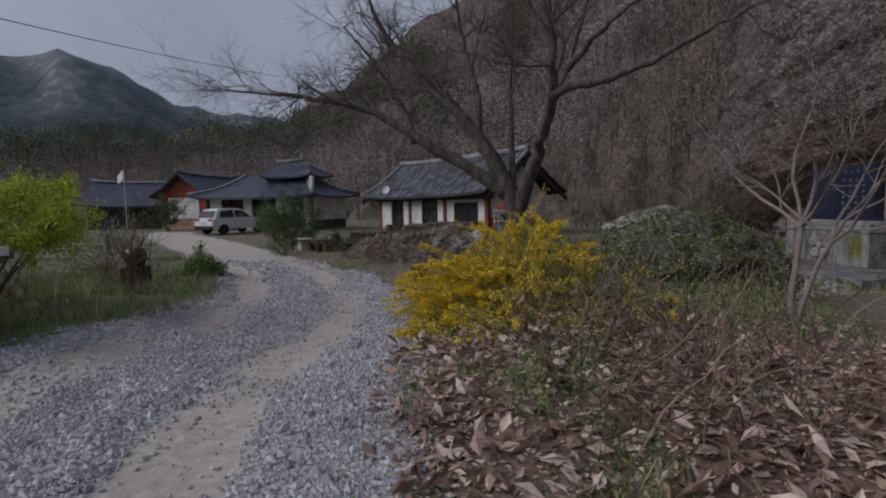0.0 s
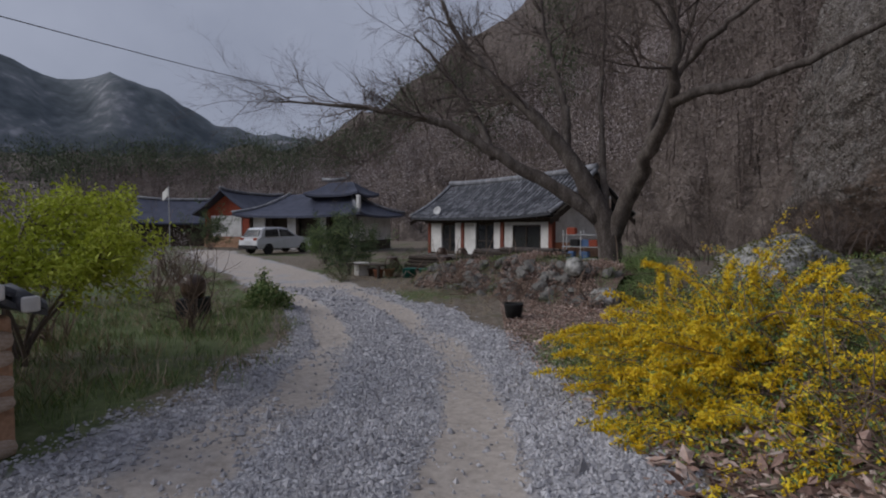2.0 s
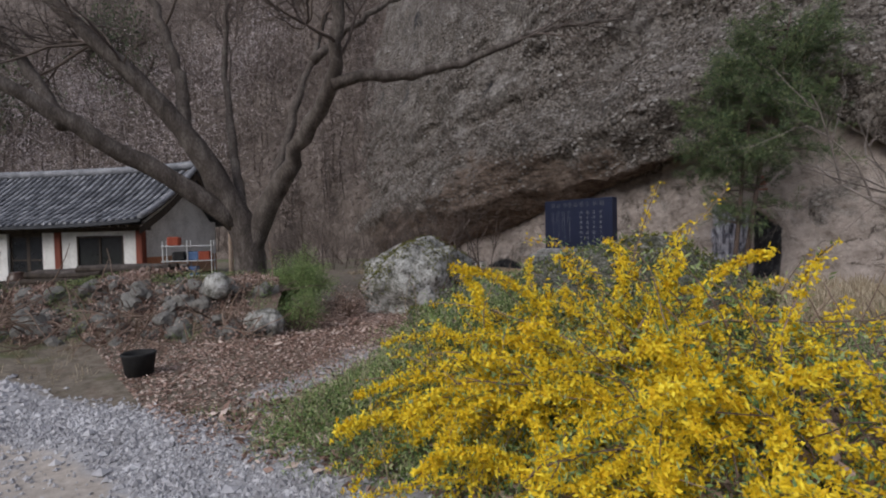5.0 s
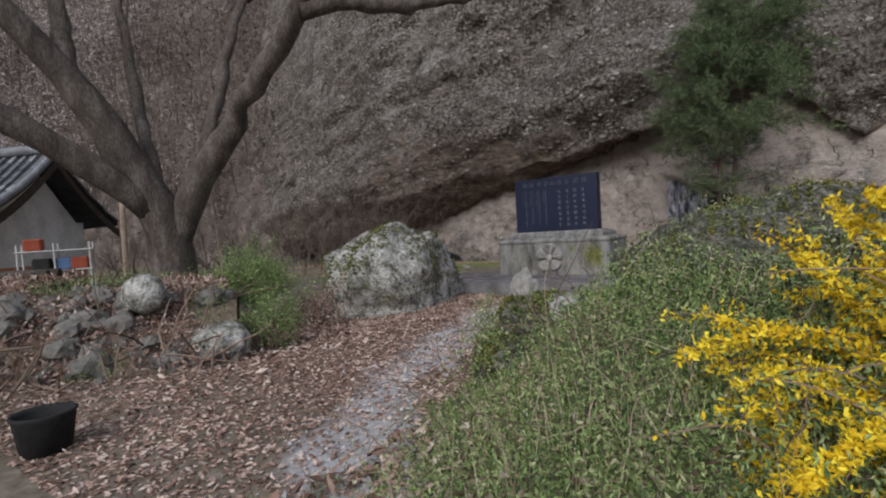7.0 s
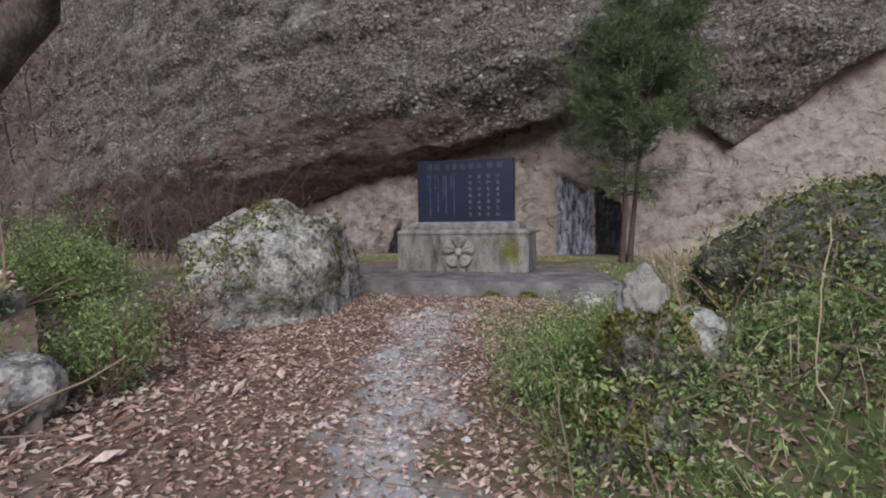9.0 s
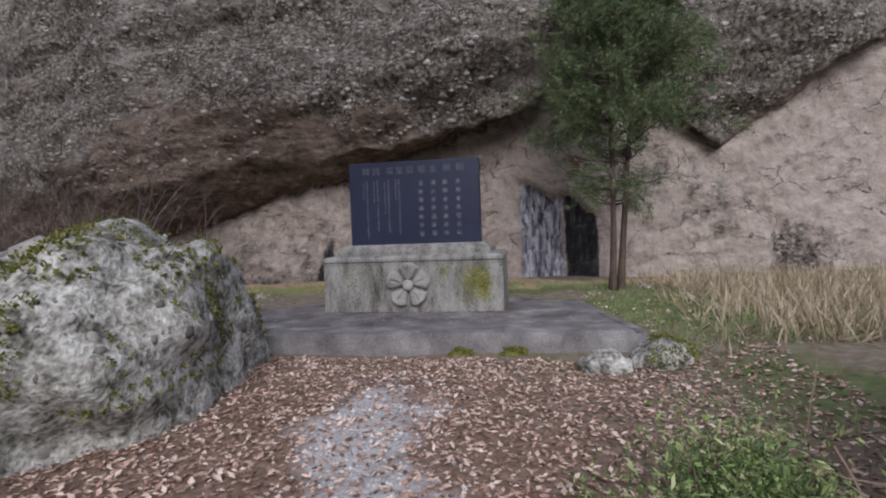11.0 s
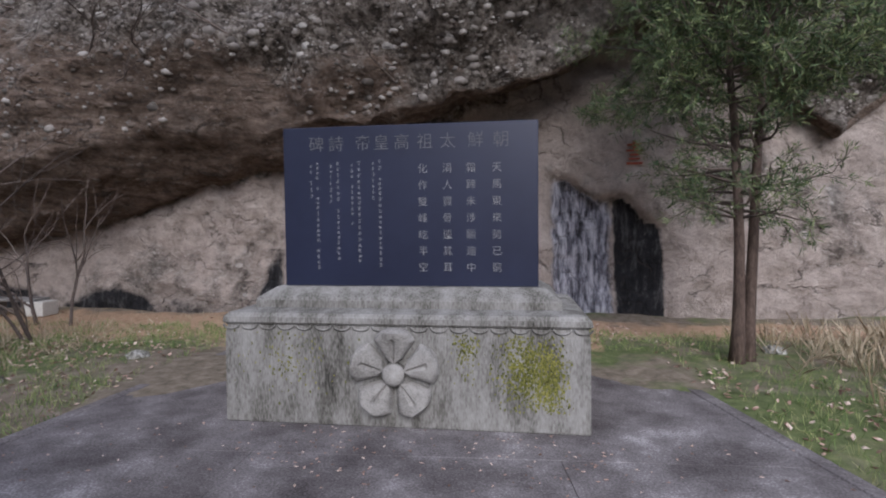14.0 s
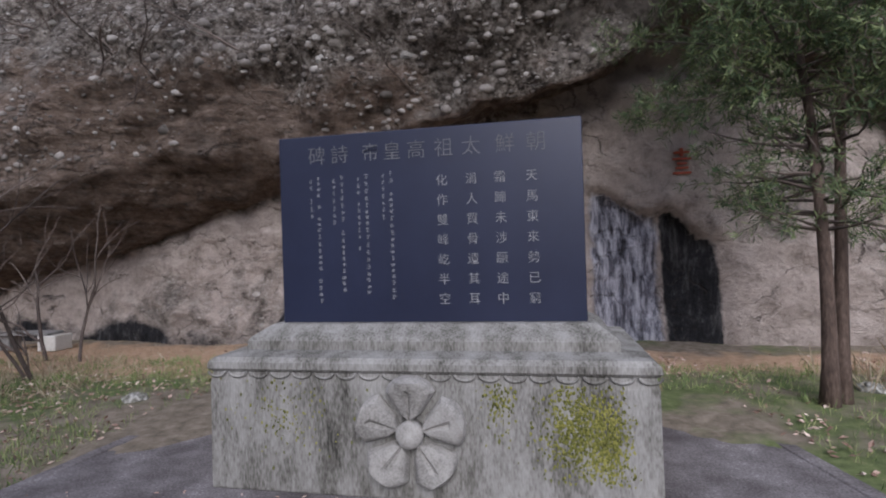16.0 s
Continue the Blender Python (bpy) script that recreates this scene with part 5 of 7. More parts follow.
def build_gravel():
    octa = np.array([(1, 0, 0), (0, 1, 0), (-1, 0, 0), (0, -1, 0), (0, 0, 0.8), (0, 0, -0.6)], float)
    tri = np.array([(0, 1, 4), (1, 2, 4), (2, 3, 4), (3, 0, 4), (1, 0, 5), (2, 1, 5), (3, 2, 5), (0, 3, 5)])

    def stones(x, y, size):
        n = len(x)
        s = size * np.exp(rng.normal(0, 0.38, n))
        v = octa[None] * (1 + rng.normal(0, 0.28, (n, 6, 1))) * s[:, None, None] * rng.uniform(0.6, 1.25, (n, 1, 3))
        a = rng.uniform(0, 2 * np.pi, n)
        c, q = np.cos(a)[:, None], np.sin(a)[:, None]
        v = np.stack([v[..., 0] * c - v[..., 1] * q, v[..., 0] * q + v[..., 1] * c, v[..., 2]], -1)
        v += np.stack([x, y, land(x, y) + s * 0.25], -1)[:, None]
        sh.add(v.reshape(-1, 3), (np.arange(n)[:, None, None] * 6 + tri).reshape(-1, 3))

    sh = Shape()
    loose = lambda x, y: road_mask(x, y) * np.clip(1.05 - 1.35 * ruts_mask(x, y), 0.03, 1)  # noqa: E731
    stones(*scatter(95000, 6.5, 13.5, -14.2, -9.0, loose), 0.0125)
    stones(*scatter(40000, 1.0, 7, -14.5, -9.5, loose), 0.015)
    stones(*scatter(9000, -4, 1.5, -18, -11, loose), 0.025)
    stones(*scatter(17000, 0, 5, -11.6, -2.6, lambda x, y: trail_mask(x, y)), 0.012)
    stuff(sh, "gravel", M_GRAVEL, "loose grey crushed gravel on the road", "gravel")


build_gravel()


def build_grass():
    def tuft(sh, x, y, size, per, lean=0.5, z=None):
        x, y = np.repeat(x, per) + rng.normal(0, 0.03, len(x) * per), np.repeat(y, per) + rng.normal(0, 0.03, len(y) * per)
        n = len(x)
        p = np.stack([x, y, land(x, y) - 0.01], -1)
        blades(sh, p, directions(n, 1.6, lean), directions(n), size * rng.uniform(0.5, 1.4, n), size * 0.06, 0.2)

    side = lambda x, y: (1 - road_mask(x, y)) * (off_line(x, y, ROAD)[1] > 0) * np.clip(0.5 + fbm(x, y, 13), 0.1, 1)  # noqa: E731
    sh = Shape()
    tuft(sh, *scatter(7000, -4, 8, -19.5, -12.5, side), 0.15, 5)
    tuft(sh, *scatter(1200, 9.0, 12.6, -9.9, -8.4, lambda x, y: (1 - road_mask(x, y)) * (fbm(x * 1.2, y * 1.2, 17) > 0.05)), 0.1, 6)
    tuft(sh, *scatter(1100, 2.4, 5.4, -10.3, -8.4, lambda x, y: (1 - road_mask(x, y)) * (1 - trail_mask(x, y))), 0.12, 6, 1.1)
    tuft(sh, *scatter(3800, -9, 9, 0.0, 3.4, lambda x, y: ((x < -2.9) | (x > 2.95)) * np.clip(0.35 + fbm(x, y, 14), 0, 1)), 0.09, 6)
    tuft(sh, *scatter(1600, 3.2, 6.5, -2.5, 0.6, lambda x, y: np.clip(0.6 + fbm(x, y, 15), 0, 1)), 0.1, 6)
    tuft(sh, *scatter(1200, -6, -3.1, -2.5, 0.6, lambda x, y: np.clip(0.5 + fbm(x, y, 16), 0, 1)), 0.1, 6)
    tuft(sh, *scatter(9000, -6.5, 7, -2.2, 3.3, lambda x, y: ((x < -2.95) | (x > 3.15 - 0.2 * (y + 1.8)) | (y > 2.1)) * np.clip(0.45 + fbm(x * 1.3, y * 1.3, 18), 0, 1)), 0.11, 7, 0.9)
    stuff(sh, "grass", M_GRASS, "patchy spring grass", "grass")
    sh = Shape()
    tuft(sh, *scatter(1500, 3.4, 9.5, -2.5, 3.2, lambda x, y: np.clip((x - 3.6) / 1.2, 0, 1)), 0.36, 6, 0.9)
    tuft(sh, *scatter(900, -10, -4.5, -1.5, 3.2, lambda x, y: 0.7 + 0 * x), 0.2, 6, 1.1)
    tuft(sh, *scatter(1600, -7, 7.5, -19, -13.2, side), 0.22, 5, 0.7)
    tuft(sh, *scatter(700, -9, 0, 2.6, 4.3, lambda x, y: 0.35 + 0 * x), 0.1, 5, 0.7)
    tuft(sh, *scatter(900, -9, 0.2, -15.5, -10.8, lambda x, y: (1 - road_mask(x, y)) * (off_line(x, y, ROAD)[1] < 0)), 0.14, 5, 0.7)
    stuff(sh, "dry_grass", M_DRYGRASS, "dry straw-coloured grass tufts", "grass")


build_grass()


def build_boulder(name, x, y, z, size, seed, label, moss=0, turn=0, ivy=0, mat=None, rough=0.2):
    ob = thing(name, pose(x, y, z, 0, 0, turn), label, "boulder")
    v, f = rock(size, seed, 5, rough, 0.4)
    Shape().add(v, f).put("stone", mat or M_BOULDER, ob, smooth=True)
    if moss:
        sh = Shape()
        top = v[(v[:, 2] > -size[2] * 0.1)]
        lump = np.array([noise.noise(Vector(p) * 2.6 + Vector((seed, 0, 0))) for p in top]) + 0.12 * top[:, 2] / size[2]
        top = top[lump > 0.04]
        n = min(moss, len(top) * 12)
        p = top[rng.integers(0, len(top), n)] * rng.uniform(1.0, 1.02, (n, 1)) + rng.normal(0, 0.014, (n, 3))
        leaves_at(sh, p, 0.034, 0.5, 0.8)
        tagged(sh.put("moss", M_MOSS, ob, "olive moss cushions"), kind="stuff")
    if size[2] > 0.9:
        # cobbles set in the stone
        sh = Shape()
        small = [rock((1, 0.8, 0.7), 70 + k, 1, 0.2, 0.4) for k in range(6)]
        for i, p in enumerate(v[rng.integers(0, len(v), 520)]):
            w, g = small[i % 6]
            s = np.exp(rng.normal(-3.25, 0.45))
            turn_m = np.array(Euler(rng.uniform(0, 6.28, 3)).to_matrix())
            sh.add(w @ turn_m.T * s + p * (1 - 0.35 * s), g)
        tagged(sh.put("cobble_mass", M_PEBBLE if not ivy else M_DARKBOULDER, ob, smooth=True), kind="stuff")
    if ivy:
        sh = Shape()
        lump = np.array([noise.noise(Vector(p) * 1.5 + Vector((seed, 3, 0))) for p in v])
        some = v[lump > -0.15]
        p = some[rng.integers(0, len(some), ivy)] * rng.uniform(1.0, 1.07, (ivy, 1)) + rng.normal(0, 0.03, (ivy, 3))
        leaves_at(sh, p, 0.042, 0.5, 0.6)
        tagged(sh.put("ivy", M_IVY, ob, "green ivy and weeds growing over the stone"), kind="stuff")
    return ob


build_boulder("mossy_boulder", -1.95, -3.75, 0.2, (1.03, 1.7, 1.12), 3, "rounded grey lichened boulder with moss on top", 30000, 6, 0, None, 0.28)
build_boulder("mossy_boulder", 4.85, -6.0, 0.28, (1.4, 1.3, 0.93), 8, "dark boulder half covered in moss and ivy", 30000, 60, 7000, M_DARKBOULDER, 0.34)
build_boulder("white_stone", 2.93, -7.66, 0.66, (0.12, 0.1, 0.14), 5, "small pale stone standing among ivy", 0, 30, 0, M_PETAL, 0.35)
build_boulder("pale_stone", 2.97, -7.7, 0.38, (0.22, 0.24, 0.22), 12, "grey stone half hidden by leaves", 900, 10, 700, M_DARKBOULDER)
build_boulder("pale_stone", 2.92, -7.95, 0.0, (0.28, 0.28, 0.26), 13, "grey stone half hidden by leaves", 900, 50, 1200, M_DARKBOULDER)
build_boulder("pale_stone", 3.2, -7.4, 0.25, (0.34, 0.32, 0.32), 18, "grey stone half hidden by leaves", 900, 120, 900)
build_boulder("pale_stone", 3.55, -6.2, 0.0, (0.32, 0.3, 0.3), 14, "grey stone half hidden by leaves", 300, 80)
build_boulder("low_stone", 2.55, -2.5, -0.24, (0.26, 0.2, 0.17), 15, "low dark stone in dead leaves", 0, 0)
build_boulder("low_stone", 3.15, -2.3, -0.22, (0.33, 0.3, 0.22), 16, "low mossy stone in dead leaves", 900, 40)
for mx, my, ms in ((0.97, -2.06, 0.15), (1.58, -2.0, 0.16)):
    build_boulder("moss_clump", mx, my, -0.27, (ms, ms * 0.5, 0.09), 19, "dark green moss clump at the platform's foot", 1600, 5, 0, M_MOSS)
for gx, gy, gs in ((-3.7, -0.9, 0.2), (-4.4, 0.3, 0.16), (4.3, 0.9, 0.14), (3.9, 2.3, 0.12), (-3.5, 1.3, 0.12)):
    build_boulder("field_stone", gx, gy, float(land(gx, gy)), (gs, gs * 0.8, gs * 0.6), 21, "pale loose stone lying in the grass", 0, gx * 40)
build_boulder("pale_stone", -1.0, -8.2, -0.05, (0.33, 0.3, 0.28), 17, "grey stone at the end of the rubble bank", 0, 40)


def build_ivy():
    """Ivy, weeds and stems over the bank and boulders beside the trail."""
    sh, br = Shape(), Shape()
    x, y = scatter(30000, 2.4, 7.5, -9.4, -4.6, lambda x, y: np.clip(1.2 - (((x - 4.9) / 2.2) ** 2 + ((y + 7.0) / 2.0) ** 2), 0, 1) * np.clip(0.75 + fbm(x * 1.1, y * 1.1, 23), 0.12, 1) * np.where(((x - 4.85) / 1.2) ** 2 + ((y + 6.0) / 1.1) ** 2 < 1, 0.22, 1))
    z = land(x, y)
    boulder = 1 - (((x - 4.75) / 1.35) ** 2 + ((y + 6.1) / 1.35) ** 2)
    z = np.where(boulder > 0, np.maximum(z, 0.28 + 0.82 * np.sqrt(np.clip(boulder, 0, 1))), z)
    p = np.stack([x, y, z + rng.uniform(0, 0.22, len(x)) ** 1.3], -1)
    leaves_at(sh, p, 0.048, 0.5, 0.65)
    x, y = scatter(5200, 1.7, 3.2, -8.4, -4.2, lambda x, y: np.clip(1.2 - (((x - 2.7) / 0.75) ** 2 + ((y + 6.6) / 1.7) ** 2), 0, 1))
    p = np.stack([x, y, land(x, y) + rng.uniform(0.02, 0.5, len(x))], -1)
    leaves_at(sh, p, 0.05, 0.4, 0.55)
    x, y = scatter(26000, 2.6, 6.0, -10.2, -7.4, lambda x, y: (1 - road_mask(x, y)) * (1 - trail_mask(x, y)) * np.clip(0.75 + fbm(x * 1.4, y * 1.4, 27), 0.1, 1))
    p = np.stack([x, y, land(x, y) + rng.uniform(0.0, 0.36, len(x)) * np.clip((x - 2.4) / 1.5, 0.2, 1)], -1)
    leaves_at(sh, p, 0.036, 0.5, 0.5)
    stuff(sh, "ivy", M_IVY, "tangle of green ivy and weeds over the bank", "ivy")
    weeds, straw = Shape(), Shape()
    reach = lambda x, y: (1 - road_mask(x, y)) * (1 - trail_mask(x, y)) * np.clip((x - 2.2 - 0.35 * np.abs(y + 7.5)) / 0.5, 0, 1) * np.clip(0.75 + fbm(x * 0.9, y * 0.9, 37), 0.15, 1)  # noqa: E731
    x, y = scatter(19000, 2.3, 7.2, -10.4, -6.2, reach)
    x2, y2 = scatter(5000, 6.5, 10.0, -8.6, -5.6, lambda x, y: np.clip(0.35 + fbm(x * 0.8, y * 0.8, 38), 0, 1))
    x3, y3 = scatter(1600, 9.0, 12.8, -9.9, -8.6, lambda x, y: (1 - road_mask(x, y)) * (fbm(x * 1.1, y * 1.1, 39) > 0.15))
    x, y = np.concatenate([x, x2, x3]), np.concatenate([y, y2, y3])
    tall = rng.uniform(0.08, 0.34, len(x)) * np.clip(0.7 + fbm(x * 0.7, y * 0.7, 40), 0.3, 1.3)
    lean = rng.normal(0, 0.3, (len(x), 2))
    foot = np.stack([x, y, land(x, y)], -1)
    dry = rng.random(len(x)) < 0.2
    for k in np.linspace(0.2, 1.0, 6):
        p = foot + np.concatenate([lean * (tall * k)[:, None], (tall * k)[:, None]], 1)
        p += rng.normal(0, 0.012, p.shape)
        leaves_at(weeds, p[~dry], 0.03, 0.5, 0.5)
    blades(straw, foot[dry], np.concatenate([lean[dry], np.ones((dry.sum(), 1))], 1), directions(int(dry.sum())), tall[dry] * 1.5, 0.006, 0.1)
    stuff(weeds, "weeds", M_JUNIPER, "soft light green weeds covering the bank", "weeds")
    stuff(straw, "dry_stalks", M_DRYGRASS, "pale dry stalks among the weeds", "weeds")
    for i in range(800):
        x, y = (rng.uniform(2.5, 9.5), rng.uniform(-9.3, -5.4)) if i < 380 else (rng.uniform(6.8, 10.4), rng.uniform(-8.9, -7.0))
        line = wander((x, y, float(land(x, y))), directions(1, 0.8)[0], rng.uniform(0.4, 1.1), 7, 0.22, -0.05)
        br.tube(line, np.linspace(0.006, 0.003, 8), 3, cap=False)
    pale = Shape()
    for _ in range(120):
        x, y = rng.uniform(2.9, 6.4), rng.uniform(-9.8, -5.4)
        pale.tube(wander((x, y, float(land(x, y)) + 0.1), directions(1, 0.3)[0], rng.uniform(0.3, 0.8), 8, 0.2, -0.06), np.linspace(0.0035, 0.0015, 9), 3, cap=False)
    stuff(pale, "straw_stems", M_DRYGRASS, "pale straw stems lying over the ivy", "brush")
    stuff(br, "dry_stems", M_BROWNTWIG, "tangled dry brown stems", "brush")


build_ivy()


def build_shrub(name, x, y, size, mat, twig, label, n, leaf, stems=26, base=None, up=1.0):
    z = float(land(x, y)) if base is None else base
    ob = thing(name, pose(x, y, z), label, "shrub")
    tw, lf, ends = Shape(), Shape(), []
    for _ in range(stems):
        d = np.array((rng.normal(0, 0.5) * size[0], rng.normal(0, 0.5) * size[1], up * size[2]))
        grow(tw, (rng.normal(0, 0.06), rng.normal(0, 0.06), -0.05), d, size[2] * rng.uniform(0.5, 0.9), 0.012, 2, 0.16, 0.02, 3, ends, 4, 0.6, 0.8)
    tagged(tw.put("stem_tangle", twig, ob), kind="stuff")
    if n:
        pts = np.concatenate(ends)
        p = pts[rng.integers(0, len(pts), n)] + rng.normal(0, 0.06, (n, 3))
        leaves_at(lf, p, leaf, 0.2, 0.45)
        tagged(lf.put("foliage", mat, ob), kind="stuff")
    return ob


def build_lime_shrub():
    x, y = 6.45, -15.6
    ob = thing("lime_shrub", pose(x, y, float(land(x, y))), "multi-stemmed shrub with a spreading lime-green crown", "shrub")
    tw, lf, ends = Shape(), Shape(), []
    for _ in range(11):
        a = rng.uniform(0, 2 * np.pi)
        line = wander((rng.normal(0, 0.12), rng.normal(0, 0.12), -0.05), (0.4 * np.cos(a), 0.4 * np.sin(a), 1), rng.uniform(1.1, 1.65), 6, 0.1)
        tw.tube(line, np.linspace(0.022, 0.012, 7), 5)
        for _ in range(5):
            grow(tw, line[rng.integers(4, 7)], (np.cos(a) + rng.normal(0, 0.6), np.sin(a) + rng.normal(0, 0.6), rng.uniform(0.1, 0.7)), rng.uniform(0.3, 0.62), 0.01, 2, 0.15, 0.0, 4, ends, 4, 0.6, 0.8)
    pts = np.concatenate(ends)
    n = 24000
    leaves_at(lf, pts[rng.integers(0, len(pts), n)] + rng.normal(0, 0.05, (n, 3)), 0.055, 0.1, 0.5)
    tagged(tw.put("stem_tangle", M_TWIG, ob), kind="stuff")
    tagged(lf.put("foliage", M_LIME, ob), kind="stuff")


build_lime_shrub()
build_shrub("juniper_bush", -2.3, -6.9, (1.5, 1.2, 0.75), M_JUNIPER, M_BROWNTWIG, "low feathery green bush above the rubble bank", 26000, 0.035, 44, 0.35, 0.7)
build_shrub("green_bush", -0.9, -7.6, (0.7, 0.6, 0.7), M_JUNIPER, M_BROWNTWIG, "small green bush beside the trail", 2500, 0.045, 14)
build_shrub("brown_shrub", -1.6, -6.2, (0.9, 0.9, 0.7), M_LEAF, M_BROWNTWIG, "dry reddish brown shrub beside the boulder", 1600, 0.05, 24)
build_shrub("fern_bush", 2.55, -6.9, (0.9, 1.0, 0.6), M_JUNIPER, M_BROWNTWIG, "bright green feathery plant at the trail side", 15000, 0.03, 30)
build_shrub("fern_bush", 2.75, -5.4, (1.0, 0.9, 0.45), M_JUNIPER, M_BROWNTWIG, "bright green feathery plant at the trail side", 9000, 0.03, 24)
build_shrub("bare_shrub", 3.9, -15.3, (0.9, 0.9, 1.6), M_TWIG, M_BROWNTWIG, "bare brown garden shrub", 0, 0.03, 14)
build_shrub("bare_shrub", 1.2, -17.6, (1.2, 1.2, 1.5), M_TWIG, M_BROWNTWIG, "bare brown garden shrub", 0, 0.03, 14)
build_shrub("bare_shrub", 5.0, -16.4, (1.0, 1.0, 1.3), M_TWIG, M_BROWNTWIG, "bare brown garden shrub", 0, 0.03, 12)
build_shrub("green_bush", 1.3, -15.3, (1.3, 0.9, 0.45), M_GRASS, M_GRASS, "clump of long green leaves beside the road", 5000, 0.09, 20)
build_shrub("garden_pine", -9.6, -16.6, (2.4, 2.0, 1.9), M_PINE, M_TWIG, "low spreading pine trained in front of the house", 9000, 0.09, 20)
build_shrub("garden_pine", -11.5, -18.2, (1.6, 1.6, 2.0), M_JUNIPER, M_TWIG, "rounded evergreen shrub in front of the house", 5000, 0.09, 16)
build_shrub("round_evergreen", -25.5, -31.5, (1.0, 1.0, 2.6), M_PINE, M_TWIG, "dark upright evergreen beside the drive", 4000, 0.14, 20)
build_shrub("blossom_shrub", -3.5, -20.2, (1.8, 1.8, 1.2), M_BLOSSOM, M_BROWNTWIG, "shrub with pale spring blossom", 2500, 0.05, 18)


def build_rubble():
    ob = thing("rubble_bank", pose(0, 0, 0), "dry bank of piled grey fieldstones with leaves between", "stone wall")
    kinds = []
    for k in range(7):
        v, f = rock((1, 0.85, 0.7), 40 + k, 2, 0.45, 0.6)
        kinds.append(Shape().add(v, f).mesh("stone", M_RUBBLE, False))
    a, b = np.array((-0.7, -8.3)), np.array((-3.9, -13.2))
    back = np.array((-0.83, 0.55))
    for i in range(290):
        t, row = rng.random(), rng.random()
        h = 0.75 * np.clip(1.25 - 0.55 * t, 0, 1)
        p = a + (b - a) * t + back * (row * 1.1 + rng.normal(0, 0.08))
        z = float(land(p[0], p[1])) + h * min(1, row * 1.5) * rng.uniform(0.7, 1.05)
        s = np.exp(rng.normal(-2.35, 0.33)) * (1.0 if i > 30 else 1.5)
        stone = new("stone", kinds[i % 7])
        stone.matrix_world = pose(p[0], p[1], z, *rng.uniform(-40, 40, 2), rng.uniform(0, 360)) @ Matrix.Diagonal((s, s, s, 1))
        stone.parent = ob
    core = Shape()
    t, r = np.meshgrid(np.linspace(-0.02, 1.02, 30), np.linspace(0, 1, 10))
    p = a[:, None, None] + (b - a)[:, None, None] * t + back[:, None, None] * (r * 2.4 - 0.1)
    z = land(p[0], p[1]) - 0.05 + 0.68 * np.clip(1.25 - 0.55 * t, 0, 1) * np.sin(np.clip(r * 1.9, 0, 1) * np.pi / 2) * np.clip((1 - r) * 6, 0, 1) + 0.06 * fbm(p[0] * 3, p[1] * 3, 29)
    core.grid(np.stack([p[0], p[1], z], -1)).put("earth_core", M_GROUND, ob, smooth=True, attributes={"litter": 0.5 + 0 * z, "green": 0.35 + 0 * z})
    weeds, dead = Shape(), Shape()
    t, r = rng.random(12000), rng.random(12000)
    p = a + (b - a) * t[:, None] + back * (r * 1.9 - 0.15)[:, None]
    z = land(p[:, 0], p[:, 1]) + 0.75 * np.clip(1.25 - 0.55 * t, 0, 1) * np.clip(r * 1.9, 0, 1) + rng.uniform(0, 0.1, 12000)
    q = np.concatenate([p, z[:, None]], 1)
    green = vnoise(p[:, 0] * 1.5, p[:, 1] * 1.5, 6) > 0.15
    leaves_at(weeds, q[green], 0.04, 0.5, 0.6)
    leaves_at(dead, q[~green], 0.07, 0.2, 0.5)
    tagged(weeds.put("weed_cover", M_IVY, ob), kind="stuff")
    tagged(dead.put("leaf_cover", M_LEAF, ob), kind="stuff")
    sticks = Shape()
    for _ in range(300):
        k = rng.random()
        p = a + (b - a) * k + back * rng.uniform(-0.5, 1.6)
        sticks.tube(wander((p[0], p[1], float(land(p[0], p[1])) + rng.uniform(0.0, 0.55)), directions(1, 0.25)[0], rng.uniform(0.4, 1.3), 5, 0.12), np.linspace(0.014, 0.006, 6), 4)
    tagged(sticks.put("stick_tangle", M_BROWNTWIG, ob), kind="stuff")
    round_stone, f = rock((0.27, 0.22, 0.24), 77, 4, 0.08, 0.5)
    tagged(Shape().add(round_stone, f).put("round_stone", M_BOULDER, smooth=True, at=pose(-1.62, -8.78, 0.66)), "smooth rounded pale stone set on the rubble bank", "stone")


build_rubble()


def build_pebbles():
    """Cobbles that stand out of the conglomerate."""
    kinds = [rock((1, 0.8, 0.75), 60 + k, 1, 0.22, 0.4) for k in range(10)]
    sh = Shape()
    n = 4800
    x = rng.uniform(-11, 9, n)
    up = rng.uniform(0.0, 1, n) ** 1.1 * 9.5
    z = lip_height(x) + 0.1 + up
    y = upper_y(x, z)
    size = np.exp(rng.normal(-2.95, 0.42, n)) * np.where(x < -5, 0.8, 1)
    lean = vnoise(x * 0.6, z * 0.6, 33) > -0.35
    for i in np.flatnonzero(lean):
        v, f = kinds[i % 10]
        m = np.array(Euler(rng.uniform(0, 6.28, 3)).to_matrix())
        sh.add(v @ m.T * size[i] * np.array((1.15, 0.9, 0.75)) + (x[i], y[i] + 0.25 * size[i], z[i]), f)
    stuff(sh, "cobbles", M_PEBBLE, "cobbles standing out of the conglomerate cliff", "rock", True)


build_pebbles()


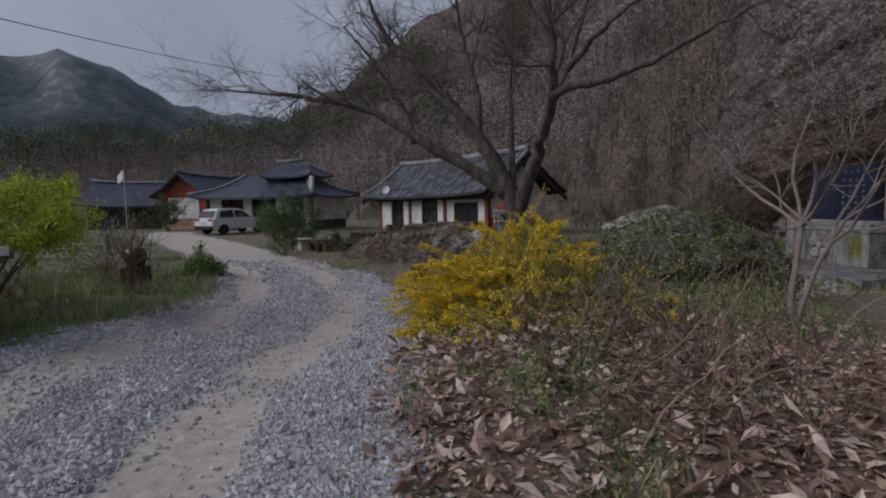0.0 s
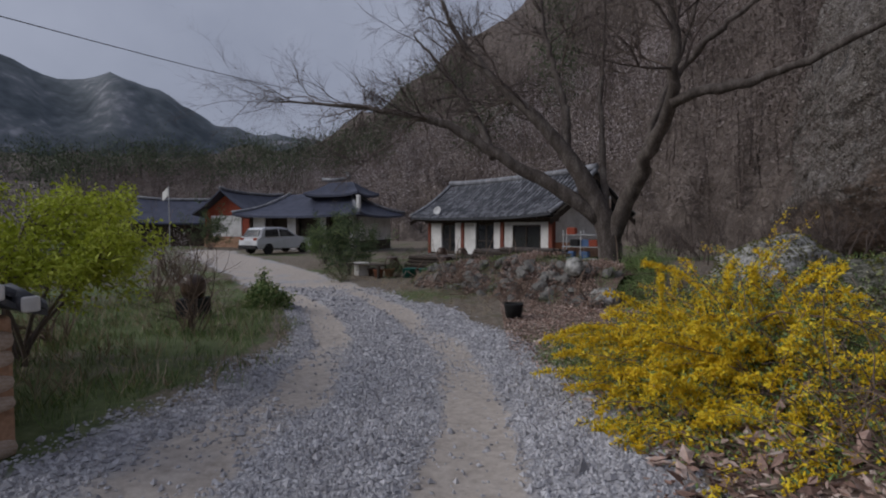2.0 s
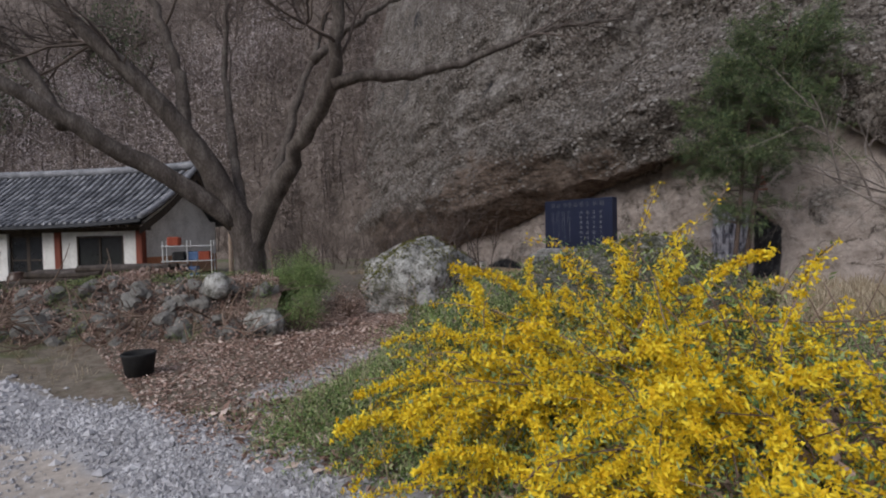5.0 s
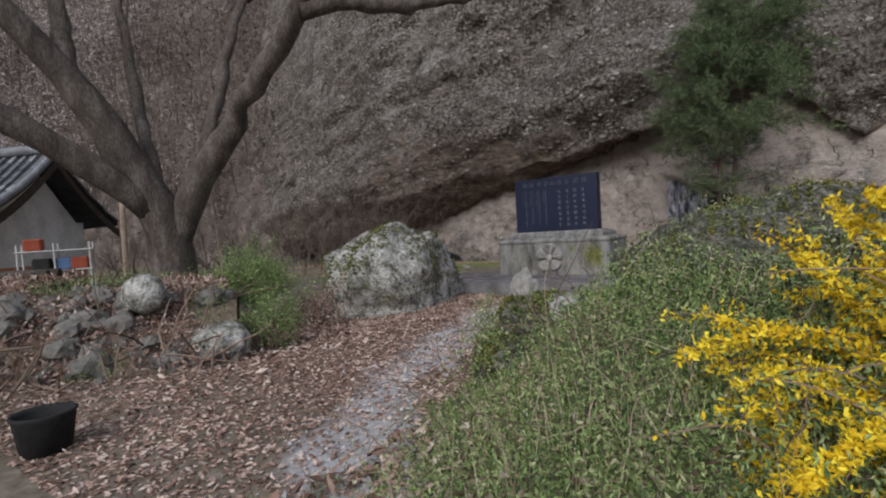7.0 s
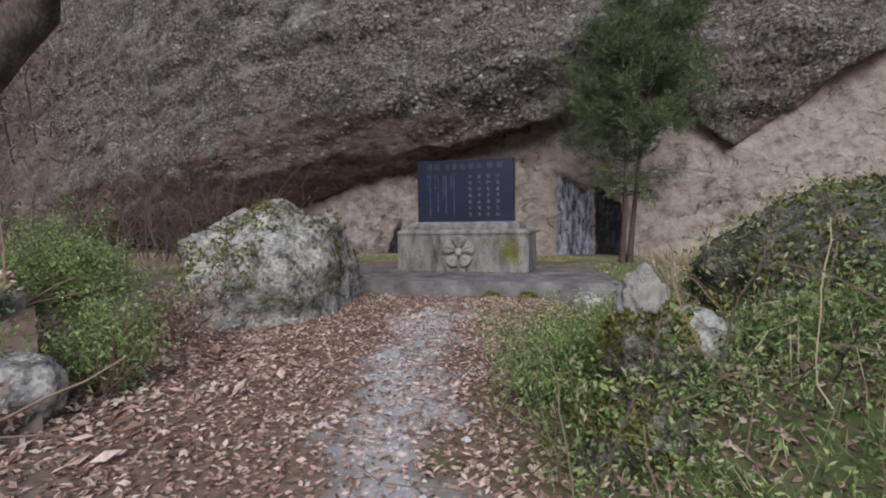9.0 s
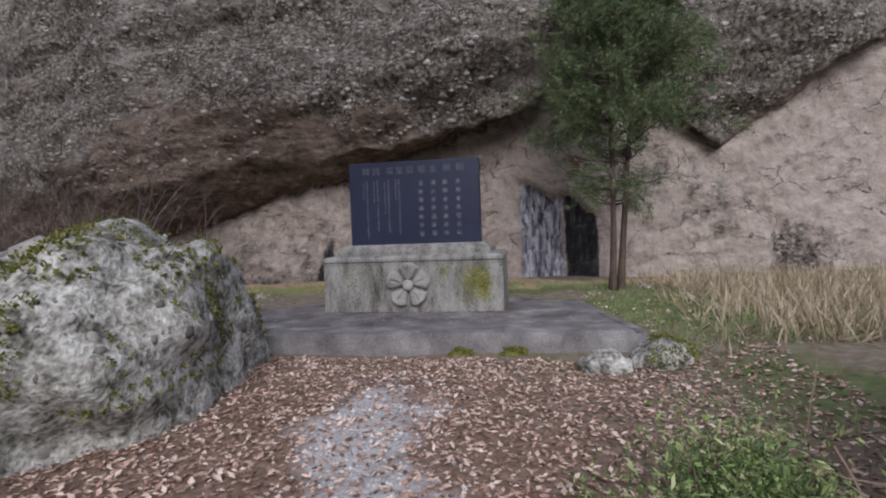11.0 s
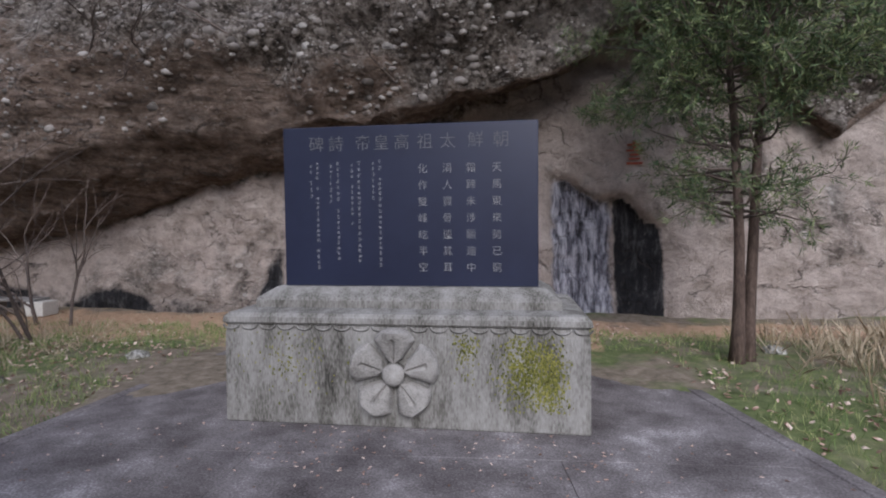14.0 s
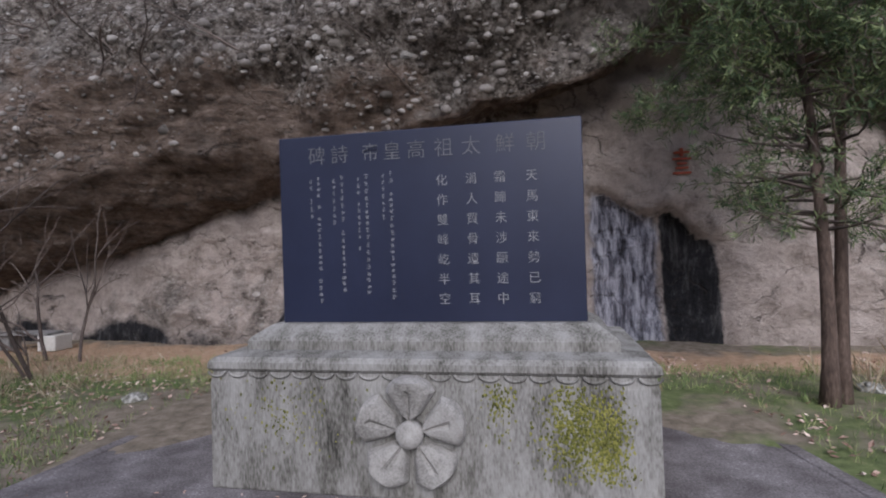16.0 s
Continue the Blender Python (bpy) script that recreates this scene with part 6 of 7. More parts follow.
def build_forest():
    def clumps(n, az0, az1, k0, k1, height, width, per, leaf, keep=lambda a, k: True):
        sh, tr = Shape(), Shape()
        for _ in range(n):
            az, k = rng.uniform(az0, az1), rng.uniform(k0, k1)
            if not keep(az, k):
                continue
            p = hill_point(np.array(az), np.array(k))
            h = height * rng.uniform(0.6, 1.3)
            tr.tube(np.array([p, p + (rng.normal(0, 0.2), rng.normal(0, 0.2), h * 0.5), p + (rng.normal(0, 0.5), rng.normal(0, 0.5), h)]), (0.06, 0.045, 0.02), 3, cap=False)
            q = rng.normal(0, 1, (per, 3)) * (width * 0.42, width * 0.42, h * 0.2) + p + (0, 0, h * 0.62)
            leaves_at(sh, q, leaf, 0.5, 0.3)
        return sh, tr

    woods = lambda az, k: 38 < az < 132  # noqa: E731
    sh, tr = clumps(1600, 30, 135, 0.02, 1.0, 6, 5, 110, 0.42, woods)
    stuff(sh, "bare_woods", M_FORESTBROWN, "bare brown woods on the hillside", "woods")
    stuff(tr, "woods_trunks", M_TWIG, "thin trunks of the hillside woods", "woods")
    sh, tr = clumps(620, 80, 150, 0.25, 1.0, 8, 4, 110, 0.75, lambda az, k: vnoise(az * 0.22, k * 4, 5) + (0.7 if az > 97 and k > 0.4 else 0) > 0.25)
    stuff(sh, "pine_woods", M_FORESTGREEN, "dark green pine woods along the ridge", "woods")
    stuff(tr, "pine_trunks", M_TWIG, "trunks of the pine woods", "woods")
    sh, tr = clumps(130, 66, 118, 0.03, 0.5, 6.5, 4.2, 260, 0.3)
    stuff(sh, "blossom_trees", M_BLOSSOM, "pale blossoming wild cherry trees among the woods", "woods")
    # brush and thin bare trees along the foot of the cliff
    br = Shape()
    for _ in range(150):
        x = rng.uniform(-24, -5)
        y = rng.uniform(-1.5, 3.2) - 0.25 * (x + 5) * 0
        grow(br, (x, y, float(land(x, y))), (rng.normal(0, 0.3), rng.normal(-0.1, 0.3), 1), rng.uniform(0.8, 2.6), rng.uniform(0.012, 0.035), 2, 0.15, 0.03, 4, None, 5, 0.6, 0.8)
    for _ in range(60):
        x = rng.uniform(-14, 0.5)
        z = lip_height(x) + rng.uniform(0.3, 6)
        grow(br, (x, float(upper_y(x, z)), z), (rng.normal(0, 0.4), -0.6, rng.uniform(-0.4, 1)), rng.uniform(0.6, 1.8), 0.016, 2, 0.2, 0.02, 4, None, 4, 0.6, 0.8)
    stuff(br, "brushwood", M_TWIG, "leafless brushwood along the foot of the cliff", "brush", True)


build_forest()


# ---- clay wall, concrete pad ----
def build_clay_wall():
    ax, ay, bx, by = 8.48, -13.76, 7.5, -15.85
    length = math.hypot(bx - ax, by - ay)
    u = Vector((bx - ax, by - ay)).normalized()
    ob = thing("clay_wall", frame_at(ax, ay, 0.25, u), "low clay and fieldstone wall capped with grey tiles", "wall")
    part("core", block(0, length, -0.23, 0.23, -0.4, 0.88, 0.03, 2), M_CLAY, ob)
    kinds = []
    for k in range(6):
        v, f = rock((1, 1, 1), 90 + k, 2, 0.12, 0.9)
        kinds.append(Shape().add(v, f).mesh("wall_stone", M_WALLSTONE, True))

    def stone(x, y, z, sx, sy, sz, k):
        o = new("wall_stone", kinds[k % 6])
        o.parent = ob
        o.matrix_parent_inverse = Matrix()
        o.matrix_basis = pose(x, y, z, 0, 0, rng.uniform(-6, 6)) @ Matrix.Diagonal((sx, sy, sz, 1))

    n = 0
    for row in range(7):
        z = 0.0 + row * 0.125
        y = -0.24
        while y < 0.2:
            w = rng.uniform(0.07, 0.13)
            if rng.random() < 0.85:
                stone(0.0, min(y + w, 0.2), z + rng.normal(0, 0.012), 0.045, w * 0.92, rng.uniform(0.04, 0.062), n)
                n += 1
            y += 2 * w + 0.02
        for side in (-0.23, 0.23):
            x = rng.uniform(0, 0.15)
            while x < length:
                w = rng.uniform(0.08, 0.16)
                if rng.random() < 0.7:
                    stone(x + w, side, z + rng.normal(0, 0.012), w * 0.9, 0.035, rng.uniform(0.035, 0.055), n)
                    n += 1
                x += 2 * w + 0.05
    cap = new("tile_cap")
    cap.parent = ob
    cap["label"] = "grey curved tile cap"
    for s in (-1, 1):
        sh = Shape()
        k = np.linspace(0, 1, 4)
        rows = np.array([[(x, s * (0.36 - 0.3 * q), 0.90 + 0.17 * q - 0.03 * np.sin(np.pi * q)) for x in (-0.1, length + 0.05)] for q in k])
        low = rows - np.array((0, 0, 0.035))
        sh.grid(rows if s < 0 else rows[::-1]).grid(low[::-1] if s < 0 else low)
        sh.grid(np.stack([low[0], rows[0]])).grid(np.stack([low[:, 0], rows[:, 0]])).grid(np.stack([low[:, 1], rows[:, 1]]))
        sh.put("under_tile", M_WALLTILE, cap)
        x = 0.0
        while x < length + 0.05:
            t = np.linspace(0, np.pi, 7)
            ring = lambda q, r: np.stack([x + r * np.cos(t), np.full(7, s * (0.38 - 0.33 * q)), 0.895 + 0.18 * q + r * np.sin(t)], -1)  # noqa: E731
            v = np.concatenate([ring(0, 0.062), ring(0.5, 0.06), ring(1, 0.055)])
            sh = Shape().add(v, [(i, i + 1, i + 8, i + 7) for i in range(6)] + [(i + 7, i + 8, i + 15, i + 14) for i in range(6)])
            sh.add(v[:7], [tuple(range(7))])
            sh.put("cover_tile", M_WALLTILE, cap, smooth=False)
            x += 0.2
    sh = Shape()
    xs = np.linspace(-0.06, length + 0.05, 12)
    sh.tube(np.stack([xs, 0 * xs, np.full(12, 1.10)], -1), 0.085, 10)
    sh.put("ridge_tile", M_WALLTILE, cap, smooth=True)
    # the upright end tile and its mortar collar
    t = np.linspace(0, np.pi, 13)
    prof = np.stack([0.13 * np.cos(t), 0.115 * np.sin(t) + 0.06], -1)
    prof = np.concatenate([[(0.13, -0.02)], prof, [(-0.13, -0.02)]])
    a = np.stack([np.full(15, -0.13), prof[:, 0], 1.17 + prof[:, 1]], -1)
    b = a + np.array((0.07, 0, 0))
    sh = Shape().add(np.concatenate([a, b]), [(i, i + 1, i + 16, i + 15) for i in range(14)])
    sh.add(a, [tuple(range(15))[::-1]]).add(b, [tuple(range(15))])
    sh.put("end_tile", M_RUBBER, cap, "dark half-round end tile")
    part("mortar_collar", block(-0.11, 0.1, -0.14, 0.14, 1.08, 1.17, 0.03, 2), M_PLASTER, cap, "pale mortar collar")
    for y, zz in ((-0.26, 0.95), (-0.1, 1.03), (0.06, 1.03), (0.22, 0.95)):
        sh = Shape().tube(np.array([(-0.14, y, zz), (0.14, y, zz + 0.05)]), 0.055, 9)
        sh.put("end_cover_tile", M_WALLTILE, cap, smooth=True)
        part("mortar_plug", block(-0.165, -0.13, y - 0.045, y + 0.045, zz - 0.045, zz + 0.045, 0.015, 2), M_PLASTER, cap)


build_clay_wall()


def build_pad():
    pts = [(8.55, -14.2), (9.8, -13.0), (10.8, -13.2), (12.2, -15.0), (11, -17), (8.9, -15.6)]
    bm = bmesh.new()
    lo = [bm.verts.new((x, y, 0.1)) for x, y in pts]
    hi = [bm.verts.new((x, y, 0.345)) for x, y in pts]
    bm.faces.new(lo)
    bm.faces.new(hi)
    for i in range(6):
        bm.faces.new((lo[i], lo[(i + 1) % 6], hi[(i + 1) % 6], hi[i]))
    bmesh.ops.recalc_face_normals(bm, faces=bm.faces[:])
    bmesh.ops.bevel(bm, geom=bm.edges[:], offset=0.015, segments=2, affect="EDGES")
    me = bpy.data.meshes.new("concrete_pad")
    bm.to_mesh(me)
    bm.free()
    me.materials.append(M_PADCONC)
    tagged(new("concrete_pad", me), "pale pinkish concrete pad at the roadside", "paving")


M_PADCONC = material("pinkish_concrete", [(0.3, (0.34, 0.27, 0.235)), (0.6, (0.46, 0.38, 0.335)), (0.8, (0.54, 0.46, 0.42))], 2, fine=60, bump=0.2)
build_pad()


# ---- houses beyond ----
def hip_roof(sh, x0, x1, y0, y1, z, ridge_z, inset, n=14, sag=0.25):
    """A sagging hipped roof over a rectangle."""
    my = (y0 + y1) / 2
    k = np.linspace(0, 1, 7)
    dip = -sag * np.sin(np.pi * k)
    for a, b, ra, rb in (((x0, y0), (x1, y0), (x0 + inset, my), (x1 - inset, my)), ((x1, y1), (x0, y1), (x1 - inset, my), (x0 + inset, my)), ((x1, y0), (x1, y1), (x1 - inset, my), (x1 - inset, my)), ((x0, y1), (x0, y0), (x0 + inset, my), (x0 + inset, my))):
        u = np.linspace(0, 1, n)
        rows = []
        for q, d in zip(k, dip):
            p = np.array(a) * (1 - q) + np.array(ra) * q
            r = np.array(b) * (1 - q) + np.array(rb) * q
            line = p + (r - p) * u[:, None]
            rows.append(np.concatenate([line, (z + (ridge_z - z) * q + d + 0.22 * (1 - q) * np.abs(2 * u - 1) ** 3)[:, None]], -1))
        sh.grid(np.array(rows))
        edge = np.array(rows[0])
        sh.grid(np.stack([edge - np.array((0, 0, 0.16)), edge]))


def build_blue_house():
    u = Vector((0.29, 0.957)).normalized()
    ob = thing("blue_roofed_house", frame_at(-21.8, -19.2, 0.0, u), "long low house with a blue-grey hipped tile roof", "house")
    # x runs along the front to the north, y to the back (west); the near corner is at x = 0
    L, D = -10.2, 6.0
    sh = Shape()
    hip_roof(sh, L, 0.4, -0.6, D, 2.45, 4.15, 2.6)
    roof = sh.put("roof", M_BLUETILE, ob, "blue-grey tiled hipped roof", smooth=False)
    up = Shape()
    hip_roof(up, L + 4.8, -0.9, 1.3, D - 1.6, 3.95, 4.95, 1.2, 10, 0.12)
    up.put("upper_roof", M_BLUETILE, roof)
    for a, b in (((0.4, -0.6, 2.75), (-2.2, 2.7, 4.2)), ((L, -0.6, 2.75), (L + 2.6, 2.7, 4.2)), ((0.4, D, 2.75), (-2.2, 2.7, 4.2))):
        p = np.array([np.array(a) * (1 - q) + np.array(b) * q - np.array((0, 0, 0.28 * np.sin(np.pi * q))) for q in np.linspace(0, 1, 8)])
        Shape().tube(p, 0.13, 7).put("hip_ridge", M_TILE, roof, smooth=True)
    Shape().tube(np.array([(L + 6.0, 2.0, 5.1), (-3.4, 2.0, 5.05), (-2.0, 2.0, 5.12)]), 0.13, 7).put("ridge_cap", M_TILE, roof, smooth=True)
    part("finial", block(-2.2, -1.9, 1.9, 2.1, 5.1, 5.55, 0.04, 1), M_TILE, roof)
    part("end_ornament", block(0.1, 0.35, -0.55, -0.3, 2.9, 3.75, 0.06, 2), M_PLASTER, roof, "white mortar ridge-end")
    for x0, x1, mat in ((-1.1, -0.5, M_PLASTER), (-3.4, -2.8, M_PLASTER), (-6.2, -5.4, M_PLASTER), (-9.4, -8.2, M_PLASTER)):
        part("wall_panel", block(x0, x1, 0.5, 0.62, 0.1, 2.4, 0.01, 1), mat, ob)
    # the dark timber colour also carries the shade below the eave
    part("wall", block(L + 0.8, -0.5, 0.75, 0.85, 0.0, 2.4, 0.01, 1), M_DARKWOOD, ob, "dark timber wall with the eave's shade in its colour")
    part("side_wall", block(-0.62, -0.5, 0.7, D - 0.6, 0.75, 2.4, 0.01, 1), M_PLASTER, ob)
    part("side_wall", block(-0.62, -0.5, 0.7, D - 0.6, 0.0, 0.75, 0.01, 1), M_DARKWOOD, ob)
    part("rear_wall", block(L + 0.8, -0.5, D - 0.7, D - 0.6, 0.0, 2.4, 0.01, 1), M_PLASTER, ob)
    for x in (-0.55, -2.75, -5.3, -7.6, -9.4):
        part("post", block(x - 0.12, x + 0.12, 0.4, 0.64, -0.2, 2.4, 0.02, 1), M_DARKWOOD if x < -1 else M_CONCRETE, ob)
    part("plinth", block(L + 0.5, -0.2, 0.2, D - 0.3, -0.5, 0.05, 0.03, 1), M_CONCRETE, ob)


build_blue_house()


def build_gable_house(name, x, y, yaw, w, length, eave, ridge, wall_mat, label):
    ob = thing(name, pose(x, y, 0, 0, 0, yaw), label, "house")
    sh = Shape()
    sh.add([(-w / 2, 0, 0), (w / 2, 0, 0), (w / 2, 0, eave), (0, 0, ridge), (-w / 2, 0, eave), (-w / 2, length, 0), (w / 2, length, 0), (w / 2, length, eave), (0, length, ridge), (-w / 2, length, eave)],
           [(0, 1, 2, 3, 4), (9, 8, 7, 6, 5)], [(1, 6, 7, 2), (5, 0, 4, 9)])
    sh.put("wall", wall_mat, ob)
    part("plaster_panel", block(-w * 0.34, w * 0.34, -0.05, 0.02, 0.9, eave - 0.25, 0.01, 1), M_PLASTER, ob)
    part("stone_course", block(-w / 2 - 0.05, w / 2 + 0.05, -0.09, 0.02, 0.0, 0.85, 0.02, 1), M_CLAY, ob)
    for s in (-1, 1):
        k = np.linspace(0, 1, 8)
        px, pz = s * (w / 2 + 0.7) * (1 - k), eave - 0.35 + (ridge + 0.2 - eave + 0.35) * k - 0.15 * np.sin(np.pi * k)
        ys = np.linspace(-0.7, length + 0.5, 24)
        lift = 0.3 * np.abs(2 * (ys - ys[0]) / (ys[-1] - ys[0]) - 1) ** 3
        rows = np.array([[(a, q, b + f * (1 - 0.3 * i / 7)) for q, f in zip(ys, lift)] for i, (a, b) in enumerate(zip(px, pz))])
        sh = Shape().grid(rows).grid(rows[::-1] - np.array((0, 0, 0.14))).grid(np.stack([rows[:, 0], rows[:, 0] - np.array((0, 0, 0.14))])).grid(np.stack([rows[0], rows[0] - np.array((0, 0, 0.14))]))
        sh.put("roof", M_BLUETILE, ob)
    ys = np.linspace(-0.75, length + 0.55, 12)
    lift = 0.25 * np.abs(2 * (ys - ys[0]) / (ys[-1] - ys[0]) - 1) ** 3
    Shape().tube(np.stack([0 * ys, ys, ridge + 0.28 + lift], -1), 0.14, 7).put("ridge_cap", M_TILE, ob, smooth=True)


build_gable_house("red_gabled_house", -29.6, -32.4, 78, 4.4, 7.5, 2.9, 4.4, M_REDBRICK, "small red-gabled house with a dark tiled roof")
build_gable_house("dark_roofed_house", -34.0, -42.5, 10, 5.5, 9, 2.4, 4.0, M_DARKWOOD, "far low house with a dark tiled roof")
build_gable_house("pale_barn", -27.0, -60.0, 30, 4.0, 5, 4.6, 6.2, M_PLASTER, "pale farm building behind blossoming trees")


def build_flag():
    ob = thing("flagpole", pose(-30.5, -38.0, 0), "thin white flagpole with a small white flag", "flagpole")
    Shape().tube([(0, 0, 0), (0, 0, 5.2)], 0.04, 6).put("pole", M_WHITEMETAL, ob)
    u, v = np.meshgrid(np.linspace(0, 1, 9), np.linspace(0, 1, 6))
    Shape().grid(np.stack([-0.5 * u, -0.9 * u, 5.1 - 0.75 * v - 0.35 * u + 0.06 * np.sin(6 * u)], -1)).put("flag", M_PLASTER, ob, smooth=True)


build_flag()


def build_car():
    ob = thing("parked_suv", pose(-20.4, -24.2, 0.02, 0, 0, 152), "silver grey sport utility car parked on the drive", "car")
    prof = [(-2.15, 0.35), (-2.2, 0.6), (-2.12, 0.95), (-1.95, 1.05), (-1.7, 1.5), (-1.45, 1.62), (-0.3, 1.66), (0.25, 1.58), (0.95, 1.08), (1.85, 0.98), (2.15, 0.85), (2.2, 0.5), (2.12, 0.3)]
    bm = bmesh.new()
    sides = []
    for y, s in ((-0.9, 1), (0.9, 1)):
        sides.append([bm.verts.new((x, y * (1 if z < 1.02 else 1 - 0.22 * (z - 1.0) / 0.6), z)) for x, z in prof])
    n = len(prof)
    for i in range(n):
        j = (i + 1) % n
        bm.faces.new((sides[0][i], sides[0][j], sides[1][j], sides[1][i]))
    bm.faces.new(sides[0][::-1])
    bm.faces.new(sides[1])
    bmesh.ops.recalc_face_normals(bm, faces=bm.faces[:])
    bmesh.ops.bevel(bm, geom=bm.edges[:], offset=0.05, segments=3, affect="EDGES")
    part("body", bm, M_CARPAINT, ob)
    for s in (-1, 1):
        for pts in (((-1.6, 1.08), (-1.45, 1.48), (-0.55, 1.54), (-0.55, 1.08)), ((-0.45, 1.08), (-0.45, 1.54), (0.2, 1.48), (0.75, 1.08))):
            v = [(x, s * (0.905 - 0.2 * (z - 1.0) / 0.6), z) for x, z in pts] + [(x, s * (0.885 - 0.2 * (z - 1.0) / 0.6), z) for x, z in pts]
            Shape().add(v, [(0, 1, 2, 3), (7, 6, 5, 4), (0, 4, 5, 1), (1, 5, 6, 2), (2, 6, 7, 3), (3, 7, 4, 0)]).put("side_window", M_GLASS, ob)
        part("tail_light", block(-2.17, -2.05, s * 0.62 - 0.15, s * 0.62 + 0.15, 0.85, 1.0, 0.02, 1), M_REDBRICK, ob)
        part("headlight", block(2.02, 2.16, s * 0.62 - 0.18, s * 0.62 + 0.18, 0.72, 0.86, 0.02, 1), M_GLASS, ob)
    v = [(-1.98, y, 1.07) for y in (-0.72, 0.72)] + [(-1.74, y, 1.48) for y in (0.62, -0.62)]
    w = [(x - 0.03, y, z + 0.01) for x, y, z in v]
    Shape().add(v + w, [(4, 5, 6, 7), (3, 2, 1, 0), (0, 1, 5, 4), (1, 2, 6, 5), (2, 3, 7, 6), (3, 0, 4, 7)]).put("rear_window", M_GLASS, ob)
    part("bumper", block(-2.26, -2.05, -0.85, 0.85, 0.32, 0.55, 0.05, 2), M_RUBBER, ob)
    part("number_plate", block(-2.23, -2.19, -0.25, 0.25, 0.68, 0.8, 0.005, 1), M_WHITEMETAL, ob)
    for x in (-1.35, 1.35):
        for y in (-0.82, 0.82):
            w = new("wheel")
            w.parent = ob
            w.matrix_basis = pose(x, y, 0.33, 90, 0, 0)
            Shape().lathe([(0.22, -0.1), (0.33, -0.1), (0.345, -0.04), (0.345, 0.04), (0.33, 0.1), (0.22, 0.1)], 20).put("tyre", M_RUBBER, w, smooth=False)
            Shape().lathe([(0.0, -0.085), (0.22, -0.08), (0.225, 0.08), (0.0, 0.085)], 12).put("rim", M_WHITEMETAL, w)


build_car()


# ---- things in front of the house ----
def at_ground(x, y, turn=0, up=0.0):
    return pose(x, y, float(land(x, y)) + up, 0, 0, turn)


def vessel(name, profile, mat, m, label, category, group="", sides=20, handle=False):
    ob = thing(name, m, label, category, group)
    Shape().lathe(profile, sides).put("body", mat, ob, smooth=True)
    if handle:
        t = np.linspace(0, np.pi, 9)
        top = max(z for _, z in profile)
        Shape().tube(np.stack([0.07 * np.cos(t), 0 * t, top + 0.06 * np.sin(t)], -1), 0.012, 5).put("handle", mat, ob)
    return ob


TUB = [(0.0, 0.0), (0.2, 0.0), (0.25, 0.28), (0.27, 0.3), (0.25, 0.31), (0.22, 0.28), (0.18, 0.06), (0.0, 0.05)]
BUCKET = [(0.0, 0.0), (0.16, 0.0), (0.2, 0.27), (0.215, 0.3), (0.2, 0.31), (0.18, 0.28), (0.14, 0.05), (0.0, 0.04)]
JUG = [(0.0, 0.0), (0.12, 0.0), (0.13, 0.03), (0.13, 0.3), (0.1, 0.36), (0.045, 0.39), (0.045, 0.43), (0.0, 0.435)]
JAR = [(0.0, 0.0), (0.17, 0.0), (0.26, 0.16), (0.29, 0.3), (0.26, 0.45), (0.19, 0.54), (0.21, 0.58), (0.17, 0.6), (0.0, 0.62)]
POT = [(0.0, 0.0), (0.12, 0.0), (0.17, 0.24), (0.19, 0.25), (0.19, 0.29), (0.16, 0.29), (0.14, 0.22), (0.0, 0.2)]
vessel("black_bucket", BUCKET, M_RUBBER, at_ground(0.27, -10.36), "round black plastic bucket on the gravel edge", "bucket")
for x, y in ((-5.9, -13.5), (-6.0, -12.95)):
    vessel("green_tub", TUB, M_GREENPLASTIC, at_ground(x, y), "dark green plastic tub outside the house", "tub", "green tubs")
for x, y in ((-5.75, -12.15), (-5.7, -11.85), (-5.9, -11.4), (-6.2, -12.4)):
    vessel("white_jug", JUG, M_WHITEPLASTIC, at_ground(x, y), "white plastic jug standing on the ground", "jug", "plastic jugs", 14, True)
for x, y in ((-6.0, -14.2), (-6.1, -14.6), (-6.6, -13.6), (-6.9, -12.6), (-6.3, -11.6), (-6.5, -14.9)):
    vessel("flower_pot", POT, M_TERRACOTTA if x > -6.4 else M_EARTHEN, at_ground(x, y), "empty clay flower pot", "pot", "flower pots", 14)
for x, y in ((-11.6, -9.6), (-12.3, -10.3), (-13.1, -10.6), (-13.6, -11.3), (-14.6, -12.1), (-10.8, -9.2), (-15.5, -13.2), (-6.3, -10.4), (-6.9, -10.8), (-7.3, -12.4), (-6.2, -9.4), (-7.6, -14.4)):
    vessel("storage_jar", JAR, M_EARTHEN, at_ground(x, y), "brown glazed earthenware storage jar", "jar", "storage jars", 18)


def build_bin():
    ob = thing("white_crate", at_ground(-6.6, -15.3, 30), "white plastic crate standing open", "crate")
    for a in ((-0.25, 0.25, -0.2, -0.18), (-0.25, 0.25, 0.18, 0.2), (-0.25, -0.23, -0.18, 0.18), (0.23, 0.25, -0.18, 0.18)):
        part("side", block(*a, 0.0, 0.42, 0.006, 1), M_WHITEPLASTIC, ob)
    part("rim", block(-0.28, 0.28, -0.23, 0.23, 0.42, 0.46, 0.012, 1), M_WHITEPLASTIC, ob)


build_bin()


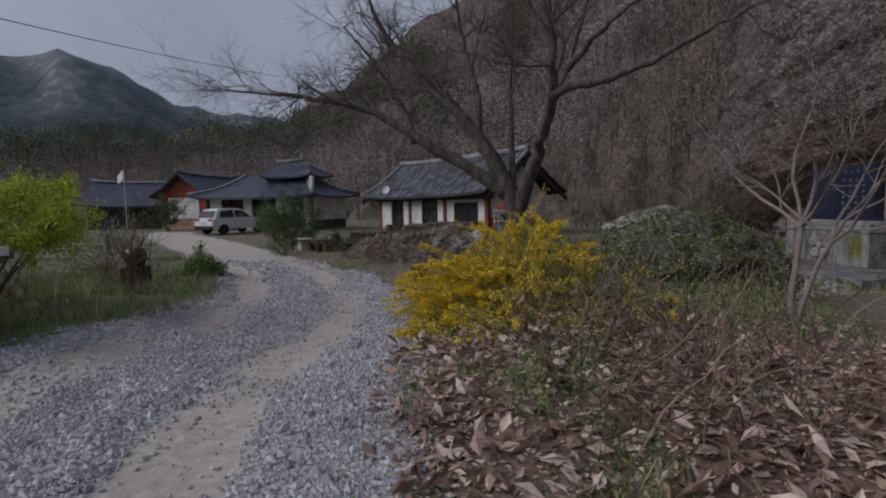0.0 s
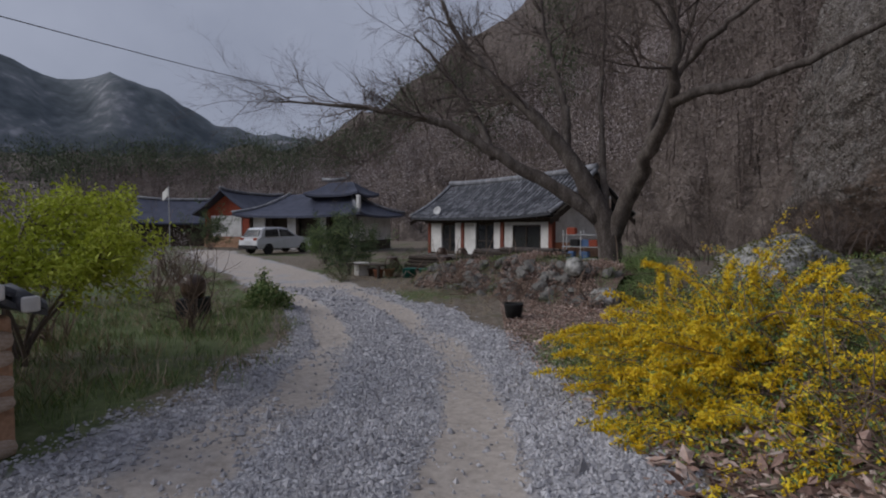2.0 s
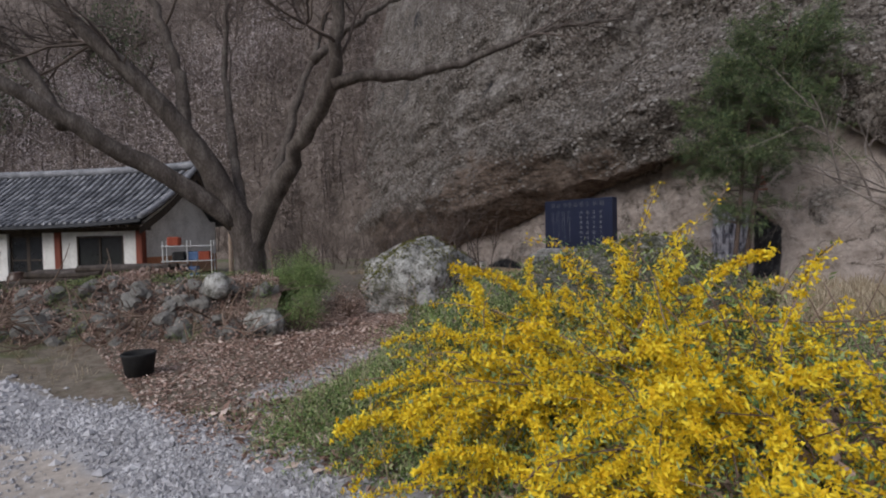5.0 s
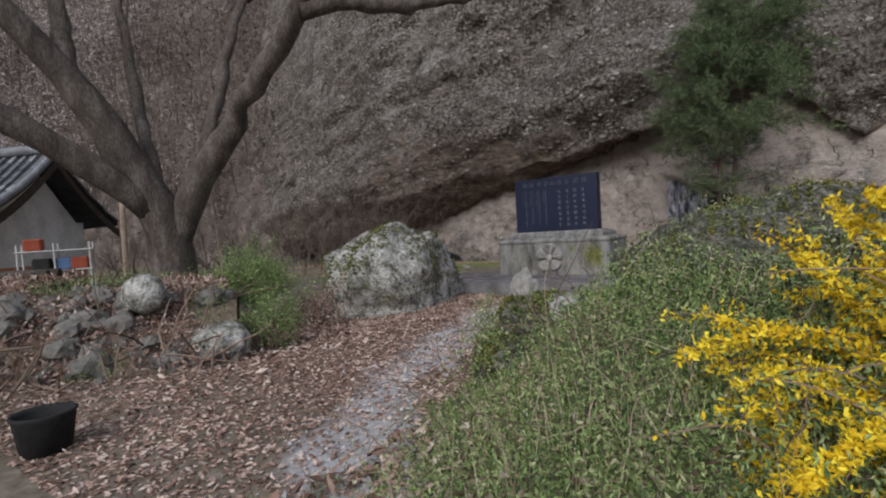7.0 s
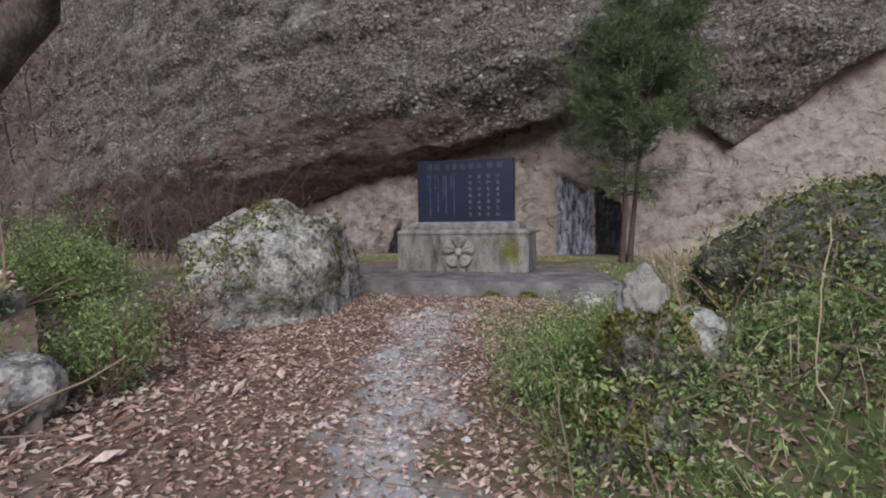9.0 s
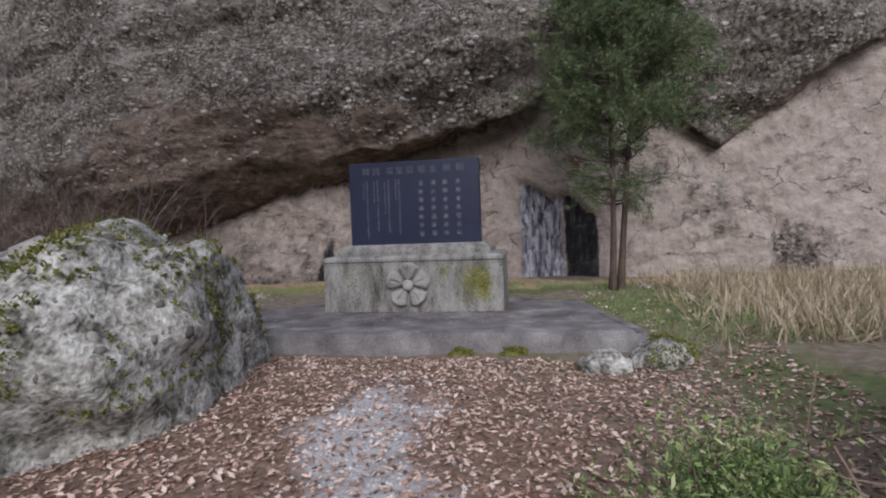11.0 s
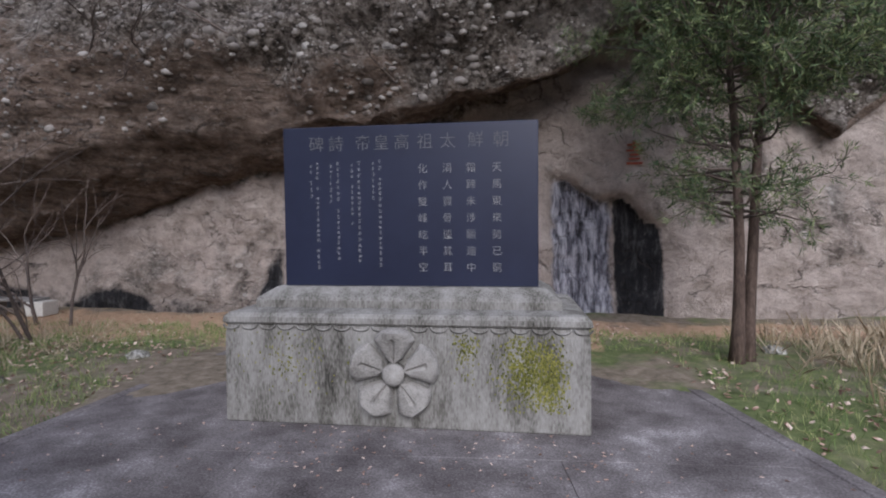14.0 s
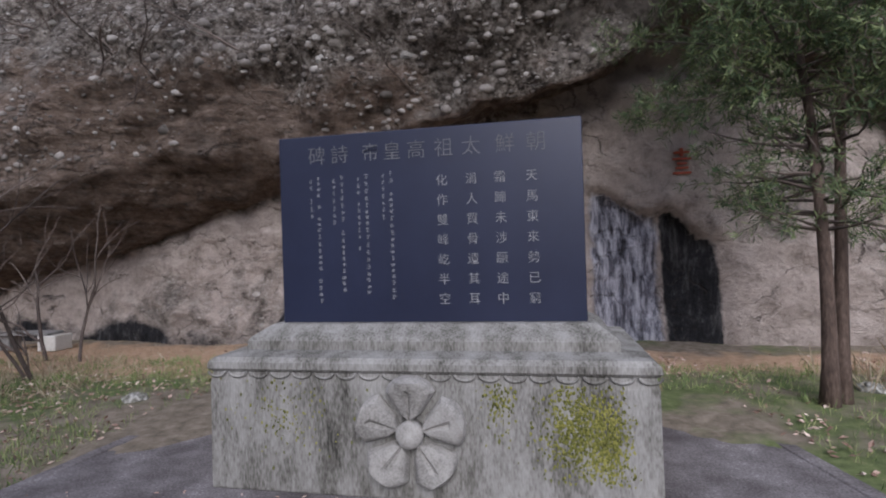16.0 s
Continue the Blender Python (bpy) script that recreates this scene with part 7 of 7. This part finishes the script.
def build_urn():
    ob = thing("garden_urn", at_ground(2.77, -15.9), "dark brown pot on a black stand in the garden", "pot")
    part("stand", block(-0.2, 0.2, -0.2, 0.2, -0.05, 0.34, 0.02, 2), M_RUBBER, ob, "black square stand")
    Shape().lathe([(0.0, 0.34), (0.15, 0.34), (0.2, 0.45), (0.21, 0.58), (0.17, 0.68), (0.1, 0.73), (0.0, 0.74)], 18).put("pot", M_EARTHEN, ob, smooth=True)


build_urn()


def build_log_pile(x, y, turn, n, label):
    ob = thing("log_pile", at_ground(x, y, turn), label, "firewood", "log piles")
    for i in range(n):
        row, r = i % 6, rng.uniform(0.05, 0.09)
        lay = i // 6
        z = 0.08 + lay * 0.14
        o = (rng.normal(0, 0.06), row * 0.17 + lay * 0.05, z)
        line = np.array([(-0.9 + rng.uniform(-0.2, 0.2), 0, 0), (0, 0, rng.normal(0, 0.02)), (0.9 + rng.uniform(-0.2, 0.2), 0, 0)]) + np.array(o)
        Shape().tube(line, (r, r, r * 0.85), 8).put("log", M_BARK if i % 3 else M_DARKWOOD, ob, smooth=False)


build_log_pile(-4.6, -9.9, 50, 36, "stack of dark weathered logs before the house")
build_log_pile(-5.3, -10.9, 48, 36, "stack of dark weathered logs before the house")
build_log_pile(-7.6, -11.2, 45, 24, "stack of dark weathered logs before the house")
build_log_pile(-8.0, -13.2, 60, 24, "stack of dark weathered logs before the house")


def build_bench(x, y, turn):
    ob = thing("wooden_bench", at_ground(x, y, turn), "low weathered wooden bench with plant pots", "bench", "benches")
    for i in range(3):
        part("plank", block(-0.8, 0.8, -0.24 + i * 0.17, -0.09 + i * 0.17, 0.42, 0.46, 0.008, 1), M_DARKWOOD, ob)
    for a in (-0.68, 0.68):
        for b in (-0.2, 0.2):
            part("leg", block(a - 0.04, a + 0.04, b - 0.04, b + 0.04, -0.05, 0.42, 0.006, 1), M_DARKWOOD, ob)


for q in ((-8.4, -10.2, 40), (-9.6, -12.2, 40), (-6.2, -15.0, 60)):
    build_bench(*q)
for x, y, s in ((-6.6, -11.9, 1.0), (-8.8, -14.4, 1.3), (-7.8, -11.6, 0.8), (-6.0, -13.9, 0.9), (-5.0, -15.6, 1.1), (-10.4, -13.4, 1.2)):
    build_shrub("potted_shrub", x, y, (1.1 * s, 1.1 * s, 0.75 * s), M_PINE, M_BROWNTWIG, "small dark evergreen grown low in a pot", 1200, 0.05, 10)


def build_rack():
    ob = thing("storage_rack", at_ground(-10.6, -6.9, 60), "white metal rack with blue and red household things", "rack")
    for x in (-0.75, 0, 0.75):
        for y in (-0.2, 0.2):
            Shape().tube([(x, y, 0), (x, y, 1.5)], 0.02, 6).put("upright", M_WHITEMETAL, ob)
    for z in (0.3, 0.8, 1.3):
        part("shelf", block(-0.8, 0.8, -0.24, 0.24, z, z + 0.03, 0.006, 1), M_WHITEMETAL, ob)
    return ob


rack = build_rack()
for dx, z, mat, nm in ((-0.5, 0.33, M_BLUECLOTH, "blue_bag"), (0.1, 0.33, M_BLUECLOTH, "blue_bag"), (0.5, 0.83, M_REDBRICK, "red_box"), (-0.3, 0.83, M_RUBBER, "black_box"), (0.15, 0.83, M_BLUECLOTH, "blue_bag"), (-0.45, 1.33, M_REDBRICK, "red_box")):
    o = thing(nm, rack.matrix_world @ pose(dx, 0, z), "bundle kept on the white metal rack", "box", "things on the rack")
    part("body", block(-0.19, 0.19, -0.17, 0.17, 0, 0.3, 0.05, 2), mat, o)


def build_pole():
    ob = thing("wooden_pole", at_ground(-7.4, -6.6), "thin pale wooden pole beside the tree", "pole")
    Shape().tube([(0, 0, -0.2), (0.02, 0, 1.3), (0, 0.02, 2.55)], (0.07, 0.065, 0.055), 8).put("shaft", M_WALLSTONE, ob, smooth=True)
    part("cap", block(-0.06, 0.06, -0.06, 0.06, 2.53, 2.62, 0.01, 1), M_WHITEMETAL, ob)


build_pole()


def build_cable():
    p = np.linspace(-0.6, 2.2, 40)[:, None]
    a, b = np.array((-3.3, -29.7, 9.5)), np.array((-25.6, -29.9, 13.4))
    line = a + (b - a) * p
    line[:, 2] -= 0.5 * np.sin(np.pi * np.clip((p[:, 0] + 0.6) / 2.8, 0, 1))
    ob = Shape().tube(line, 0.022, 4).put("overhead_cable", M_RUBBER)
    tagged(ob, "thin black overhead cable crossing the sky", "cable")


build_cable()


def build_small_table():
    ob = thing("stone_bench", pose(-7.9, 4.0, 0.0, 0, 0, 4), "low weathered board resting on pale blocks by the cliff", "bench")
    part("board", block(-0.75, 0.3, -0.15, 0.2, 0.26, 0.31, 0.01, 1), M_CONCRETE, ob)
    part("block", block(0.15, 0.5, -0.2, 0.15, 0.0, 0.26, 0.012, 1), M_WHITEPLASTIC, ob, "pale square block")
    part("block", block(-0.7, -0.5, -0.1, 0.15, 0.0, 0.26, 0.012, 1), M_CONCRETE, ob)


build_small_table()

# a red mark painted on the rock, above the dark stain
mark = thing("red_mark", pose(2.93, float(face_y(np.array(2.93), np.array(2.72))) - 0.03, 2.72, 0, 0, 0), "faded red painted character on the rock face", "writing")
for x0, x1, z0, z1 in ((-0.11, 0.11, 0.17, 0.2), (-0.02, 0.02, 0.12, 0.25), (-0.13, 0.13, 0.07, 0.1), (-0.07, 0.07, 0.0, 0.03), (-0.09, 0.09, -0.07, -0.04), (-0.13, 0.13, -0.15, -0.115)):
    part("stroke", block(x0, x1, -0.006, 0.2, z0, z1, 0), M_REDBRICK, mark)


def build_blossom_tree(x, y, h, seed):
    ob = thing("blossom_tree", at_ground(x, y), "pale pink blossoming tree beyond the garden", "tree", "blossom trees")
    tw, lf, ends = Shape(), Shape(), []
    Shape().tube(wander((0, 0, -0.2), (0, 0, 1), h * 0.4, 4, 0.05), (0.14, 0.12, 0.1, 0.1, 0.09), 7).put("trunk", M_BARK, ob, smooth=True)
    for _ in range(9):
        grow(tw, (0, 0, h * 0.36), directions(1, 0.8)[0], h * 0.34, 0.05, 2, 0.15, 0.03, 4, ends, 5, 0.62, 0.8)
    tagged(tw.put("crown", M_TWIG, ob), kind="stuff")
    pts = np.concatenate(ends)
    leaves_at(lf, pts[rng.integers(0, len(pts), 2600)] + rng.normal(0, 0.12, (2600, 3)), 0.13, 0.1, 0.7)
    tagged(lf.put("blossom", M_BLOSSOM, ob), kind="stuff")


for q in ((-6.5, -36.5, 5.5, 1), (-11.0, -38.0, 5.0, 2), (-2.0, -33.0, 5.0, 3), (-16.5, -37.5, 4.6, 4)):
    build_blossom_tree(*q)
for x, y, s in ((4.2, -20.5, 1.3), (1.0, -21.5, 1.5), (-3.0, -24.0, 1.4), (7.3, -18.3, 1.2)):
    build_shrub("dark_shrub", x, y, (1.6 * s, 1.6 * s, 1.0 * s), M_PINE, M_TWIG, "dark evergreen shrub at the back of the garden", 4000, 0.07, 12)
